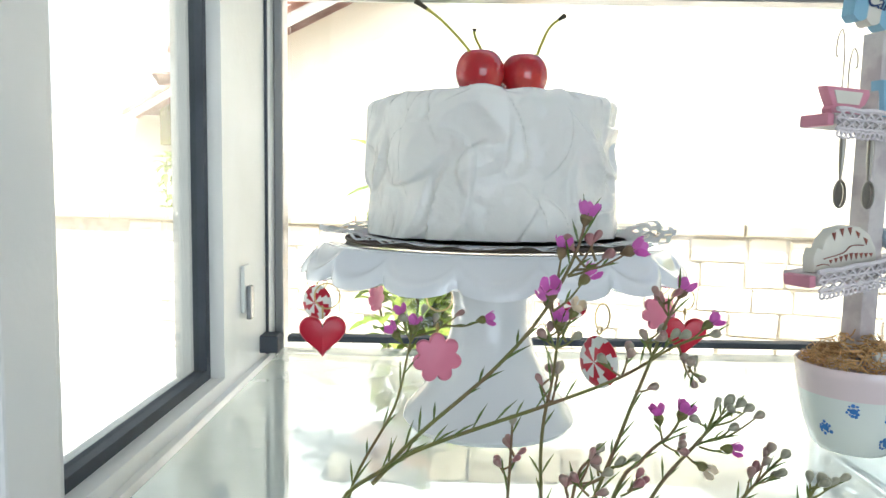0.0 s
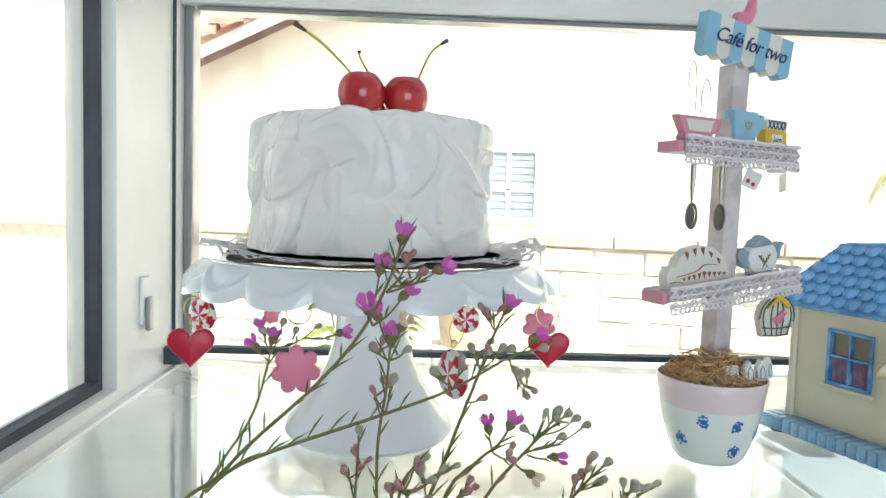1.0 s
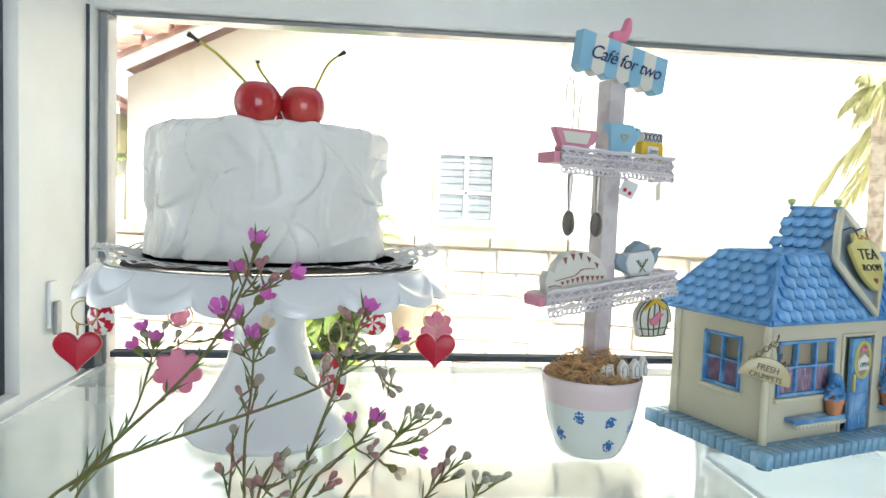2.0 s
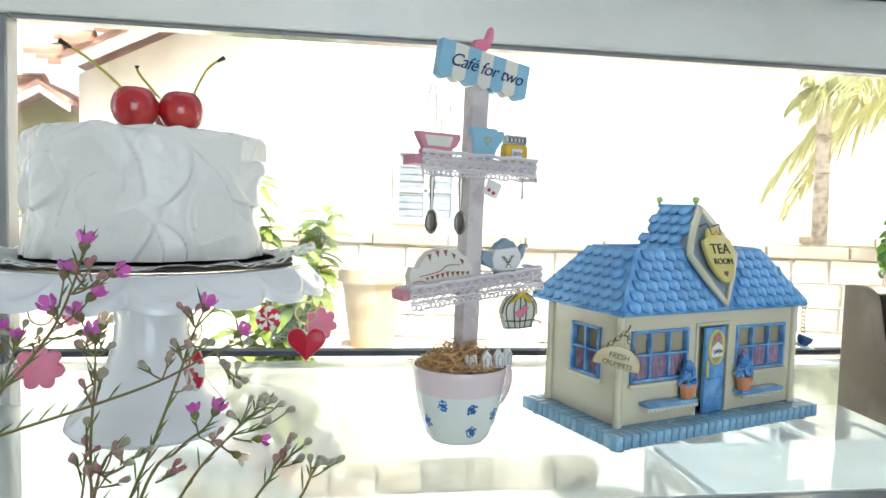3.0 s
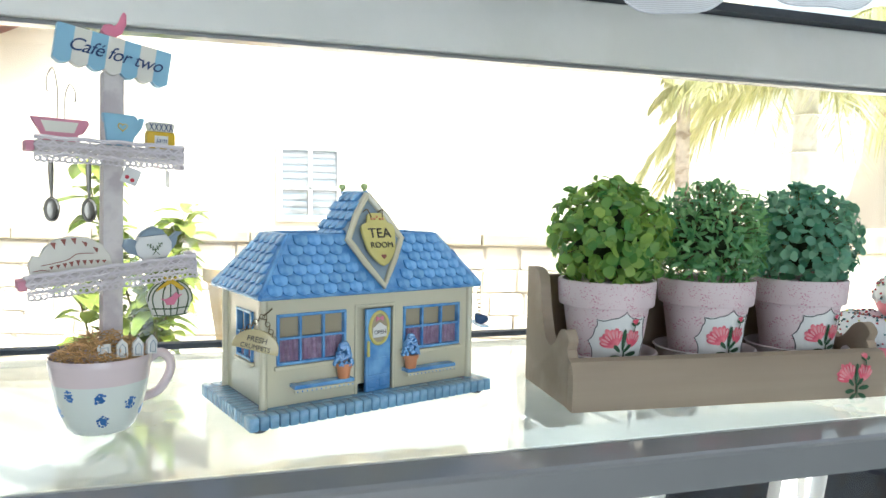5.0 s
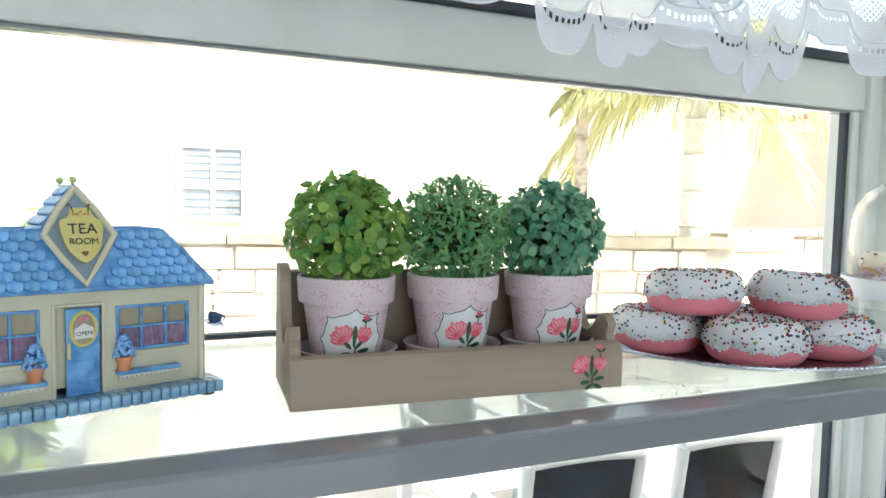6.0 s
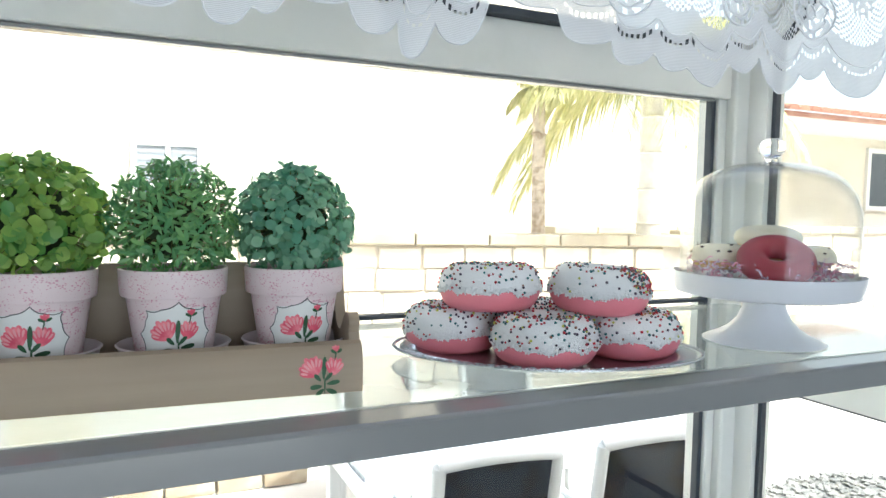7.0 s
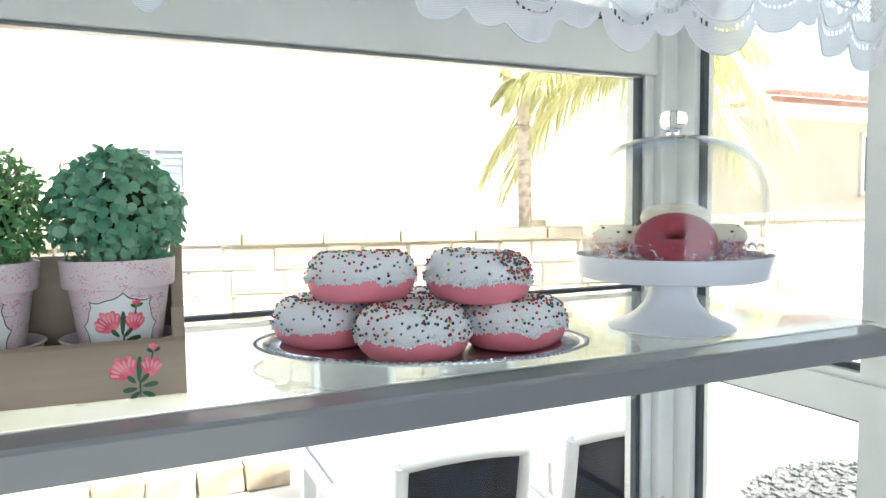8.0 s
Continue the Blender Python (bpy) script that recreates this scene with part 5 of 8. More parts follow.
c = on_shelf("toy_cup", shelf_top, -0.0365, "pink and white wooden cup with wire steam on the lace shelf", "ornament")
part("cup_body", slab([(-0.0205, 0.018), (-0.018, 0.013), (-0.0135, 0.0055), (-0.0155, 0.003), (-0.0145, 0.0), (0.0125, 0.0), (0.0145, 0.003), (0.0125, 0.0055), (0.0165, 0.0075), (0.0205, 0.0145), (0.0195, 0.018)], 0.008, 0.0008, -0.004), M_PINKPAINT, c)
part("white_panel", slab([(-0.014, 0.0155), (-0.0105, 0.007), (0.0095, 0.007), (0.0125, 0.0155)], 0.0006, 0, -0.0047), M_CREAMWOOD, c)
for xs, hh, s in ((-0.002, 0.042, -1), (0.0035, 0.030, 1)):
    part("wire_steam", tube(smooth_line([(xs, 0, 0.017), (xs, 0, 0.017 + hh * 0.6), (xs + s * 0.003, 0, 0.017 + hh * 0.95), (xs + s * 0.007, 0, 0.017 + hh * 0.8), (xs + s * 0.0075, 0, 0.017 + hh * 0.55), (xs + s * 0.0055, 0, 0.017 + hh * 0.52)], 6), 0.0005, 5), M_PEWTER, c, "thin curled wire")
c = on_shelf("toy_mug", shelf_top, 0.0085, "pale blue wooden cup with a heart on the lace shelf", "ornament")
part("cup_body", slab([(-0.0145, 0.026), (-0.0115, 0.0), (0.0075, 0.0), (0.0095, 0.0075), (0.0155, 0.016), (0.0175, 0.0235), (0.0145, 0.0245), (0.0125, 0.022), (0.0095, 0.026)], 0.010, 0.0008, -0.005), M_BLUEWOOD, c)
hb = bmesh.new()
add_tube(hb, [(x, -0.0056, z + 0.0155) for x, z in heart_outline(0.007)] + [(heart_outline(0.007)[0][0], -0.0056, heart_outline(0.007)[0][1] + 0.0155)], 0.0004, 4)
part("painted_heart", hb, M_YELLOW, c)
c = on_shelf("toy_jar", shelf_top, 0.0395, "yellow wooden jam jar with a checked lid", "ornament")
part("jar_body", slab([(-0.0105, 0.0145), (-0.0115, 0.012), (-0.0115, 0.003), (-0.010, 0.0), (0.010, 0.0), (0.0115, 0.003), (0.0115, 0.012), (0.0105, 0.0145)], 0.009, 0.0008, -0.0045), M_YELLOW, c)
part("lid", slab([(-0.0095, 0.0147), (-0.0115, 0.0205), (-0.009, 0.0225), (0.009, 0.0225), (0.0115, 0.0205), (0.0095, 0.0147)], 0.0085, 0.0006, -0.0042), M_CREAMWOOD, c, "cream lid with grey checks")
ck = bmesh.new()
for k in range(5):
    add_tube(ck, [(-0.0095 + k * 0.004, -0.0046, 0.0152), (-0.0065 + k * 0.004 - (k == 4) * 0.001, -0.0046, 0.0215)], 0.0004, 4)
    add_tube(ck, [(-0.0065 + k * 0.004, -0.0046, 0.0152), (-0.0095 + k * 0.004, -0.0046, 0.0215)], 0.0004, 4)
part("checks", ck, M_INK, c)
lab = part("paper_label", slab([(-0.0055, 0.0035), (0.0055, 0.0035), (0.0055, 0.011), (-0.0055, 0.011)], 0.0005, 0, -0.005), M_WHITEWOOD, c)
text_part("lettering", "jam", 0.0062, M_INK, lab, Matrix.Translation((0, -0.0053, 0.0072)) @ pose(0, 0, 0, 90, 0, 0), 0.2, 0.0001)
c = on_shelf("toy_cat", shelf_low, -0.030, "sleeping cream wooden cat with rust stripes on the lace shelf", "ornament")
cat_out = [(-0.030, 0.0), (-0.0305, 0.010), (-0.027, 0.0165), (-0.0225, 0.0145), (-0.0185, 0.0215), (-0.010, 0.0275), (0.002, 0.029), (0.014, 0.0265), (0.023, 0.020), (0.0285, 0.010), (0.0295, 0.0)]
part("cat_body", slab(cat_out, 0.010, 0.001, -0.005), M_CREAMWOOD, c)
cs = bmesh.new()
for k in range(9):
    xx = -0.017 + k * 0.0048
    add_slab(cs, [(xx, 0.0095 - 0.0006 * abs(k - 4)), (xx + 0.0034, 0.0095 - 0.0006 * abs(k - 4)), (xx + 0.0017, 0.0045)][::-1], 0.0004, 0, -0.0056)
for k in range(5):
    xx, zz = -0.012 + k * 0.0075, (0.0255, 0.0275, 0.0275, 0.0245, 0.019)[k]
    add_slab(cs, [(xx - 0.002, zz), (xx + 0.002, zz - (k > 2) * 0.002), (xx + 0.0006, zz - 0.0055)][::-1], 0.0004, 0, -0.0056)
add_tube(cs, smooth_line([(-0.022, -0.0055, 0.0085), (-0.004, -0.0055, 0.0105), (0.004, -0.0055, 0.0145), (0.016, -0.0055, 0.0135)], 5), 0.0004, 4)
add_tube(cs, smooth_line([(-0.0285, -0.0055, 0.0045), (-0.022, -0.0055, 0.005), (-0.017, -0.0055, 0.0035)], 4), 0.0004, 4)
part("stripes", cs, M_BROWN, c, "rust brown painted stripes")
c = on_shelf("toy_teapot", shelf_low, 0.034, "white and grey-blue wooden teapot on the lace shelf", "ornament")
part("pot_body", slab([(-0.010, 0.0025), (-0.0145, 0.0075), (-0.0155, 0.015), (-0.012, 0.022), (0.011, 0.022), (0.0145, 0.015), (0.0135, 0.0075), (0.009, 0.0025)], 0.010, 0.001, -0.0055), M_WHITEWOOD, c)
part("pot_foot", slab([(-0.010, 0.0), (-0.010, 0.0024), (0.009, 0.0024), (0.009, 0.0)], 0.009, 0.0005, -0.0045), M_GREYBLUE, c)
part("pot_handle", slab([(-0.0135, 0.006), (-0.021, 0.0095), (-0.0255, 0.016), (-0.0235, 0.0215), (-0.018, 0.022), (-0.0135, 0.0195)], 0.009, 0.001, -0.004), M_GREYBLUE, c)
part("spout", slab([(0.0125, 0.006), (0.018, 0.012), (0.0205, 0.0195), (0.0245, 0.0225), (0.0205, 0.0235), (0.0155, 0.020), (0.0125, 0.018)], 0.008, 0.001, -0.004), M_GREYBLUE, c)
part("pot_lid", slab([(-0.0115, 0.0222), (-0.008, 0.0265), (-0.003, 0.0285), (0.001, 0.0305), (0.004, 0.0285), (0.008, 0.0265), (0.0105, 0.0222)], 0.009, 0.0008, -0.005), M_GREYBLUE, c)
part("wire_bail", tube(smooth_line([(0.019, 0, 0.023), (0.0175, 0, 0.029), (0.013, 0, 0.0325), (0.010, 0, 0.0335), (0.006, 0, 0.0325), (-0.004, 0, 0.0335), (-0.006, 0, 0.032)], 5), 0.00035, 5), M_PEWTER, c)
sp = bmesh.new()
for s in (-1, 1):
    add_tube(sp, [(-s * 0.003, -0.0061, 0.0055), (s * 0.005, -0.0061, 0.015)], 0.00035, 4)
    for k in range(3):
        for o in (-1, 1):
            add_ball(sp, (s * (0.001 + k * 0.0018) + o * 0.0012, -0.0061, 0.0105 + k * 0.0022), 0.0009, 1, (0.6, 0.3, 1.3))
part("painted_sprig", sp, M_GREEN, c)


def hanger(name, shelf, x, drop, label, category, group=""):
    m = cafe_m @ shelf.matrix_basis @ Matrix.Translation((x, -0.010, -0.0105))
    m = Matrix.Translation(m.translation) @ pose(0, 0, 0, 0, 0, YAW)
    return thing(name, m, label, category, group)


for x in (-0.044, -0.0175):
    s_ob = hanger("spoon", shelf_top, x, 0, "small antique pewter spoon hanging from the shelf", "spoon", "spoons on the cafe stand")
    part("ring", tube(ring_pts((0, 0, -0.0025), 0.0026, 12, "y"), 0.0005, 5), M_PEWTER, s_ob)
    hb = bmesh.new()
    prof = [(0.0019, 0.0, -0.005), (0.0022, 0, -0.012), (0.0016, 0, -0.024), (0.0009, 0, -0.0335)]
    for (r0, _, z0), (r1, _, z1) in zip(prof, prof[1:]):
        add_tube(hb, [(0, 0, z0), (0, 0, z1)], r0, 8, r1)
    add_ball(hb, (0, 0, -0.0205), 0.0022, 2, (0.9, 0.7, 1.0))
    part("handle", hb, M_PEWTER, s_ob)
    bw = bmesh.new()
    add_tube(bw, [(0.0048 * math.cos(2 * math.pi * k / 24), -0.0004, -0.043 + 0.0088 * math.sin(2 * math.pi * k / 24)) for k in range(25)], 0.0011, 6)
    add_ball(bw, (0, 0.0012, -0.043), 1.0, 3, (0.0046, 0.0012, 0.0086))
    part("bowl", bw, M_PEWTER, s_ob)
for x, turn, cher in ((0.020, -18, True), (0.044, 62, False)):
    t_ob = hanger("gift_tag", shelf_top, x, 0, "small white paper tag on a thread", "tag", "tags on the cafe stand")
    part("thread", tube([(0, 0, 0.0), (0.001, 0, -0.0045), (0, 0, -0.008)], 0.0004, 5), M_CREAMWOOD, t_ob)
    card = part("card", box((-0.0065, -0.0003, -0.0215), (0.0065, 0.0003, -0.008)), M_WHITEWOOD, t_ob, "", pose(0, 0, 0, 0, 22 if cher else 8, turn), smooth=False)
    if cher:
        cb = bmesh.new()
        add_ball(cb, (-0.0025, -0.0004, -0.0165), 0.0017, 2, (1, 0.2, 1))
        add_ball(cb, (0.0022, -0.0004, -0.0175), 0.0017, 2, (1, 0.2, 1))
        part("painted_cherries", cb, M_RED, card)
cage = hanger("toy_birdcage", shelf_low, 0.0425, 0, "cream wooden bird cage ornament with a yellow bow", "ornament")
cg = [(-0.0135, -0.0375)] + [(-0.0175 + 0.0 * k, -0.026) for k in range(1)] + [(0.0185 * math.cos(a), -0.0235 + 0.0175 * math.sin(a)) for a in [math.pi - math.pi * k / 14 for k in range(15)]] + [(0.0175, -0.0265), (0.0135, -0.0375)]
part("cage_panel", slab(cg, 0.006, 0.0008, -0.003), M_CREAMWOOD, cage)
for s_ in (-0.8, -0.35, 0.0, 0.35, 0.8):
    line = smooth_line([(s_ * 0.0135, -0.0036, -0.037), (s_ * 0.0185, -0.0036, -0.0245), (s_ * 0.0165, -0.0036, -0.0155), (s_ * 0.006, -0.0036, -0.0075)], 5)
    part("painted_bar", tube(line, 0.00055, 5), M_GREEN, cage, "olive painted bar")
for z, ww in ((-0.0305, 0.0155), (-0.0365, 0.0138)):
    part("painted_bar", tube([(-ww, -0.0036, z + 0.0005), (0, -0.0036, z - 0.0008), (ww, -0.0036, z + 0.0005)], 0.0006, 5), M_GREEN, cage, "olive painted bar")
part("painted_outline", tube([(x * 1.0, -0.0034, z) for x, z in cg[2:-1]], 0.0006, 5), M_GREEN, cage, "olive painted outline")
bw = bmesh.new()
add_slab(bw, [(-0.0125, -0.0155), (-0.0105, -0.0125), (-0.003, -0.0065), (-0.007, -0.0022), (0.0, -0.0050), (0.0072, -0.0022), (0.003, -0.0065), (0.0115, -0.0135), (0.0085, -0.0155), (0.0, -0.0088)][::-1], 0.0012, 0, -0.0055)
part("bow", bw, M_YELLOW, cage, "yellow painted bow")
bd = slab([(-0.009, -0.0215), (-0.0045, -0.0225), (0.0, -0.0205), (0.0045, -0.0165), (0.006, -0.019), (0.0095, -0.0185), (0.0055, -0.0225), (0.0025, -0.0275), (-0.0035, -0.0275), (-0.0055, -0.024)], 0.0005, 0, -0.0048)
part("painted_bird", bd, M_PINK, cage)
part("loop", tube(ring_pts((0, 0, -0.0020), 0.0024, 12, "x"), 0.0004, 5), M_PEWTER, cage)
# tiny picket fence in the raffia
fence = thing("toy_fence", cafe_m @ Matrix.Translation((0.008, -0.0300, 0.062)), "tiny white picket fence in the raffia", "ornament")
for k in range(4):
    x = -0.017 + k * 0.0118
    out = [(-0.0042, -0.003), (-0.0042, 0.0075), (0.0, 0.0125), (0.0042, 0.0075), (0.0042, -0.003)]
    if k == 0:
        out = [(-0.0055, -0.003), (-0.0055, 0.0085), (0.0045, 0.0085), (0.0045, -0.003)]
    m = Matrix.Translation((x, 0.004 * abs(k - 1.5) - 0.004, 0)) @ pose(0, 0, 0, -8, 4 * (k - 1), 9 * (k - 1.5))
    pk = part("picket", slab(out[::-1], 0.0045, 0.0006, -0.002), M_WHITEWOOD, fence, "", m)
    inner = [(x * 0.55, 0.001 + (z - 0.001) * 0.62) for x, z in out if z > -1]
    part("painted_line", tube([(x, -0.0024, z) for x, z in inner] + [(inner[0][0], -0.0024, inner[0][1])], 0.00035, 4), M_GREYBLUE, pk)

# ---- ceramic tea room house ----
M_HCREAM = mat("cream_glaze", (0.66, 0.615, 0.445), 0.14, grain=0.03, scale=20, bump=0.0003, bump_scale=40, coat=0.5)
M_HBLUE = mat("blue_glaze", (0.10, 0.27, 0.58), 0.18, grain=0.15, scale=60, second=(0.22, 0.45, 0.74), mix_scale=55, mix_at=(0.4, 0.65), coat=0.5)
M_HROOF = mat("blue_roof_glaze", (0.10, 0.28, 0.60), 0.14, grain=0.1, scale=90, second=(0.22, 0.46, 0.77), mix_scale=90, mix_at=(0.42, 0.6), coat=0.5, rand=0.12)
M_HBRICK = mat("pale_blue_brick_glaze", (0.20, 0.38, 0.56), 0.2, grain=0.12, scale=80, second=(0.32, 0.50, 0.66), mix_scale=70, coat=0.4, rand=0.12)
M_HDARK = mat("dark_blue_joint", (0.05, 0.10, 0.22), 0.4, grain=0.15)
M_CURTAIN = mat("mauve_curtain_glaze", (0.54, 0.36, 0.52), 0.3, grain=0.2, scale=120, second=(0.66, 0.50, 0.64), mix_scale=150)
M_PANETAN = mat("tan_glaze", (0.42, 0.36, 0.24), 0.2, grain=0.1, scale=60)
M_HYELLOW = mat("yellow_glaze", (0.68, 0.60, 0.20), 0.2, grain=0.1, scale=60, coat=0.4)
M_SIGNCREAM = mat("straw_glaze", (0.62, 0.53, 0.30), 0.2, grain=0.08, scale=60, coat=0.4)
M_HGREEN = mat("pale_green_glaze", (0.52, 0.62, 0.25), 0.2, grain=0.1)
M_TERRA = mat("terracotta_glaze", (0.62, 0.26, 0.12), 0.35, grain=0.15, scale=100)
M_BLACKLET = mat("dark_grey_lettering", (0.06, 0.055, 0.05), 0.5, grain=0.1)
M_CHAIN = mat("dark_chain", (0.22, 0.17, 0.10), 0.4, metal=1.0, grain=0.2)

HL, HD = 0.254, 0.133
house_m = Matrix.Translation((0.4146, 0.4320, S)) @ pose(0, 0, 0, 0, 0, 19.1)
house = thing("ceramic_house", house_m, "glazed ceramic tea room house with a blue shingled roof", "ornament")
HZ = 0.0155
base = part("base", box((0.005, 0.005, 0.004), (HL - 0.005, HD - 0.005, HZ - 0.001), 0.001), M_HDARK, house, "blue brick plinth", smooth=False)
for x in (0.012, HL - 0.012):
    for y in (0.012, HD - 0.012):
        part("foot", lathe([(0, 0.0003), (0.006, 0.0003), (0.007, 0.0042), (0, 0.0042)], 16), M_GASKET, house, "black rubber foot", Matrix.Translation((x, y, 0)))


def brick_mesh(w, d, h):
    return mesh_of("brick", box((0, 0, 0), (w, d, h), 0.0016, 2), M_HBRICK)


nb = 29
bw_ = HL / nb
edge_mesh = brick_mesh(bw_ - 0.0007, 0.016, HZ - 0.0035)
for k in range(nb):
    for y, flip in ((0.0, 0), (HD - 0.016, 0)):
        o = new("brick", edge_mesh)
        o.parent, o.matrix_basis = base, Matrix.Translation((k * bw_, y, 0.0035))
ns = 12
sw_ = (HD - 0.032) / ns
side_mesh = brick_mesh(0.020, sw_ - 0.0007, HZ - 0.0035)
for k in range(ns):
    for x in (0.0, HL - 0.020):
        o = new("brick", side_mesh)
        o.parent, o.matrix_basis = base, Matrix.Translation((x, 0.016 + k * sw_, 0.0035))
flag_mesh = brick_mesh(0.0205, 0.016, 0.003)
for ix in range(10):
    for iy in range(6):
        if 2 < ix < 8 and 1 < iy:
            continue
        o = new("flagstone", flag_mesh)
        o.parent, o.matrix_basis = base, Matrix.Translation((0.0205 + ix * 0.0209, 0.0165 + iy * 0.0164, HZ - 0.0032))

BX0, BX1, BY0, BY1, BT = 0.020, 0.238, 0.022, 0.116, 0.1107


def holed(bm, u0, u1, z0, z1, holes, put):
    us = sorted({u0, u1, *[h for q in holes for h in q[:2]]})
    zs = sorted({z0, z1, *[h for q in holes for h in q[2:]]})
    for a, b in zip(us, us[1:]):
        for c0, d0 in zip(zs, zs[1:]):
            cu, cz = (a + b) / 2, (c0 + d0) / 2
            if not any(h[0] < cu < h[1] and h[2] < cz < h[3] for h in holes):
                add_box(bm, *put(a, b, c0, d0))


WIN_L, WIN_R, DOOR, WIN_S = (0.031, 0.0975, 0.051, 0.0955), (0.159, 0.2265, 0.051, 0.0935), (0.1095, 0.147, HZ, 0.0955), (0.046, 0.085, 0.051, 0.0955)
bm = bmesh.new()
holed(bm, BX0, BX1, HZ, BT, [WIN_L, WIN_R, DOOR], lambda a, b, c0, d0: ((a, BY0, c0), (b, BY0 + 0.004, d0)))
holed(bm, BX0, BX1, HZ, BT, [], lambda a, b, c0, d0: ((a, BY1 - 0.004, c0), (b, BY1, d0)))
for x in (BX0, BX1 - 0.004):
    holed(bm, BY0 + 0.004, BY1 - 0.004, HZ, BT, [WIN_S], lambda a, b, c0, d0: ((x, a, c0), (x + 0.004, b, d0)))
bmesh.ops.remove_doubles(bm, verts=bm.verts, dist=1e-5)
part("wall", bm, M_HCREAM, house, smooth=False)
for x in (BX0 - 0.001, BX1 + 0.001):
    for y in (BY0 - 0.001, BY1 + 0.001):
        part("corner_pillar", lathe([(0.0038, HZ), (0.0036, HZ + 0.004), (0.0032, 0.06), (0.0034, BT)], 14), M_HCREAM, house, "", Matrix.Translation((x, y, 0)))


def house_window(hole, cols, y, face):
    u0, u1, z0, z1 = hole
    w = new("window")
    w.parent = house
    w.matrix_basis = face
    bmf = bmesh.new()
    for a, b, c0, d0 in ((u0, u1, z0, z0 + 0.0025), (u0, u1, z1 - 0.0025, z1), (u0, u0 + 0.0025, z0, z1), (u1 - 0.0025, u1, z0, z1)):
        add_box(bmf, (a, -0.0022, c0), (b, 0.0036, d0), 0.0004, 1)
    part("frame", bmf, M_HBLUE, w, "blue frame", smooth=False)
    zm = z0 + (z1 - z0) * 0.52
    for k in range(1, cols):
        x = u0 + (u1 - u0) * k / cols
        part("muntin", box((x - 0.001, -0.0015, z0 + 0.0025), (x + 0.001, 0.003, z1 - 0.0025), 0.0003, 1), M_HBLUE, w, smooth=False)
    part("muntin", box((u0 + 0.0025, -0.0018, zm - 0.001), (u1 - 0.0025, 0.003, zm + 0.001), 0.0003, 1), M_HBLUE, w, smooth=False)
    for k in range(cols):
        x0, x1 = u0 + (u1 - u0) * k / cols + 0.0012, u0 + (u1 - u0) * (k + 1) / cols - 0.0012
        cb = bmesh.new()
        nseg = 14
        top, bot = [], []
        for i in range(nseg + 1):
            x = x0 + (x1 - x0) * i / nseg
            yy = 0.0022 + 0.0007 * math.sin(i * 2.1)
            top.append(cb.verts.new((x, yy, zm - 0.0005)))
            bot.append(cb.verts.new((x, yy, z0 + 0.002)))
        for i in range(nseg):
            cb.faces.new((bot[i], bot[i + 1], top[i + 1], top[i]))
        bmesh.ops.solidify(cb, geom=cb.faces[:], thickness=0.0008)
        part("curtain", cb, M_CURTAIN, w, "mauve curtain")
    # tan panel stands for the lit interior behind the upper lights
    part("pane", box((u0 + 0.002, 0.0040, zm), (u1 - 0.002, 0.0048, z1 - 0.002)), M_PANETAN, w, "tan panel for the lit cream inside", smooth=False)
    part("sill", box((u0 - 0.002, -0.004, z0 - 0.0042), (u1 + 0.002, 0.001, z0 - 0.0006), 0.0008), M_HCREAM, w, "cream sill")


house_window(WIN_L, 3, 0, Matrix.Translation((0, BY0, 0)))
house_window(WIN_R, 3, 0, Matrix.Translation((0, BY0, 0)))
house_window((-WIN_S[1], -WIN_S[0], WIN_S[2], WIN_S[3]), 2, 0, Matrix.Translation((BX0, 0, 0)) @ Matrix.Rotation(radians(-90), 4, "Z"))
house_window(WIN_S, 2, 0, Matrix.Translation((BX1, 0, 0)) @ Matrix.Rotation(radians(90), 4, "Z"))
# door, ajar
door = new("door")
door.parent = house
door.matrix_basis = Matrix.Translation((0.1455, BY0 + 0.0030, HZ)) @ pose(0, 0, 0, 0, 0, 7)
door["label"] = "blue door standing ajar"
part("leaf", box((-0.0285, -0.003, 0.0004), (0.0, 0.001, 0.0785), 0.0008), M_HBLUE, door, smooth=False)
for x0, x1, z0, z1 in ((-0.027, -0.016, 0.004, 0.013), (-0.014, -0.003, 0.004, 0.013), (-0.027, -0.003, 0.016, 0.032)):
    part("door_panel", box((x0, -0.0040, z0), (x1, -0.0028, z1), 0.0006, 1), M_HBLUE, door, smooth=False)
oval = [(-0.0145 + 0.0108 * math.cos(a), -0.0036, 0.060 + 0.0150 * math.sin(a)) for a in [2 * math.pi * k / 28 for k in range(29)]]
part("oval_frame", tube(oval, 0.0017, 6), M_HYELLOW, door, "yellow oval frame")
part("oval_pane", slab([(-0.0145 + 0.0100 * math.cos(a), 0.060 + 0.0142 * math.sin(a)) for a in [2 * math.pi * k / 28 for k in range(28)]], 0.0008, 0, -0.0038), M_PANETAN, door, "tan panel for the lit cream inside")
osign = part("open_sign", slab([(-0.0225, 0.0515), (-0.0065, 0.0515), (-0.0065, 0.0605), (-0.0145, 0.0655), (-0.0225, 0.0605)], 0.001, 0.0002, -0.0050), M_WHITEWOOD, door, "small white open sign")
text_part("lettering", "OPEN", 0.0054, M_BLACKLET, osign, Matrix.Translation((-0.0145, -0.0053, 0.0562)) @ pose(0, 0, 0, 90, 0, 0), 0, 0.0001)
part("bow", slab([(-0.0185, 0.0665), (-0.0145, 0.0690), (-0.0105, 0.0665), (-0.0105, 0.0715), (-0.0145, 0.0695), (-0.0185, 0.0715)], 0.001, 0, -0.0050), M_PINK, door)
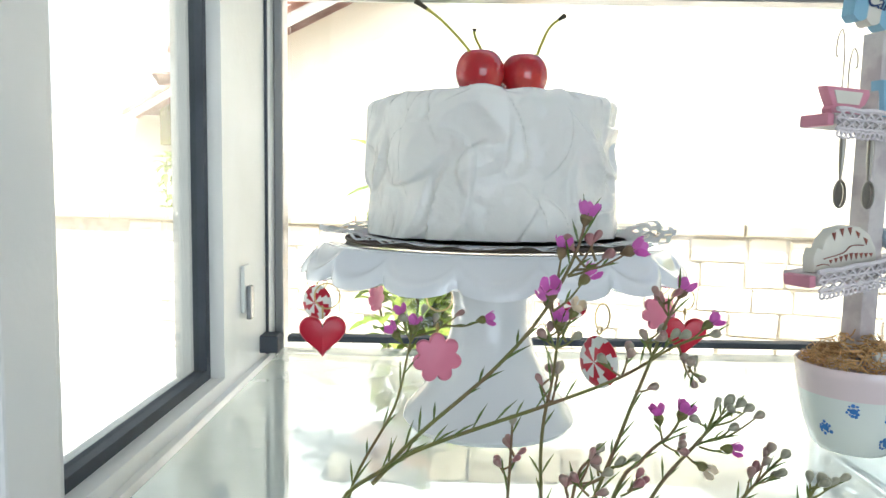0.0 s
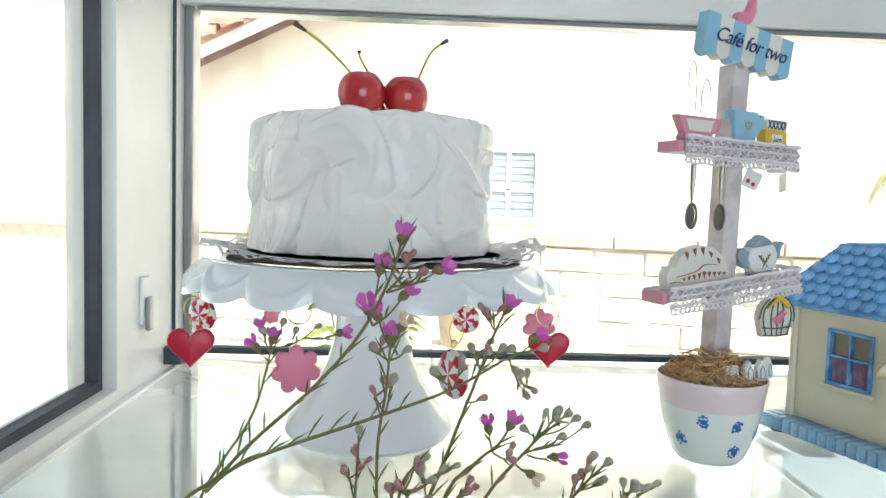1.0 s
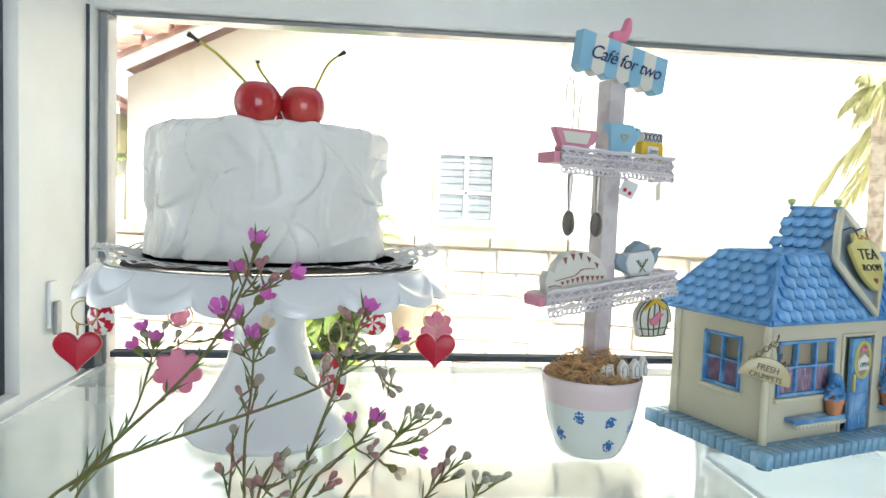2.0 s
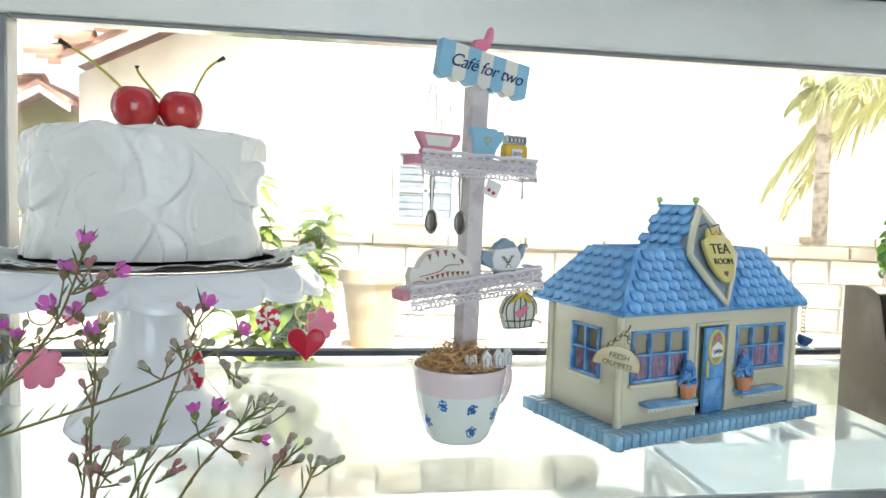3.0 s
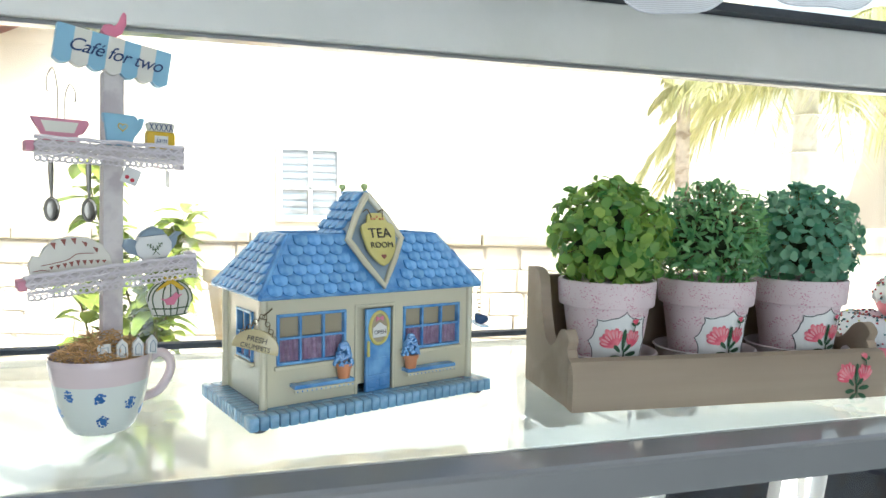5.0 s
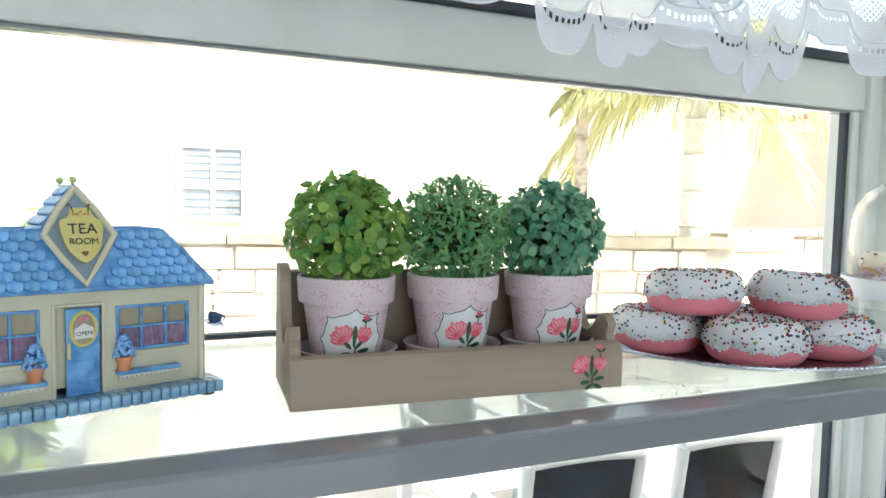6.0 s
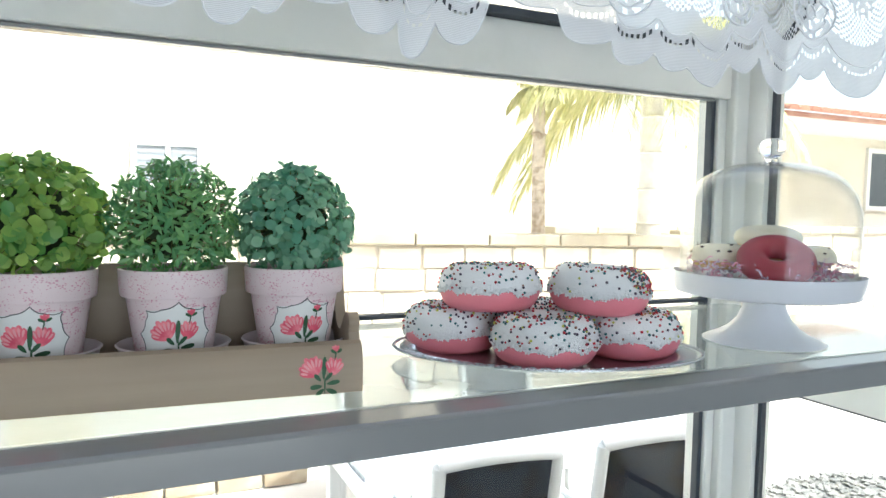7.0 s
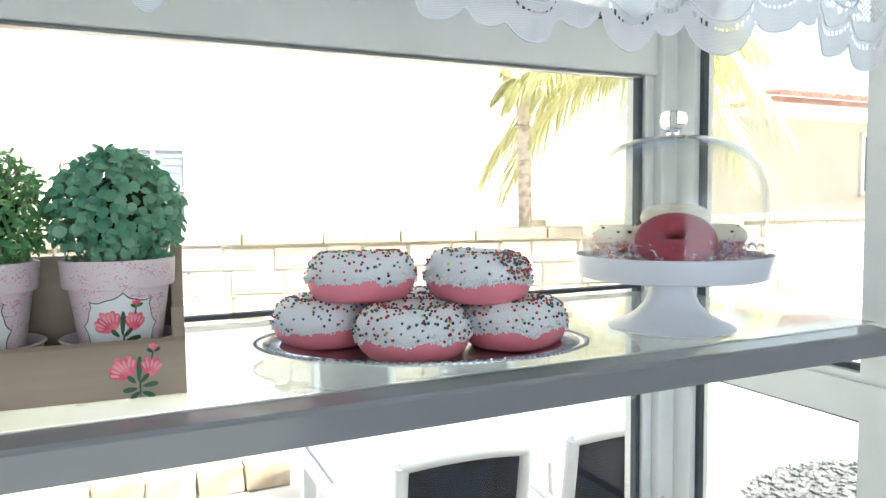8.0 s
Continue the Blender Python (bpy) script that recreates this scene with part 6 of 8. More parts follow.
part("door_handle", box((-0.0285, -0.0055, 0.034), (-0.0258, -0.003, 0.049), 0.001), M_HYELLOW, door, "yellow handle")
bm = bmesh.new()
add_box(bm, (0.1065, BY0 - 0.002, HZ), (0.1095, BY0 + 0.009, 0.0975), 0.0006, 1)
add_box(bm, (0.147, BY0 - 0.002, HZ), (0.150, BY0 + 0.009, 0.0975), 0.0006, 1)
add_box(bm, (0.1065, BY0 - 0.002, 0.0955), (0.150, BY0 + 0.009, 0.0985), 0.0006, 1)
part("door_frame", bm, M_HCREAM, house, smooth=False)
part("door_recess", box((0.1095, BY0 + 0.0072, HZ + 0.007), (0.147, BY0 + 0.0088, 0.0955)), M_HCREAM, house, "cream back of the doorway", smooth=False)
for x0, x1, px in ((0.043, 0.101, 0.092), (0.158, 0.215, 0.164)):
    bench = part("bench", box((x0, BY0 - 0.012, 0.031), (x1, BY0 - 0.0002, 0.0345), 0.0008), M_HBLUE, house, "blue bench with a dotted cream edge", smooth=False)
    part("bench_edge", box((x0, BY0 - 0.0125, 0.0275), (x1, BY0 - 0.009, 0.0309), 0.0006, 1), M_HCREAM, bench, smooth=False)
    db = bmesh.new()
    for k in range(13):
        add_ball(db, (x0 + 0.0025 + k * (x1 - x0 - 0.005) / 12, BY0 - 0.0126, 0.0292), 0.0008, 1, (1, 0.4, 1))
    part("dots", db, M_HBLUE, bench)
    pot = part("flower_pot", lathe([(0, 0), (0.0052, 0), (0.0066, 0.0095), (0.0076, 0.0096), (0.0078, 0.0132), (0.0066, 0.0134), (0, 0.0125)], 20), M_TERRA, house, "terracotta pot", Matrix.Translation((px, BY0 - 0.0075, 0.0347)))
    fb = bmesh.new()
    for k in range(150):
        t = r4.random()
        a = r4.uniform(0, 2 * math.pi)
        rr = 0.0075 * (1 - t) ** 0.6 + 0.001
        add_ball(fb, (rr * math.cos(a), rr * math.sin(a) * 0.7, 0.012 + 0.020 * t), r4.uniform(0.0016, 0.0024), 1)
    part("topiary", fb, M_HBLUE, pot, "blue flowering topiary")
# roof
EX0, EX1, EY0, EY1, EZ = 0.0145, 0.2475, 0.0155, 0.140, 0.1107
TX0, TX1, TY0, TY1, TZ = 0.0477, 0.2078, 0.0394, 0.0989, 0.162
bm = bmesh.new()
lo = [bm.verts.new(p) for p in ((EX0, EY0, EZ), (EX1, EY0, EZ), (EX1, EY1, EZ), (EX0, EY1, EZ))]
mid = [bm.verts.new((v.co.x, v.co.y, EZ + 0.003)) for v in lo]
hi = [bm.verts.new(p) for p in ((TX0, TY0, TZ), (TX1, TY0, TZ), (TX1, TY1, TZ), (TX0, TY1, TZ))]
hin = [bm.verts.new(p) for p in ((TX0 + 0.004, TY0 + 0.004, TZ), (TX1 - 0.004, TY0 + 0.004, TZ), (TX1 - 0.004, TY1 - 0.004, TZ), (TX0 + 0.004, TY1 - 0.004, TZ))]
low_in = [bm.verts.new((v.co.x, v.co.y, EZ + 0.006)) for v in hin]
for a, b in ((lo, mid), (mid, hi), (hi, hin), (hin, low_in)):
    for k in range(4):
        bm.faces.new((a[k], a[(k + 1) % 4], b[(k + 1) % 4], b[k]))
bm.faces.new(lo[::-1])
bm.faces.new(low_in)
bmesh.ops.recalc_face_normals(bm, faces=bm.faces)
roof = part("roof", bm, M_HBLUE, house, "blue hipped roof with rounded shingles", smooth=False)
rim = [(TX0 + 0.002, TY0 + 0.002, TZ), (TX1 - 0.002, TY0 + 0.002, TZ), (TX1 - 0.002, TY1 - 0.002, TZ), (TX0 + 0.002, TY1 - 0.002, TZ), (TX0 + 0.002, TY0 + 0.002, TZ)]
eave = [(EX0, EY0, EZ + 0.0006), (EX1, EY0, EZ + 0.0006), (EX1, EY1, EZ + 0.0006), (EX0, EY1, EZ + 0.0006), (EX0, EY0, EZ + 0.0006)]
for a, b in zip(eave, eave[1:]):
    part("eave_trim", tube([a, b], 0.0025, 8), M_HBLUE, roof, "deep blue glazed eave")
part("roof_rim", tube(rim, 0.0022, 8), M_HBLUE, roof)
for a, b in (((EX0, EY0), (TX0, TY0)), ((EX1, EY0), (TX1, TY0)), ((EX1, EY1), (TX1, TY1)), ((EX0, EY1), (TX0, TY1))):
    part("hip_ridge", tube([(a[0], a[1], EZ + 0.002), (b[0], b[1], TZ)], 0.0024, 8, 0.0016), M_HBLUE, roof)


def shingle_mesh(w, ln):
    out = [(-w / 2, 0), (-w / 2, -ln * 0.55), (-w * 0.36, -ln * 0.85), (0, -ln), (w * 0.36, -ln * 0.85), (w / 2, -ln * 0.55), (w / 2, 0)]
    bm = bmesh.new()
    up = [bm.verts.new((x, y, 0.0032 + (-y / ln) * 0.0006 - 0.0010 * (abs(x) / (w / 2)) ** 2)) for x, y in out]
    dn = [bm.verts.new((x, y, -0.0002)) for x, y in out]
    c = bm.verts.new((0, -ln * 0.5, 0.0042))
    n = len(out)
    for k in range(n):
        bm.faces.new((up[k], up[(k + 1) % n], c))
        bm.faces.new((up[k], dn[k], dn[(k + 1) % n], up[(k + 1) % n]))
    bmesh.ops.recalc_face_normals(bm, faces=bm.faces)
    me = mesh_of("shingle", bm, M_HROOF)
    return me


shingle = shingle_mesh(0.0128, 0.0118)


def tile_face(a, b, c0, d0, skip, owner, rows, pitch=0.0128, inset=0.0045):
    """Rows of shingles on the quad a, b (foot) to d0, c0 (head)."""
    a, b, c0, d0 = (Vector(p) for p in (a, b, c0, d0))
    up = ((d0 + c0) / 2 - (a + b) / 2)
    x_dir = (b - a).normalized()
    up_dir = (up - x_dir * up.dot(x_dir)).normalized()
    nrm = x_dir.cross(up_dir)
    rot = Matrix((x_dir, up_dir, nrm)).transposed().to_4x4()
    for r in range(rows):
        t = (r + 1) / rows
        tm = min(t, 0.985) - 0.5 / rows
        p, q = a.lerp(d0, t), b.lerp(c0, t)
        p2, q2 = a.lerp(d0, tm), b.lerp(c0, tm)
        off = (r % 2) * pitch / 2
        x0 = (p2 - a).dot(x_dir) + inset
        x1 = (q2 - a).dot(x_dir) - inset
        k0 = math.ceil((x0 - off) / pitch)
        x = k0 * pitch + off
        while x < x1:
            pos = a + x_dir * x + up_dir * ((p - a).dot(up_dir))
            if not skip(pos):
                o = new("shingle", shingle)
                o.parent = owner
                o.matrix_basis = Matrix.Translation(pos - nrm * 0.0004) @ rot @ pose(0, 0, 0, -3, 0, 0)
            x += pitch


DXC = 0.1324


def under_dormer(p):
    return abs(p.x - DXC) < 0.033 * max(0, min(1, (p.z - (EZ - 0.012)) / 0.05)) and p.y < 0.07


mz = EZ + 0.002
tile_face((EX0, EY0, mz), (EX1, EY0, mz), (TX1, TY0, TZ), (TX0, TY0, TZ), under_dormer, roof, 6)
tile_face((EX0, EY1, mz), (EX0, EY0, mz), (TX0, TY0, TZ), (TX0, TY1, TZ), lambda p: False, roof, 6)
tile_face((EX1, EY0, mz), (EX1, EY1, mz), (TX1, TY1, TZ), (TX1, TY0, TZ), lambda p: False, roof, 6)
# dormer: kite-shaped gable with a shingled saddle roof
dormer = new("dormer")
dormer.parent = house
DW, DA, DB = 0.0300, 0.2005, 0.1190
KITE = [(DXC, DA), (DXC + DW * 0.55, DA - 0.021), (DXC + DW * 0.96, DA - 0.042), (DXC + DW * 0.5, DB + 0.018), (DXC, DB - 0.003), (DXC - DW * 0.5, DB + 0.018), (DXC - DW * 0.96, DA - 0.042), (DXC - DW * 0.55, DA - 0.021)]


def kite_y(z):
    return 0.015 + (z - DB) / (DA - DB) * 0.034


bm = bmesh.new()
f = [bm.verts.new((x, kite_y(z), z)) for x, z in KITE]
b = [bm.verts.new((x, 0.098 if z > DB + 0.04 else 0.05, z)) for x, z in KITE]
bm.faces.new(f[::-1])
bm.faces.new(b)
for k in range(8):
    bm.faces.new((f[k], f[(k + 1) % 8], b[(k + 1) % 8], b[k]))
bmesh.ops.recalc_face_normals(bm, faces=bm.faces)
part("gable", bm, M_GREYBLUE, dormer, smooth=False)
kb = bmesh.new()
loop = [(x, kite_y(z) - 0.001, z) for x, z in KITE]
add_tube(kb, loop + [loop[0]], 0.0034, 8)
part("gable_border", kb, M_HCREAM, dormer, "cream moulded border")
tile_face((DXC - DW - 0.002, 0.100, DA - 0.044), (DXC - DW - 0.002, 0.034, DA - 0.044), (DXC, 0.046, DA + 0.001), (DXC, 0.100, DA + 0.001), lambda p: False, dormer, 5, inset=0.006)
tile_face((DXC + DW + 0.002, 0.034, DA - 0.044), (DXC + DW + 0.002, 0.100, DA - 0.044), (DXC, 0.100, DA + 0.001), (DXC, 0.046, DA + 0.001), lambda p: False, dormer, 5, inset=0.006)
part("ridge", tube([(DXC, 0.048, DA + 0.0015), (DXC, 0.099, DA + 0.0015)], 0.002, 8), M_HBLUE, dormer)
for y in (0.0527, 0.0985):
    part("finial", lathe([(0.0015, 0), (0.0015, 0.002), (0.0034, 0.0045), (0.0032, 0.0075), (0, 0.009)], 14), M_HGREEN, dormer, "pale green ball finial", Matrix.Translation((DXC, y, DA + 0.002)))
shield = new("tea_room_sign")
shield.parent = house
shield.matrix_basis = Matrix.Translation((DXC, 0.0245, 0.161)) @ pose(0, 0, 0, -22, 0, 0)
shield["label"] = "yellow shield-shaped sign with brown lettering"
so = smooth_line([(0.0, 0, 0.023), (0.008, 0, 0.022), (0.011, 0, 0.014), (0.0175, 0, 0.010), (0.0165, 0, -0.004), (0.012, 0, -0.018), (0.0, 0, -0.029), (-0.012, 0, -0.018), (-0.0165, 0, -0.004), (-0.0175, 0, 0.010), (-0.011, 0, 0.014), (-0.008, 0, 0.022), (0, 0, 0.023)], 3)
part("panel", slab([(p.x, p.z) for p in so[:-1]], 0.0045, 0.0012, -0.003), M_HYELLOW, shield)
text_part("lettering", "TEA", 0.0135, M_BLACKLET, shield, Matrix.Translation((0, -0.0034, 0.002)) @ pose(0, 0, 0, 90, 0, 0), 0, 0.0003)
text_part("lettering", "ROOM", 0.0080, M_BLACKLET, shield, Matrix.Translation((0, -0.0034, -0.0095)) @ pose(0, 0, 0, 90, 0, 0), 0, 0.0003)
part("painted_heart", slab([(x, z - 0.0205) for x, z in heart_outline(0.0055)], 0.0006, 0, -0.0036), M_BROWN, shield)
for s in (-1, 1):
    part("hook", tube(smooth_line([(s * 0.008, 0.006, 0.027), (s * 0.0085, -0.002, 0.0265), (s * 0.007, -0.003, 0.023), (s * 0.006, -0.0035, 0.018)], 5), 0.0006, 5), M_CHAIN, shield)
cs_ = bmesh.new()
for k in range(5):
    add_ball(cs_, (-0.006 + 0.003 * k, -0.0036, 0.0165 + 0.002 * (k == 2)), 0.0014, 1, (1, 0.5, 1))
part("painted_cakes", cs_, M_TERRA, shield)


def chain(bm, a, b, n):
    a, b = Vector(a), Vector(b)
    for k in range(n):
        c = a.lerp(b, (k + 0.5) / n)
        r = (b - a).length / n * 0.62
        add_tube(bm, ring_pts(c, r, 8, "x" if k % 2 else "y"), 0.00045, 4)


# hanging sign at the corner
crumpet = new("crumpets_sign")
crumpet.parent = house
crumpet.matrix_basis = Matrix.Translation((BX0 - 0.004, BY0 - 0.010, 0.0975)) @ pose(0, 0, 0, 0, 14, -30) @ Matrix.Diagonal((0.86, 0.86, 0.92, 1))
crumpet["label"] = "cream half-round sign on chains"
so = [(-0.0225, -0.033), (0.0225, -0.033)] + [(0.0225 * math.cos(a), -0.030 + 0.0165 * math.sin(a)) for a in [math.pi * k / 14 for k in range(15)]]
part("panel", slab(so[::-1], 0.004, 0.001, -0.002), M_SIGNCREAM, crumpet)
text_part("lettering", "FRESH", 0.0072, M_BLACKLET, crumpet, Matrix.Translation((0, -0.0023, -0.0225)) @ pose(0, 0, 0, 90, 0, 0), 0, 0.0002)
text_part("lettering", "CRUMPETS", 0.0060, M_BLACKLET, crumpet, Matrix.Translation((0, -0.0023, -0.0296)) @ pose(0, 0, 0, 90, 0, 0), 0, 0.0002)
cbm = bmesh.new()
chain(cbm, (0, 0, 0.0), (-0.0165, 0, -0.020), 7)
chain(cbm, (0, 0, 0.0), (0.0165, 0, -0.020), 7)
add_tube(cbm, [(0, 0, 0.0), (0.003, 0.004, 0.003), (0.005, 0.010, 0.006)], 0.0008, 5)
part("chain", cbm, M_CHAIN, crumpet, "thin dark metal chain")
# tiny teacup on a chain at the far corner
tc_ob = new("hanging_teacup")
tc_ob.parent = house
tc_ob.matrix_basis = Matrix.Translation((BX1 + 0.012, BY0 - 0.004, 0.078))
tc_ob["label"] = "small blue teacup on a chain"
part("cup", lathe([(0, 0), (0.004, 0), (0.0068, 0.0045), (0.0072, 0.009), (0.0064, 0.009), (0.005, 0.003), (0, 0.0025)], 20), M_HDARK, tc_ob, "", pose(0, 0, -0.008, 12, 14, 0))
part("saucer", lathe([(0, 0), (0.006, 0), (0.0105, 0.002), (0.0103, 0.0028), (0, 0.001)], 24), M_HBLUE, tc_ob, "", pose(0, 0, -0.0105, 12, 14, 0))
part("cup_handle", tube(ring_pts((0.009, 0, -0.0045), 0.003, 12), 0.0008, 5), M_HDARK, tc_ob)
cbm = bmesh.new()
chain(cbm, (0, 0, 0.001), (-0.001, 0, 0.036), 9)
part("chain", cbm, M_CHAIN, tc_ob)

# ---- wooden rack with three potted topiaries ----
M_RACK = mat("taupe_stained_wood", (0.37, 0.295, 0.215), 0.6, grain=0.16, scale=60, stretch=(0.07, 1, 1), bump=0.0003, second=(0.29, 0.225, 0.16), mix_scale=14)
M_SAUCER = mat("pale_pink_saucer", (0.66, 0.58, 0.58), 0.4, grain=0.05)
M_BLUSH = mat("blush_petal_paint", (0.80, 0.36, 0.38), 0.5, grain=0.2, scale=150)
M_CORAL = mat("coral_petal_paint", (0.70, 0.10, 0.16), 0.5, grain=0.2, scale=150, second=(0.80, 0.24, 0.28), mix_scale=90)
M_LEAFPAINT = mat("dark_green_paint", (0.04, 0.11, 0.05), 0.5, grain=0.3, scale=150)
M_LINEPAINT = mat("dark_grey_line", (0.07, 0.08, 0.08), 0.5, grain=0.1)
M_PANEL = mat("white_painted_panel", (0.74, 0.74, 0.71), 0.4, grain=0.04, scale=80)
M_BUSHCORE = mat("dark_green_core", (0.05, 0.07, 0.03), 0.9, grain=0.3)


def speckle_mat():
    m = mat("pink_speckled_paint", (0.72, 0.60, 0.60), 0.5, grain=0.04, scale=60)
    nt = m.node_tree
    b = nt.nodes["Principled BSDF"]
    src = b.inputs["Base Color"].links[0].from_socket
    tc = nt.nodes.new("ShaderNodeTexCoord")
    mp = nt.nodes.new("ShaderNodeMapping")
    mp.inputs["Scale"].default_value = (1, 1, 1.7)
    nt.links.new(tc.outputs["Object"], mp.inputs["Vector"])
    v = nt.nodes.new("ShaderNodeTexVoronoi")
    v.inputs["Scale"].default_value = 330
    n = nt.nodes.new("ShaderNodeTexNoise")
    n.inputs["Scale"].default_value = 55
    nt.links.new(mp.outputs["Vector"], v.inputs["Vector"])
    nt.links.new(mp.outputs["Vector"], n.inputs["Vector"])
    mul = nt.nodes.new("ShaderNodeMath")
    mul.operation = "SUBTRACT"
    nt.links.new(n.outputs["Fac"], mul.inputs[0])
    nt.links.new(v.outputs["Distance"], mul.inputs[1])
    mr = nt.nodes.new("ShaderNodeMapRange")
    mr.inputs["From Min"].default_value, mr.inputs["From Max"].default_value = 0.22, 0.30
    nt.links.new(mul.outputs[0], mr.inputs["Value"])
    mx = nt.nodes.new("ShaderNodeMix")
    mx.data_type = "RGBA"
    mx.inputs["B"].default_value = (0.52, 0.16, 0.26, 1)
    sc = nt.nodes.new("ShaderNodeMath")
    sc.operation = "MULTIPLY"
    sc.inputs[1].default_value = 0.75
    nt.links.new(mr.outputs["Result"], sc.inputs[0])
    nt.links.new(sc.outputs[0], mx.inputs["Factor"])
    nt.links.new(src, mx.inputs["A"])
    nt.links.new(mx.outputs["Result"], b.inputs["Base Color"])
    return m


M_POT = speckle_mat()
RW, RD = 0.352, 0.130
rack_m = Matrix.Translation((0.7038, 0.4325, S)) @ pose(0, 0, 0, 0, 0, -3.65)
rack = thing("wooden_rack", rack_m, "taupe wooden plant rack with a painted coral flower", "rack")


def rack_side(x):
    line = smooth_line([(0.004, 0, 0.056), (0.0, 0, 0.066), (0.010, 0, 0.0745), (0.024, 0, 0.070), (0.037, 0, 0.057), (0.050, 0, 0.052), (0.066, 0, 0.060), (0.078, 0, 0.085), (0.088, 0, 0.118), (0.103, 0, 0.1265), (0.120, 0, 0.127), (RD, 0, 0.126)], 4)
    out = [(0.0135, 0.0003), (0.0135, 0.05)] + [(0.0135 + max(p.x, 0) * (RD - 0.0135) / RD, p.z) for p in line] + [(RD, 0.0003)]
    bm = slab(out, 0.011, 0.0012, 0)
    bmesh.ops.transform(bm, matrix=Matrix.Translation((x + 0.011, 0, 0)) @ Matrix.Rotation(radians(90), 4, "Z"), verts=bm.verts)
    return bm


part("side_panel", rack_side(0.0), M_RACK, rack)
part("side_panel", rack_side(RW - 0.011), M_RACK, rack)
bm = bmesh.new()
prof = [(0.0, 0.0003), (0.0, 0.030), (0.002, 0.040), (0.006, 0.0465), (0.013, 0.049), (0.013, 0.0003)]
a_ = [bm.verts.new((0, y, z)) for y, z in prof]
b_ = [bm.verts.new((RW, y, z)) for y, z in prof]
for k in range(len(prof)):
    j = (k + 1) % len(prof)
    bm.faces.new((a_[k], a_[j], b_[j], b_[k]))
bm.faces.new(a_[::-1])
bm.faces.new(b_)
bmesh.ops.recalc_face_normals(bm, faces=bm.faces)
front = part("front_board", bm, M_RACK, rack)
part("back_board", box((0.0112, RD - 0.010, 0.0003), (RW - 0.0112, RD, 0.118), 0.0015), M_RACK, rack, smooth=False)
part("bottom_board", box((0.0112, 0.0132, 0.002), (RW - 0.0112, RD - 0.0102, 0.011), 0.001), M_RACK, rack, smooth=False)


def blob(c, d, ln, wd, put, n=12):
    """A brush stroke: a petal laid on a surface by put(u, v, lift)."""
    d = Vector(d).normalized()
    s = Vector((-d.y, d.x))
    out = []
    for k in range(n):
        a = 2 * math.pi * k / n
        p = Vector(c) + d * (ln / 2 * (1 + math.cos(a))) + s * (wd / 2 * math.sin(a) * (1 + 0.25 * math.cos(a)))
        out.append(put(p.x, p.y))
    return out


def painted(name, strokes, material, parent, put):
    bm = bmesh.new()
    for i, (c, d, ln, wd) in enumerate(strokes):
        pts = blob(c, d, ln, wd, lambda u, v: put(u, v, 0.0003 + 0.00006 * i))
        bm.faces.new([bm.verts.new(p) for p in pts])
    bmesh.ops.recalc_face_normals(bm, faces=bm.faces)
    return part(name, bm, material, parent, "", smooth=False)


def flower_art(parent, put, s=1.0):
    """Two brushed blossoms, a bud and leaves, laid on a surface by put(u, v, lift)."""
    petals, glints, leaves_ = [], [], []
    for bx, bz, first, last, n, ln, wd in ((-0.0045, -0.0055, 78, 168, 7, 0.0165, 0.0054), (0.0085, -0.0060, 48, 112, 5, 0.0150, 0.0046)):
        for k in range(n):
            a = radians(first + (last - first) * k / (n - 1))
            d = (math.cos(a), math.sin(a))
            size = 1.0 - 0.16 * abs(k - (n - 1) / 2) / n * 2 + 0.08 * (k % 2)
            petals.append(((s * bx, s * bz), d, s * ln * size, s * wd))
            glints.append(((s * (bx + d[0] * ln * 0.45), s * (bz + d[1] * ln * 0.45)), d, s * ln * 0.42 * size, s * wd * 0.34))
    for k in range(3):
        a = radians(65 + 28 * k)
        petals.append(((s * 0.0118, s * 0.0125), (math.cos(a), math.sin(a)), s * 0.0058, s * 0.0022))
    for c, d, ln, wd in (((0.0010, -0.0090), (0.06, 1), 0.019, 0.0036), ((-0.0010, -0.0100), (-0.55, 0.6), 0.008, 0.0034), ((0.0, -0.0140), (-1, -0.10), 0.010, 0.0040), ((0.0015, -0.0165), (-0.8, -0.6), 0.008, 0.0036),
                         ((0.0030, -0.0165), (0.9, -0.45), 0.010, 0.0040), ((0.0035, -0.0125), (1, 0.15), 0.011, 0.0038), ((0.0020, -0.0100), (0.65, 0.7), 0.009, 0.0032), ((0.0115, 0.0120), (-0.8, 0.5), 0.005, 0.0024),
                         ((0.0120, 0.0125), (0.9, 0.5), 0.005, 0.0022), ((0.0020, -0.0210), (0.0, 1), 0.014, 0.0014), ((0.0100, 0.0060), (0.2, 1), 0.008, 0.0011)):
        leaves_.append(((s * c[0], s * c[1]), d, s * ln, s * wd))
    painted("painted_leaves", leaves_, M_LEAFPAINT, parent, lambda u, v, h: put(u, v, h + 0.0007))
    painted("painted_petals", petals, M_CORAL, parent, lambda u, v, h: put(u, v, h))
    painted("petal_highlights", glints, M_BLUSH, parent, lambda u, v, h: put(u, v, h + 0.0010))


def front_put(u, v, h):
    z = 0.025 + v
    y = -h
    if z > 0.030:
        y += (0.0 if z < 0.030 else 0.002 * (z - 0.030) / 0.010 if z < 0.040 else 0.002 + 0.004 * (z - 0.040) / 0.0065) - 0.0004
    return Vector((0.312 + u, y, z))


flower_art(front, front_put, 1.18)

POT = [(0, 0.0), (0.0315, 0.0), (0.0325, 0.001), (0.0435, 0.0765), (0.0435, 0.0768)]
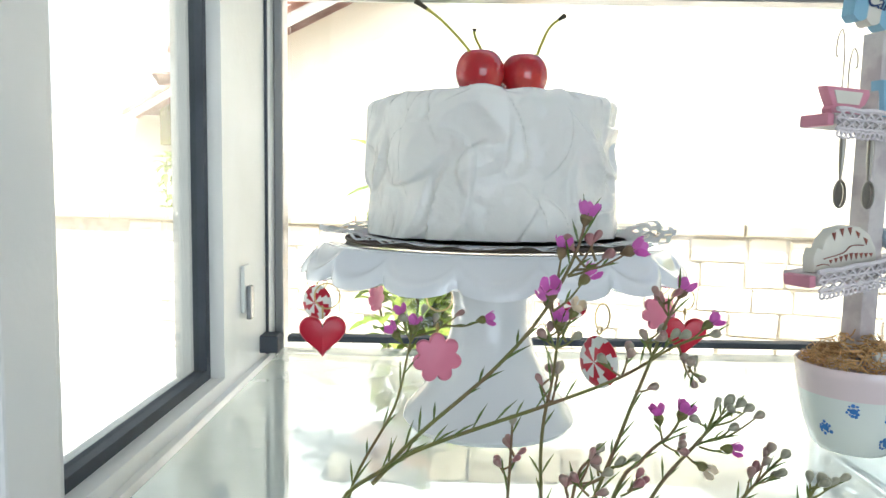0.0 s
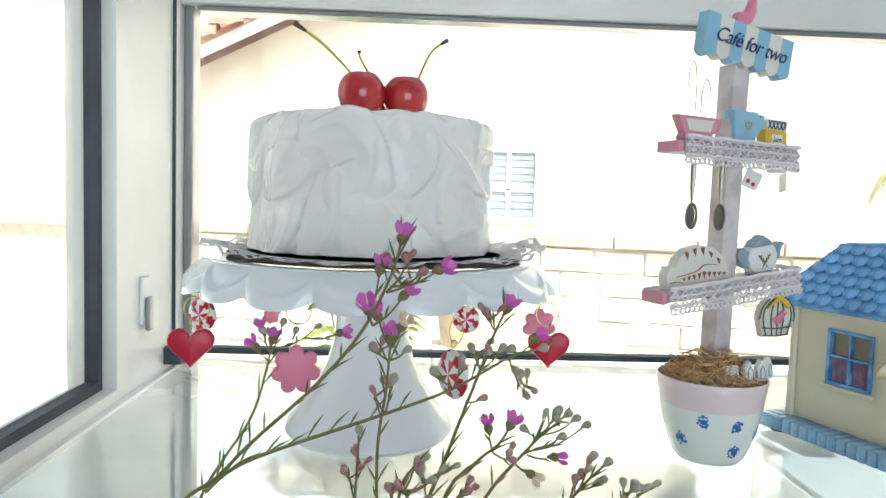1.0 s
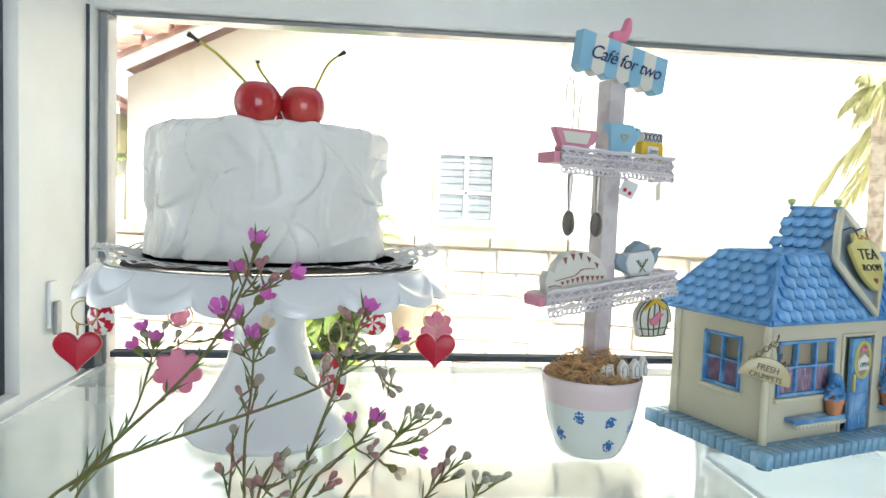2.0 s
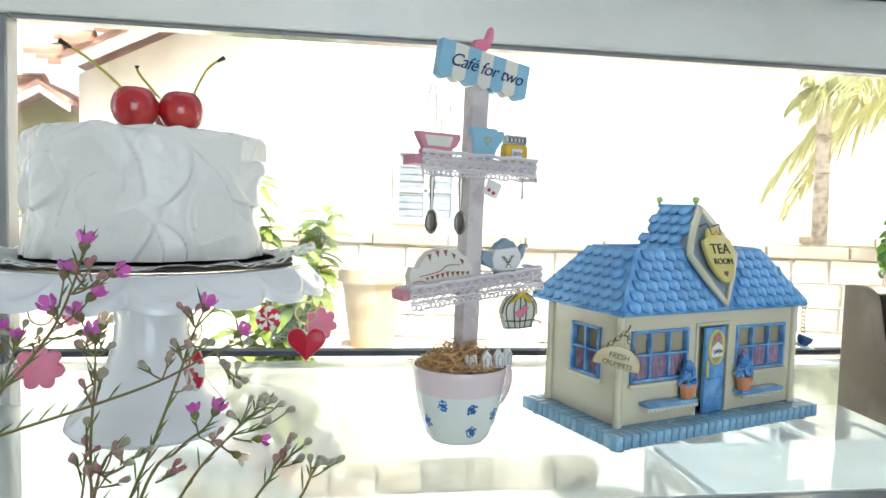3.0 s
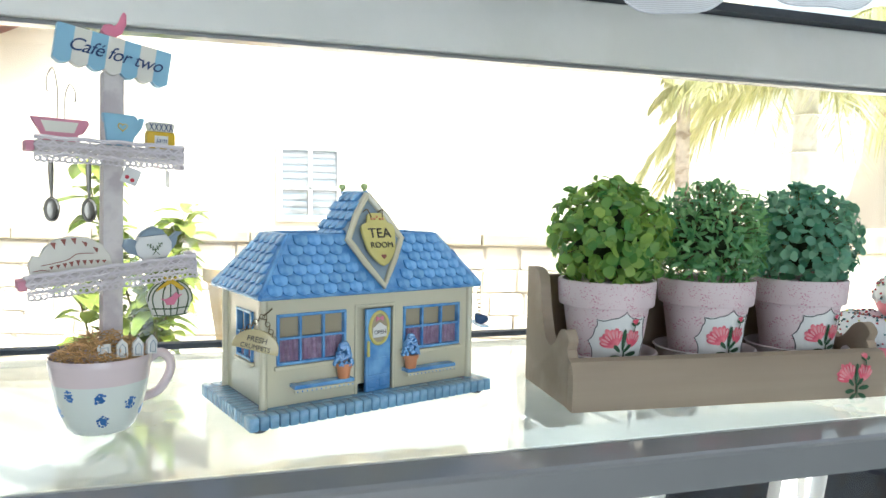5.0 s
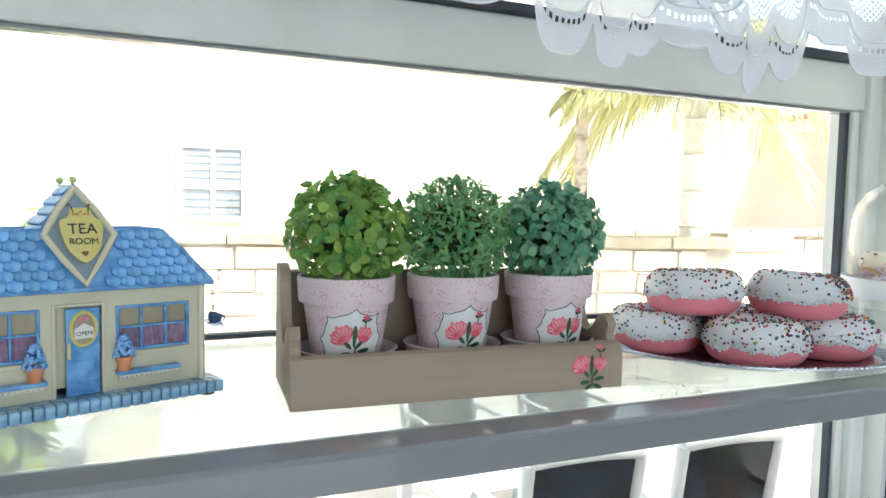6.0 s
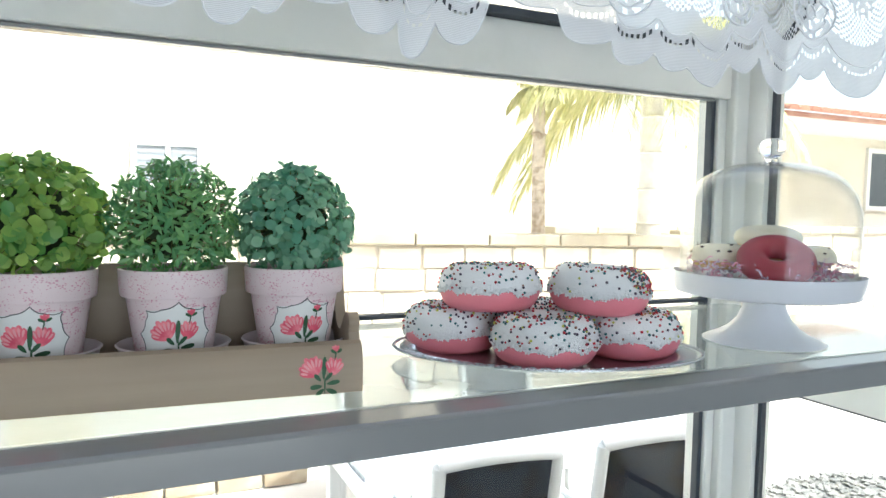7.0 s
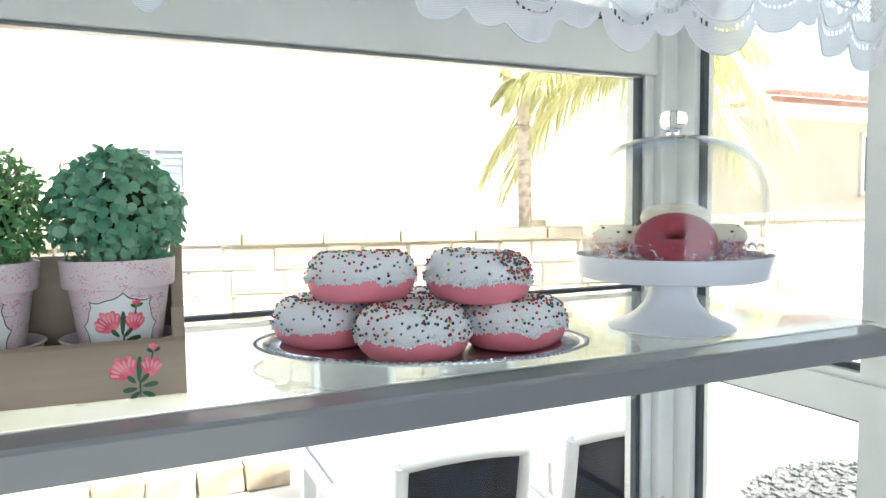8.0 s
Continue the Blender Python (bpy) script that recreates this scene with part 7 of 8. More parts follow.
RIM = [(0.0435, 0.0768), (0.0478, 0.0772), (0.0486, 0.079), (0.0500, 0.1015), (0.0494, 0.1030), (0.0462, 0.1030), (0.0450, 0.096), (0.0, 0.096)]


def round_leaf(bm, base, n, length, width, rr):
    """A small cupped leaf that faces along n."""
    t = n.orthogonal().normalized()
    t = Matrix.Rotation(rr.uniform(0, 6.28), 3, n) @ t
    d = (t * 0.8 + n * rr.uniform(0.25, 0.9)).normalized()
    s = n.cross(d).normalized()
    up = d.cross(s)
    rows = []
    for tt, w in ((0.0, 0.10), (0.3, 0.80), (0.65, 1.0), (0.9, 0.62), (1.0, 0.15)):
        c = base + d * length * tt - up * length * 0.18 * tt * tt
        rows.append([bm.verts.new(c - s * width * w + up * width * 0.22 * w), bm.verts.new(c), bm.verts.new(c + s * width * w + up * width * 0.22 * w)])
    for a, b in zip(rows, rows[1:]):
        bm.faces.new((a[0], a[1], b[1], b[0]))
        bm.faces.new((a[1], a[2], b[2], b[1]))


def ball_bush(kind, seed, R):
    rr = random.Random(seed)
    bm = bmesh.new()
    tw = bmesh.new()
    n = {"round": 800, "fern": 1800, "oval": 1000}[kind]
    for k in range(n):
        z = 1 - 2 * (k + 0.5) / n
        a = k * 2.39996 + rr.uniform(-0.3, 0.3)
        v = Vector((math.sqrt(1 - z * z) * math.cos(a), math.sqrt(1 - z * z) * math.sin(a), z))
        if v.z < -0.82:
            continue
        lump = 1 + 0.09 * noise.noise(v * 2.4 + Vector((seed, 0, 0))) + 0.05 * noise.noise(v * 6 + Vector((seed, 3, 0)))
        layer = rr.choice((0.72, 0.84, 0.94, 1.0, 1.0, 1.05))
        p = Vector((v.x * R * lump * layer, v.y * R * lump * layer, v.z * R * 0.98 * lump * layer))
        nn = (v + Vector((rr.uniform(-0.5, 0.5), rr.uniform(-0.5, 0.5), rr.uniform(-0.2, 0.6)))).normalized()
        if kind == "round":
            round_leaf(bm, p, nn, rr.uniform(0.010, 0.0155), rr.uniform(0.0048, 0.0068), rr)
        elif kind == "oval":
            round_leaf(bm, p, nn, rr.uniform(0.009, 0.0135), rr.uniform(0.0040, 0.0058), rr)
        else:
            round_leaf(bm, p, nn, rr.uniform(0.009, 0.015), rr.uniform(0.0013, 0.0026), rr)
        if k % 7 == 0:
            add_tube(tw, [Vector((0, 0, -R * 0.6)), p * 0.6, p], 0.0005, 4)
    for k in range(16):
        a = rr.uniform(0, 6.28)
        el = rr.uniform(0.1, 1.5)
        v = Vector((math.cos(a) * math.cos(el), math.sin(a) * math.cos(el), math.sin(el)))
        q = v * R * 1.02
        add_tube(tw, [v * R * 0.7, q, v * R * 1.12], 0.0005, 4)
        for j in range(5):
            round_leaf(bm, v * R * (1.0 + 0.028 * j), (v + Vector((rr.uniform(-0.6, 0.6), rr.uniform(-0.6, 0.6), 0.3))).normalized(), 0.009, 0.0016 if kind == "fern" else 0.003, rr)
    return bm, tw


LEAFS = {"round": leaf_mat("bright_green_leaf", (0.09, 0.30, 0.08), (0.50, 0.66, 0.14), 0.46), "fern": leaf_mat("fern_green_leaf", (0.10, 0.32, 0.14), (0.36, 0.60, 0.22), 0.46), "oval": leaf_mat("blue_green_leaf", (0.11, 0.34, 0.22), (0.36, 0.58, 0.36), 0.44)}


def pot_plant(x, y, kind, seed, R, zc, label, turn):
    m = Matrix.Translation(rack_m @ Vector((x, y, 0.0112)))
    sau = part("saucer", lathe([(0, 0), (0.040, 0), (0.044, 0.004), (0.0510, 0.0320), (0.0530, 0.0335), (0.0515, 0.0347), (0.0493, 0.0330), (0.041, 0.0045), (0, 0.0035)], 48), M_SAUCER)
    sau.matrix_basis = m
    tagged(sau, "pale pink plant saucer in the wooden rack", "saucer", "saucers in the rack")
    pm = m @ Matrix.Translation((0, 0, 0.0042)) @ pose(0, 0, 0, 0, 0, turn)
    pot = thing("flower_pot", pm, "pink speckled clay pot painted with coral flowers", "flower pot", "pots in the rack")
    body = part("pot_body", lathe(POT, 56), M_POT, pot)
    part("pot_rim", lathe(RIM, 56), M_POT, pot)

    def put(u, v, h):
        z = 0.041 + v
        r = 0.0325 + (z - 0.001) / 0.0755 * 0.011 + 0.0004 + h
        a = -math.pi / 2 + u / r
        return Vector((r * math.cos(a), r * math.sin(a), z))
    # scalloped white panel with a dark outline
    ctrl = [(-0.029, -0.034), (-0.028, -0.014), (-0.0335, 0.003), (-0.0275, 0.016), (-0.0265, 0.0255), (-0.012, 0.0265), (0.003, 0.0335), (0.014, 0.0265), (0.0285, 0.0275), (0.0275, 0.016), (0.0335, 0.003), (0.028, -0.014), (0.029, -0.034)]
    line = []
    for (x0, z0), (x1, z1) in zip(ctrl, ctrl[1:]):
        for k in range(5):
            t = k / 5
            bulge = 0.0018 * math.sin(math.pi * t)
            dx, dz = x1 - x0, z1 - z0
            ln = math.hypot(dx, dz)
            line.append((x0 + dx * t + dz / ln * bulge * 1.0, z0 + dz * t - dx / ln * bulge))
    line.append(ctrl[-1])
    bm2 = bmesh.new()
    rows = 10
    left, right = line[:len(line) // 2], line[len(line) // 2:][::-1]
    grid = []
    for i in range(min(len(left), len(right))):
        (xa, za), (xb, zb) = left[i], right[i]
        grid.append([bm2.verts.new(put(xa + (xb - xa) * k / rows, za + (zb - za) * k / rows, 0.0001)) for k in range(rows + 1)])
    for g, h in zip(grid, grid[1:]):
        for k in range(rows):
            bm2.faces.new((g[k], g[k + 1], h[k + 1], h[k]))
    bmesh.ops.recalc_face_normals(bm2, faces=bm2.faces)
    part("white_panel", bm2, M_PANEL, body)
    part("panel_outline", tube([put(u, v, 0.0001) for u, v in line], 0.00045, 4), M_LINEPAINT, body)
    flower_art(body, lambda u, v, h: put(u, v + 0.0050, h + 0.0003), 1.2)
    pl = thing("topiary", m @ Matrix.Translation((0, 0, 0.1)), label, "plant", "plants in the rack")
    lb, tw = ball_bush(kind, seed, R)
    off = Matrix.Translation((0, 0, zc - S - 0.0112 - 0.1))
    tagged(part("foliage", lb, LEAFS[kind], pl, "", off), kind="stuff")
    tagged(part("twig_mass", tw, M_TWIG, pl, "", off), kind="stuff")
    # lumpy dark green ball that fills the middle of the bush
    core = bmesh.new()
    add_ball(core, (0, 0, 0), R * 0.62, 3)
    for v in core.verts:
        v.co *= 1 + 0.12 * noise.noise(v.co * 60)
    part("core", core, M_BUSHCORE, pl, "", off)


pot_plant(0.0645, 0.068, "round", 3, 0.0545, S + 0.161, "round artificial topiary with bright green rounded leaves", -6)
pot_plant(0.1805, 0.068, "fern", 5, 0.0545, S + 0.161, "round artificial topiary with fine fern-like green leaves", -2)
pot_plant(0.2960, 0.068, "oval", 8, 0.0535, S + 0.161, "round artificial topiary with small blue-green leaves", 0)

# ---- doughnuts on a silver tray ----
M_SILVER = mat("silver_tray", (0.62, 0.64, 0.67), 0.24, metal=1.0, grain=0.06, scale=80, bump=0.0003)
M_DOUGH = mat("pink_doughnut", (0.80, 0.25, 0.30), 0.42, grain=0.06, scale=50, bump=0.0005, bump_scale=120, sss=0.1)
M_ICING = mat("white_bead_icing", (0.83, 0.83, 0.83), 0.45, grain=0.05, scale=420, bump=0.0016, bump_scale=620)
SPR = [mat("sprinkle_red", (0.45, 0.03, 0.05), 0.35), mat("sprinkle_teal", (0.03, 0.15, 0.16), 0.35), mat("sprinkle_dark", (0.07, 0.05, 0.08), 0.35), mat("sprinkle_yellow", (0.55, 0.55, 0.10), 0.35), mat("sprinkle_brown", (0.30, 0.13, 0.07), 0.35)]
TX, TY = 1.308, 0.473
tray = thing("serving_tray", Matrix.Translation((TX, TY, S)) @ pose(0, 0, 0, 0, 0, -26) @ Matrix.Diagonal((1.06, 0.68, 1, 1)), "oval silver serving tray with a beaded rim", "tray")
part("dish", lathe([(0, 0.0004), (0.110, 0.0004), (0.122, 0.002), (0.150, 0.008), (0.172, 0.0118), (0.1755, 0.0124), (0.1755, 0.0140), (0.172, 0.0138), (0.150, 0.0100), (0.122, 0.0040), (0.110, 0.0024), (0, 0.0024)], 96), M_SILVER, tray)
bm = bmesh.new()
for k in range(150):
    a = 2 * math.pi * k / 150
    add_ball(bm, (0.1745 * math.cos(a), 0.1745 * math.sin(a), 0.0138), 0.0026, 1, (1, 1, 0.8))
part("beading", bm, M_SILVER, tray)
bm = bmesh.new()
for k in range(72):
    a = 2 * math.pi * k / 72
    p = [Vector((r * math.cos(a + s), r * math.sin(a + s), z)) for r, s, z in ((0.150, 0, 0.0105), (0.158, 0.02, 0.0125), (0.167, 0, 0.0142))]
    add_tube(bm, p, 0.0011, 4)
part("embossing", bm, M_SILVER, tray)


def doughnut(x, y, z, R, hgt, seed, tilt=(0, 0), dense=None):
    rr = random.Random(seed)
    r = R * 0.36
    Rc = R - r
    ob = thing("doughnut", Matrix.Translation((x, y, z)) @ pose(0, 0, 0, tilt[0], tilt[1], rr.uniform(0, 360)), "pink doughnut with white icing and dark sprinkles", "doughnut", "doughnuts on the tray")
    kz = hgt / (2 * r)

    def torus(u, v, off=0.0):
        lump = 1 + 0.03 * noise.noise((math.cos(u) * 2 + seed, math.sin(u) * 2, 0))
        rad = Rc + (r * lump + off) * math.cos(v)
        return Vector((rad * math.cos(u), rad * math.sin(u), (r + off) * kz * math.sin(v) + hgt / 2))

    def band(v_of, off, nu, nv, closed):
        bm = bmesh.new()
        rows = []
        for i in range(nu):
            u = 2 * math.pi * i / nu
            v0, v1 = v_of(u)
            o = off if not closed else 0
            rows.append([bm.verts.new(torus(u, v0 + (v1 - v0) * j / nv, o * min(1, 3 * min(j, nv - j) / nv))) for j in range(nv + (0 if closed else 1))])
        for i in range(nu):
            a, b = rows[i], rows[(i + 1) % nu]
            m = len(a)
            for j in range(m if closed else m - 1):
                bm.faces.new((a[j], b[j], b[(j + 1) % m], a[(j + 1) % m]))
        bmesh.ops.recalc_face_normals(bm, faces=bm.faces)
        return bm

    part("dough", band(lambda u: (0, 2 * math.pi), 0, 56, 24, True), M_DOUGH, ob)

    def edge(u):
        e = -0.14 + 0.26 * noise.noise((math.cos(u) * 2.6 + seed * 3, math.sin(u) * 2.6, 1.0)) + 0.12 * noise.noise((math.cos(u) * 7, math.sin(u) * 7 + seed, 4.0))
        return e, math.pi + 0.2 - 0.2 * noise.noise((math.cos(u) * 3, math.sin(u) * 3 + seed, 9.0))

    part("icing", band(edge, 0.0022, 150, 26, False), M_ICING, ob, "white beaded icing")
    # sugar beads along the icing's lip
    bb = bmesh.new()
    for k in range(420):
        u = rr.uniform(0, 2 * math.pi)
        e0, _ = edge(u)
        add_ball(bb, torus(u, e0 + abs(rr.gauss(0, 0.16)) - 0.03, 0.0016), rr.uniform(0.0009, 0.0015), 1)
    tagged(part("sugar_coat", bb, M_ICING, ob), kind="stuff")
    for mi, m in enumerate(SPR):
        sb = bmesh.new()
        for k in range((150, 150, 105, 36, 60)[mi]):
            u = rr.uniform(0, 2 * math.pi)
            if dense is not None and rr.random() < 0.45:
                u = dense + rr.gauss(0, 0.28) - ob.matrix_basis.to_euler().z
            e0, e1 = edge(u)
            v = rr.uniform(e0 + 0.12, e1 - 0.25)
            p = torus(u, v, 0.0026)
            bmesh.ops.create_icosphere(sb, subdivisions=1, radius=rr.uniform(0.0013, 0.0019), matrix=Matrix.Translation(p) @ Matrix.Diagonal((1, 1, 1, 1)))
        tagged(part("sprinkle_scatter", sb, m, ob), kind="stuff")


D0 = S + 0.0028
doughnut(1.2225, 0.5574, D0, 0.0615, 0.053, 1)
doughnut(1.2884, 0.4478, D0, 0.0620, 0.053, 2)
doughnut(1.4124, 0.4480, D0, 0.0615, 0.053, 3)
doughnut(1.3400, 0.5480, D0, 0.0575, 0.053, 4)
doughnut(1.2553, 0.5215, D0 + 0.0528, 0.0620, 0.054, 5, (2, -2))
doughnut(1.3744, 0.4632, D0 + 0.0524, 0.0610, 0.054, 6, (-2, 2), dense=-1.2)

# ---- white pedestal stand with a glass dome ----
M_WHITEPLASTIC = mat("white_enamel", (0.78, 0.79, 0.83), 0.3, grain=0.02, scale=25)
M_DOME = glass_mat("dome_glass", (0.975, 0.98, 0.975), 0.06)
M_FRINGE = mat("lilac_paper_shred", (0.66, 0.58, 0.72), 0.5, grain=0.1, island=0.2)
M_FRINGEP = mat("pink_paper_shred", (0.70, 0.30, 0.42), 0.5, grain=0.1, island=0.25)
M_BERRY = mat("berry_red_icing", (0.33, 0.035, 0.055), 0.45, grain=0.08, scale=60, bump=0.0005)
M_BUN = mat("golden_dough", (0.70, 0.42, 0.14), 0.6, grain=0.1, scale=40)
M_CREAM = mat("cream_icing", (0.80, 0.74, 0.58), 0.4, grain=0.05, scale=50, bump=0.0006)
M_CHOC = mat("dark_chip", (0.06, 0.03, 0.02), 0.5)
PXc, PYc, PK = 1.662, 0.461, 0.94
pst = thing("pedestal_stand", Matrix.Translation((PXc, PYc, S)) @ Matrix.Scale(PK, 4), "white enamel pedestal cake stand with a deep straight rim", "cake stand")
part("foot", lathe([(0, 0.0003), (0.084, 0.0003), (0.086, 0.002), (0.080, 0.005), (0.066, 0.011), (0.050, 0.021), (0.038, 0.034), (0.031, 0.050), (0.028, 0.066), (0.029, 0.0745), (0, 0.075)], 64), M_WHITEPLASTIC, pst)
part("plate", lathe([(0, 0.0705), (0.118, 0.0705), (0.126, 0.073), (0.1285, 0.078), (0.132, 0.098), (0.1325, 0.1035), (0.1305, 0.1035), (0.1290, 0.0955), (0, 0.0945)], 80), M_WHITEPLASTIC, pst)
PT = S + 0.0947 * PK
dome = thing("glass_dome", Matrix.Translation((PXc, PYc, PT + 0.0003)) @ Matrix.Scale(PK, 4), "clear glass cake dome with a round knob", "dome")
prof_o = [(0.1230, 0.0), (0.1232, 0.070), (0.1215, 0.099), (0.114, 0.125), (0.100, 0.145), (0.078, 0.159), (0.050, 0.168), (0.020, 0.1715)]
prof = prof_o + [(0.0, 0.1720)]
inner = [(0.0, 0.1695)] + [(r - 0.0022 if r > 0.09 else r, z - (0.0022 if r <= 0.115 else 0)) for r, z in prof_o[::-1]]
inner[-1] = (0.1208, 0.0)
dm = part("bell", lathe(prof + inner + [prof_o[0]], 80), M_DOME, dome)
kb = part("knob", lathe([(0.009, 0.1718), (0.0085, 0.176), (0.012, 0.180), (0.0175, 0.186), (0.0195, 0.194), (0.017, 0.202), (0.009, 0.2065), (0, 0.2075)], 36), mat("solid_glass", (1, 1, 1), 0.0, transmission=1.0, grain=0.0, ior=1.5), dome, "solid glass knob")
dm.visible_shadow = False
kb.visible_shadow = False


def plain_doughnut(m, R, hgt, icing, dough, name_label, chips=0):
    rr = random.Random(int(R * 9999))
    ob = thing("doughnut", m, name_label, "doughnut", "doughnuts under the dome")
    r = R * 0.37
    Rc = R - r
    for nm, mm, off, z0 in (("dough", dough, 0.0, 0), ("icing", icing, 0.0016, 1)):
        bm = bmesh.new()
        rows = []
        for i in range(48):
            u = 2 * math.pi * i / 48
            e = -0.25 + 0.15 * noise.noise((math.cos(u) * 3, math.sin(u) * 3, R * 99))
            rng_v = (0, 2 * math.pi) if nm == "dough" else (e, math.pi - e)
            nv = 20
            row = []
            for j in range(nv + (nm == "icing")):
                v = rng_v[0] + (rng_v[1] - rng_v[0]) * j / nv
                rad = Rc + (r + off) * math.cos(v)
                row.append(bm.verts.new((rad * math.cos(u), rad * math.sin(u), hgt / 2 + (r + off) * hgt / (2 * r) * math.sin(v))))
            rows.append(row)
        for i in range(48):
            a, b = rows[i], rows[(i + 1) % 48]
            n = len(a)
            for j in range(n if nm == "dough" else n - 1):
                bm.faces.new((a[j], b[j], b[(j + 1) % n], a[(j + 1) % n]))
        bmesh.ops.recalc_face_normals(bm, faces=bm.faces)
        part(nm, bm, mm, ob)
    if chips:
        cb = bmesh.new()
        for k in range(chips):
            u, v = rr.uniform(0, 6.28), rr.uniform(0.4, 2.6)
            rad = Rc + (r + 0.002) * math.cos(v)
            add_ball(cb, (rad * math.cos(u), rad * math.sin(u), hgt / 2 + (r + 0.002) * hgt / (2 * r) * math.sin(v)), rr.uniform(0.002, 0.0035), 1, (1, 1, 0.6))
        part("chocolate_chips", cb, M_CHOC, ob)


dirc = Vector((-0.68, -0.73, 0))   # towards the room
sidec = Vector((0.73, -0.68, 0))
c0 = Vector((PXc, PYc, PT + 0.012))
plain_doughnut(Matrix.Translation(c0 + dirc * 0.052 + sidec * 0.004 + Vector((0, 0, 0.004))) @ Matrix.Rotation(radians(33), 4, sidec), 0.047, 0.031, M_BERRY, M_BUN, "berry red iced doughnut leaning under the dome")
plain_doughnut(Matrix.Translation(c0 + dirc * 0.0 - sidec * 0.055), 0.045, 0.032, M_CREAM, M_BUN, "cream iced doughnut with chocolate chips", 16)
plain_doughnut(Matrix.Translation(c0 - dirc * 0.045 + sidec * 0.045), 0.050, 0.032, M_CREAM, M_BUN, "cream iced doughnut under the glass dome", 6)
plain_doughnut(Matrix.Translation(c0 - dirc * 0.030 + sidec * 0.004 + Vector((0, 0, 0.030))) @ Matrix.Rotation(radians(10), 4, sidec), 0.044, 0.026, M_CREAM, M_BUN, "cream iced doughnut on top of the others")
for nm, mm, seed in (("paper_shred", M_FRINGE, 1), ("paper_shred", M_FRINGEP, 2)):
    rr = random.Random(seed)
    bm = bmesh.new()
    for k in range(520):
        a, q = rr.uniform(0, 6.28), 0.112 * math.sqrt(rr.uniform(0.05, 1))
        p = Vector((q * math.cos(a), q * math.sin(a), rr.uniform(0.003, 0.026)))
        d = Vector((rr.uniform(-1, 1), rr.uniform(-1, 1), rr.uniform(-0.3, 0.7))).normalized() * rr.uniform(0.006, 0.014)
        w = Vector((rr.uniform(-1, 1), rr.uniform(-1, 1), rr.uniform(-1, 1))).normalized() * 0.0012
        m2 = p + d * 0.5 + Vector((0, 0, 0.003))
        for e in (p + d,):
            if math.hypot(e.x, e.y) > 0.118:
                d *= 0.3
        v = [bm.verts.new(x) for x in (p - w, p + w, m2 + w, m2 - w, p + d + w, p + d - w)]
        for x in v:
            x.co.z = max(x.co.z, 0.0008)
        bm.faces.new((v[0], v[1], v[2], v[3]))
        bm.faces.new((v[3], v[2], v[4], v[5]))
    ob = part(nm, bm, mm, smooth=False)
    ob.matrix_basis = Matrix.Translation((PXc, PYc, PT)) @ Matrix.Scale(PK, 4)
    tagged(ob, "lilac and pink paper shreds under the doughnuts", "paper shred", "", "stuff")

# ---- lace valance at the head of the window ----
M_VAL = bpy.data.materials.new("white_lace_fabric")
M_VAL.use_nodes = True
nt = M_VAL.node_tree
nt.nodes["Principled BSDF"].inputs["Base Color"].default_value = (0.74, 0.75, 0.79, 1)
nt.nodes["Principled BSDF"].inputs["Roughness"].default_value = 0.9
tl = nt.nodes.new("ShaderNodeBsdfTranslucent")
tl.inputs[0].default_value = (0.80, 0.81, 0.83, 1)
ms = nt.nodes.new("ShaderNodeMixShader")
ms.inputs[0].default_value = 0.25
tp = nt.nodes.new("ShaderNodeBsdfTransparent")
ms2 = nt.nodes.new("ShaderNodeMixShader")
uvn = nt.nodes.new("ShaderNodeUVMap")
wv = nt.nodes.new("ShaderNodeTexWave")
wv.bands_direction = "Y"
wv.inputs["Scale"].default_value = 260.0
wv.inputs["Distortion"].default_value = 0.6
nt.links.new(uvn.outputs[0], wv.inputs["Vector"])
mrv = nt.nodes.new("ShaderNodeMapRange")
mrv.inputs["From Min"].default_value, mrv.inputs["From Max"].default_value = 0.35, 0.65
mrv.inputs["To Min"].default_value, mrv.inputs["To Max"].default_value = 0.04, 0.24
nt.links.new(wv.outputs["Fac"], mrv.inputs["Value"])
nt.links.new(nt.nodes["Principled BSDF"].outputs[0], ms.inputs[1])
nt.links.new(tl.outputs[0], ms.inputs[2])
nt.links.new(mrv.outputs["Result"], ms2.inputs[0])
nt.links.new(ms.outputs[0], ms2.inputs[1])
nt.links.new(tp.outputs[0], ms2.inputs[2])
nt.links.new(ms2.outputs[0], nt.nodes["Material Output"].inputs[0])
M_LACETHREAD = mat("white_lace_thread", (0.82, 0.83, 0.85), 0.9, grain=0.04, scale=400)

VY = 0.235
valance = thing("lace_valance", Matrix.Translation((0, VY, 0)), "white lace valance with a scalloped flowered edge", "curtain")
X0V, X1V, ZTOP = 0.50, 1.94, 2.02
PER = 0.232


def fold(x, z):
    """How far the cloth swings to and fro; deeper lower down."""
    k = min(1.0, (ZTOP - z) / 0.35)
    return (0.010 * math.sin(x * 23.0) + 0.003 * math.sin(x * 61.0 + 1.3)) * k + 0.002 * math.sin(x * 130)


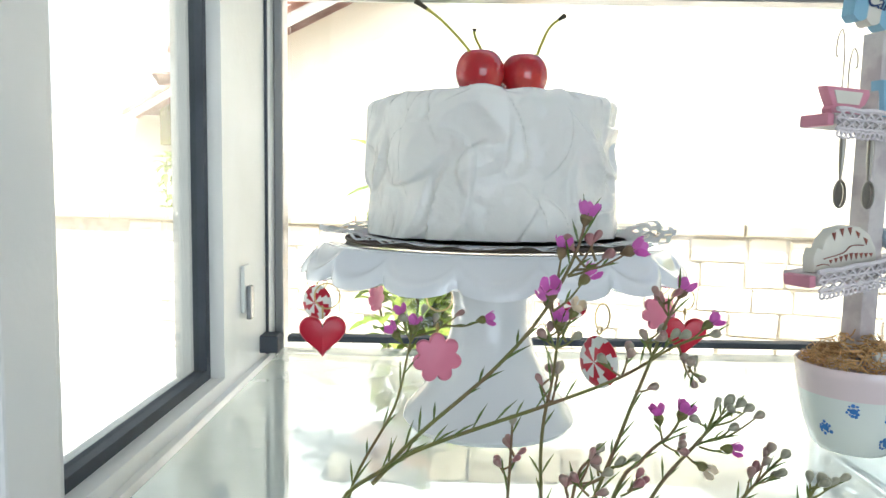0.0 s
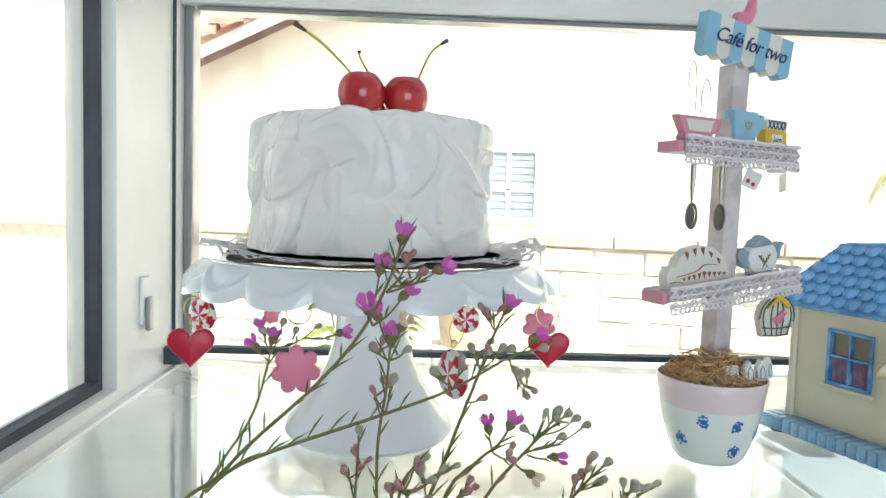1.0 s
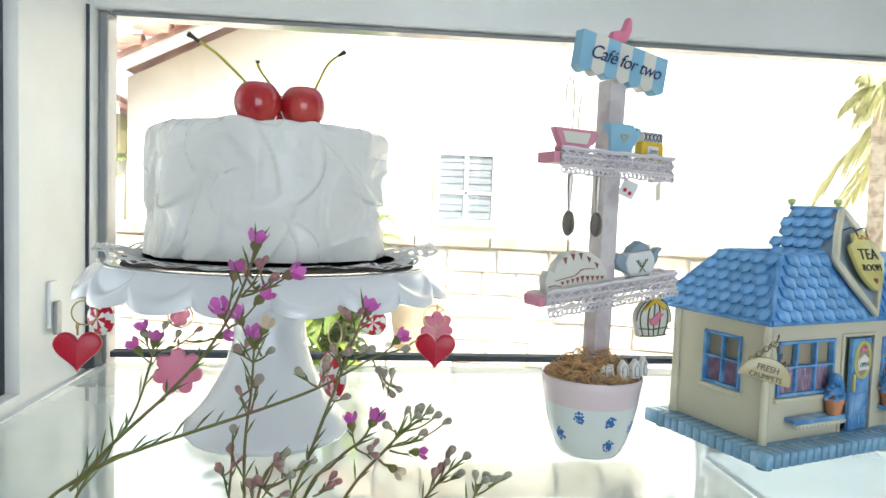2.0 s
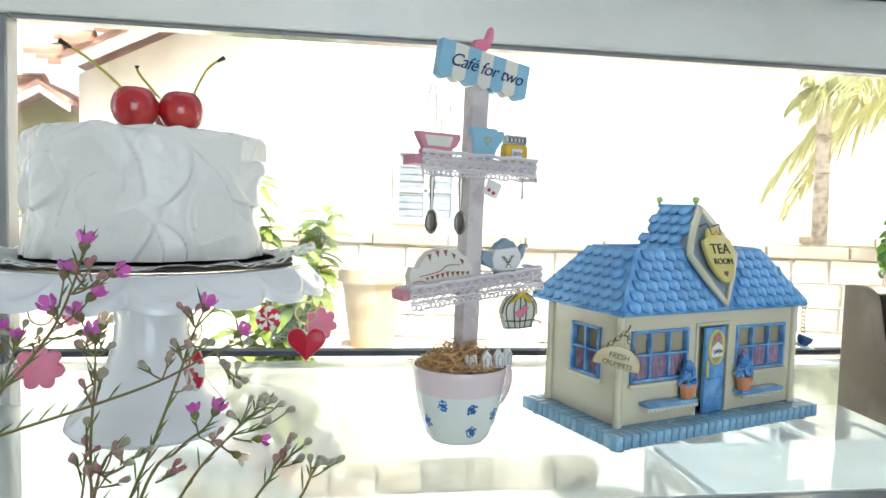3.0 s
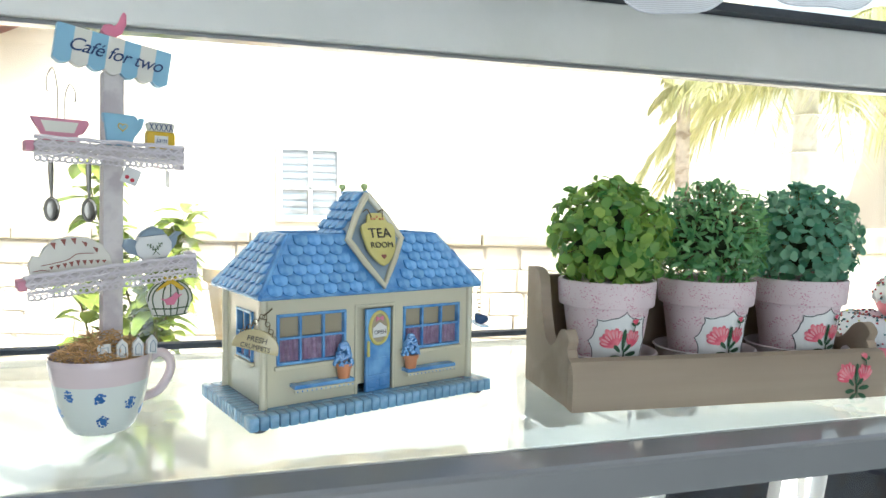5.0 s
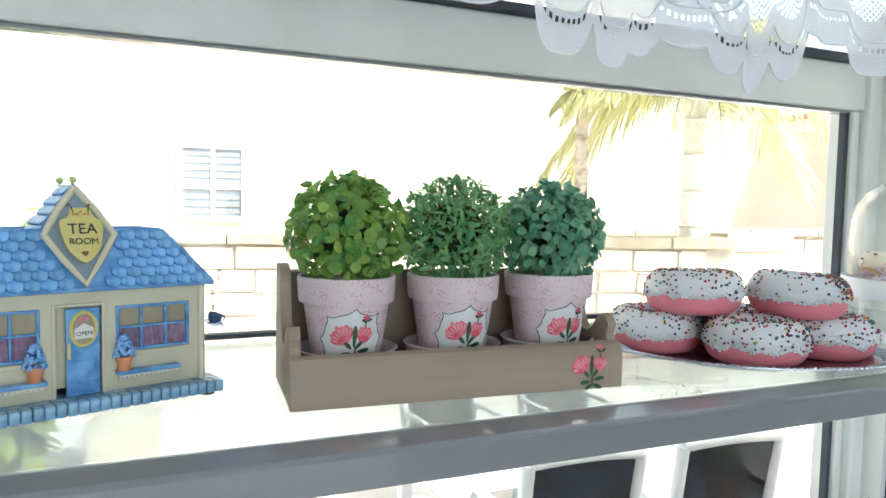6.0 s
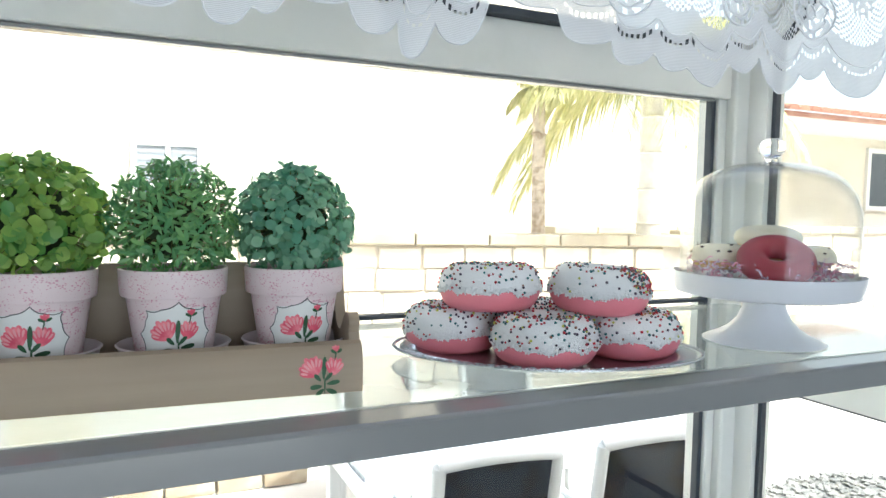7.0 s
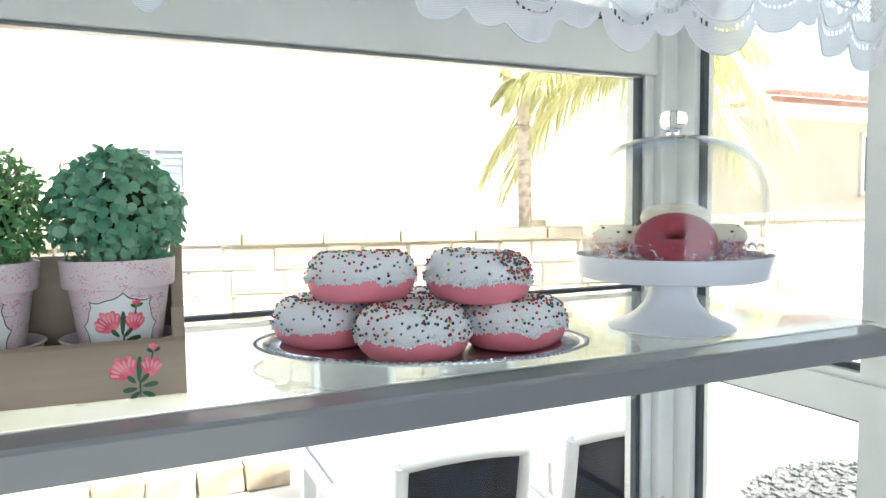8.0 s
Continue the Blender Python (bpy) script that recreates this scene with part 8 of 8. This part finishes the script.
# the folded hem: each lobe as centre, half width and foot of the cloth there
LOBES = ((0.56, 0.05, 1.588), (0.66, 0.04, 1.580), (0.76, 0.05, 1.590), (0.860, 0.026, 1.569), (0.905, 0.020, 1.564), (0.930, 0.014, 1.575), (0.965, 0.030, 1.583), (1.000, 0.022, 1.565), (1.030, 0.016, 1.553),
         (1.062, 0.024, 1.566), (1.125, 0.045, 1.607), (1.185, 0.030, 1.583), (1.226, 0.026, 1.570), (1.265, 0.024, 1.567), (1.300, 0.030, 1.556), (1.345, 0.030, 1.574), (1.405, 0.036, 1.562),
         (1.450, 0.022, 1.580), (1.502, 0.036, 1.565), (1.560, 0.028, 1.590), (1.600, 0.020, 1.600), (1.655, 0.034, 1.578), (1.715, 0.034, 1.568), (1.780, 0.036, 1.575), (1.850, 0.040, 1.568), (1.915, 0.036, 1.575))


def hem(x):
    """The lower edge: round scallops of uneven depth, as the folds lift them."""
    z = 1.612
    for c, w, foot in LOBES:
        d = abs(x - c) / w
        if d < 1:
            z = min(z, 1.612 - (1.612 - foot) * (1 - d ** 2.6) ** 0.5)
    return z


def hole(x, z, h):
    """Open work: rings of eyelets round flower centres, and a row above the hem."""
    v = z - h
    u = (x / PER) % 1.0
    if 0.0200 < v < 0.0232:
        return int(x / 0.0024) % 2 == 0
    for cu, cv, r in ((0.25, 0.064, 0.026), (0.75, 0.064, 0.026), (0.0, 0.095, 0.020), (0.5, 0.095, 0.020), (0.25, 0.165, 0.03), (0.75, 0.165, 0.03)):
        du = ((u - cu + 0.5) % 1.0 - 0.5) * PER
        d = math.hypot(du, v - cv)
        if d < r:
            a = math.atan2(v - cv, du)
            if d > r * 0.80:
                return int((a + math.pi) / (2 * math.pi) * 26) % 2 == 0
            if r * 0.30 < d < r * 0.62:
                return abs(math.sin(a * 4)) < 0.42
            return False
    return v > 0.048 and (int(x / 0.0024) + int(v / 0.0027)) % 2 == 0


def valance_mesh():
    bm = bmesh.new()
    uv = bm.loops.layers.uv.new("UVMap")
    step = 0.0024
    n = int((X1V - X0V) / step)
    m = 140
    cols = []
    for i in range(n + 1):
        x = X0V + i * step
        h = hem(x)
        col = []
        for j in range(m + 1):
            t = j / m
            z = h + (ZTOP - h) * t ** 1.25
            col.append((bm.verts.new((x + 0.004 * math.sin(z * 40), fold(x, z), z)), x, z, h))
        cols.append(col)
    for a, b in zip(cols, cols[1:]):
        for j in range(m):
            _, x, z, h = a[j]
            if hole(x + step / 2, z, h):
                continue
            f = bm.faces.new((a[j][0], b[j][0], b[j + 1][0], a[j + 1][0]))
            for lp, q in zip(f.loops, (a[j], b[j], b[j + 1], a[j + 1])):
                lp[uv].uv = (q[1], q[2])
    return bm


cloth = part("cloth", valance_mesh(), M_VAL, valance)
hb = bmesh.new()
for v0 in (0.0, 0.030):
    add_tube(hb, [(x + 0.004 * math.sin((hem(x) + v0) * 40), fold(x, hem(x) + v0) - 0.0005, hem(x) + v0) for x in [X0V + k * 0.004 for k in range(int((X1V - X0V) / 0.004))]], 0.0007, 4)
part("hem_cord", hb, M_LACETHREAD, valance)
tb = bmesh.new()
k0 = math.ceil(X0V / (PER / 2))
for k in range(k0, int(X1V / (PER / 2))):
    xc = (k + 0.5) * PER / 2
    for cv, r in ((0.064, 0.026), (0.165, 0.03)):
        for rr_ in (r * 0.98, r * 0.70, r * 0.26):
            pts = []
            for q in range(29):
                a = 2 * math.pi * q / 28
                x = xc + rr_ * math.cos(a) * (1 + (0.12 * math.sin(8 * a) if rr_ < r * 0.8 else 0))
                x = min(max(x, X0V), X1V)
                z = hem(xc) + cv + rr_ * math.sin(a)
                pts.append((x + 0.004 * math.sin(z * 40), fold(x, z) - 0.0012, z))
            add_tube(tb, pts, 0.0011, 4)
tagged(part("raised_flower_work", tb, M_LACETHREAD, valance), kind="stuff")
rod = thing("curtain_rod", Matrix.Translation((0, VY, ZTOP + 0.004)), "white metal curtain rod above the window", "curtain rod")
part("rod", tube([(X0V - 0.75, 0, 0), (XR + 0.03, 0, 0)], 0.008, 12), M_ALU, rod)
for x in (X0V - 0.74, XR + 0.02):
    part("rod_bracket", box((x - 0.01, -0.012, -0.012), (x + 0.01, YH - VY - 0.0003, 0.012), 0.002), M_ALU, rod, smooth=False)

# ---- variegated plant on the sill below the shelf ----
sp_pot = part("plant_pot", lathe([(0, 0), (0.035, 0), (0.048, 0.075), (0.051, 0.076), (0.051, 0.088), (0.046, 0.088), (0, 0.08)], 32), M_TERRAPOT)
sp_pot.matrix_basis = Matrix.Translation((1.80, 0.64, SILL + 0.0004))
tagged(sp_pot, "small clay pot on the window sill", "plant pot")
sill_plant = thing("sill_plant", Matrix.Translation((1.80, 0.64, SILL + 0.081)), "small potted plant with pale pointed leaves", "plant")
lb = bmesh.new()
rr = random.Random(2)
for k in range(46):
    a = rr.uniform(0, 6.28)
    d = Vector((math.cos(a) * rr.uniform(0.2, 0.9), math.sin(a) * rr.uniform(0.2, 0.9), rr.uniform(0.4, 1.2)))
    leaf(lb, Vector((math.cos(a) * 0.02, math.sin(a) * 0.02, rr.uniform(0, 0.03))), d, rr.uniform(0.03, 0.06), rr.uniform(0.006, 0.010), 0.3)
part("leaves", lb, leaf_mat("pale_leaf", (0.45, 0.50, 0.20), (0.70, 0.68, 0.40), 0.3), sill_plant)
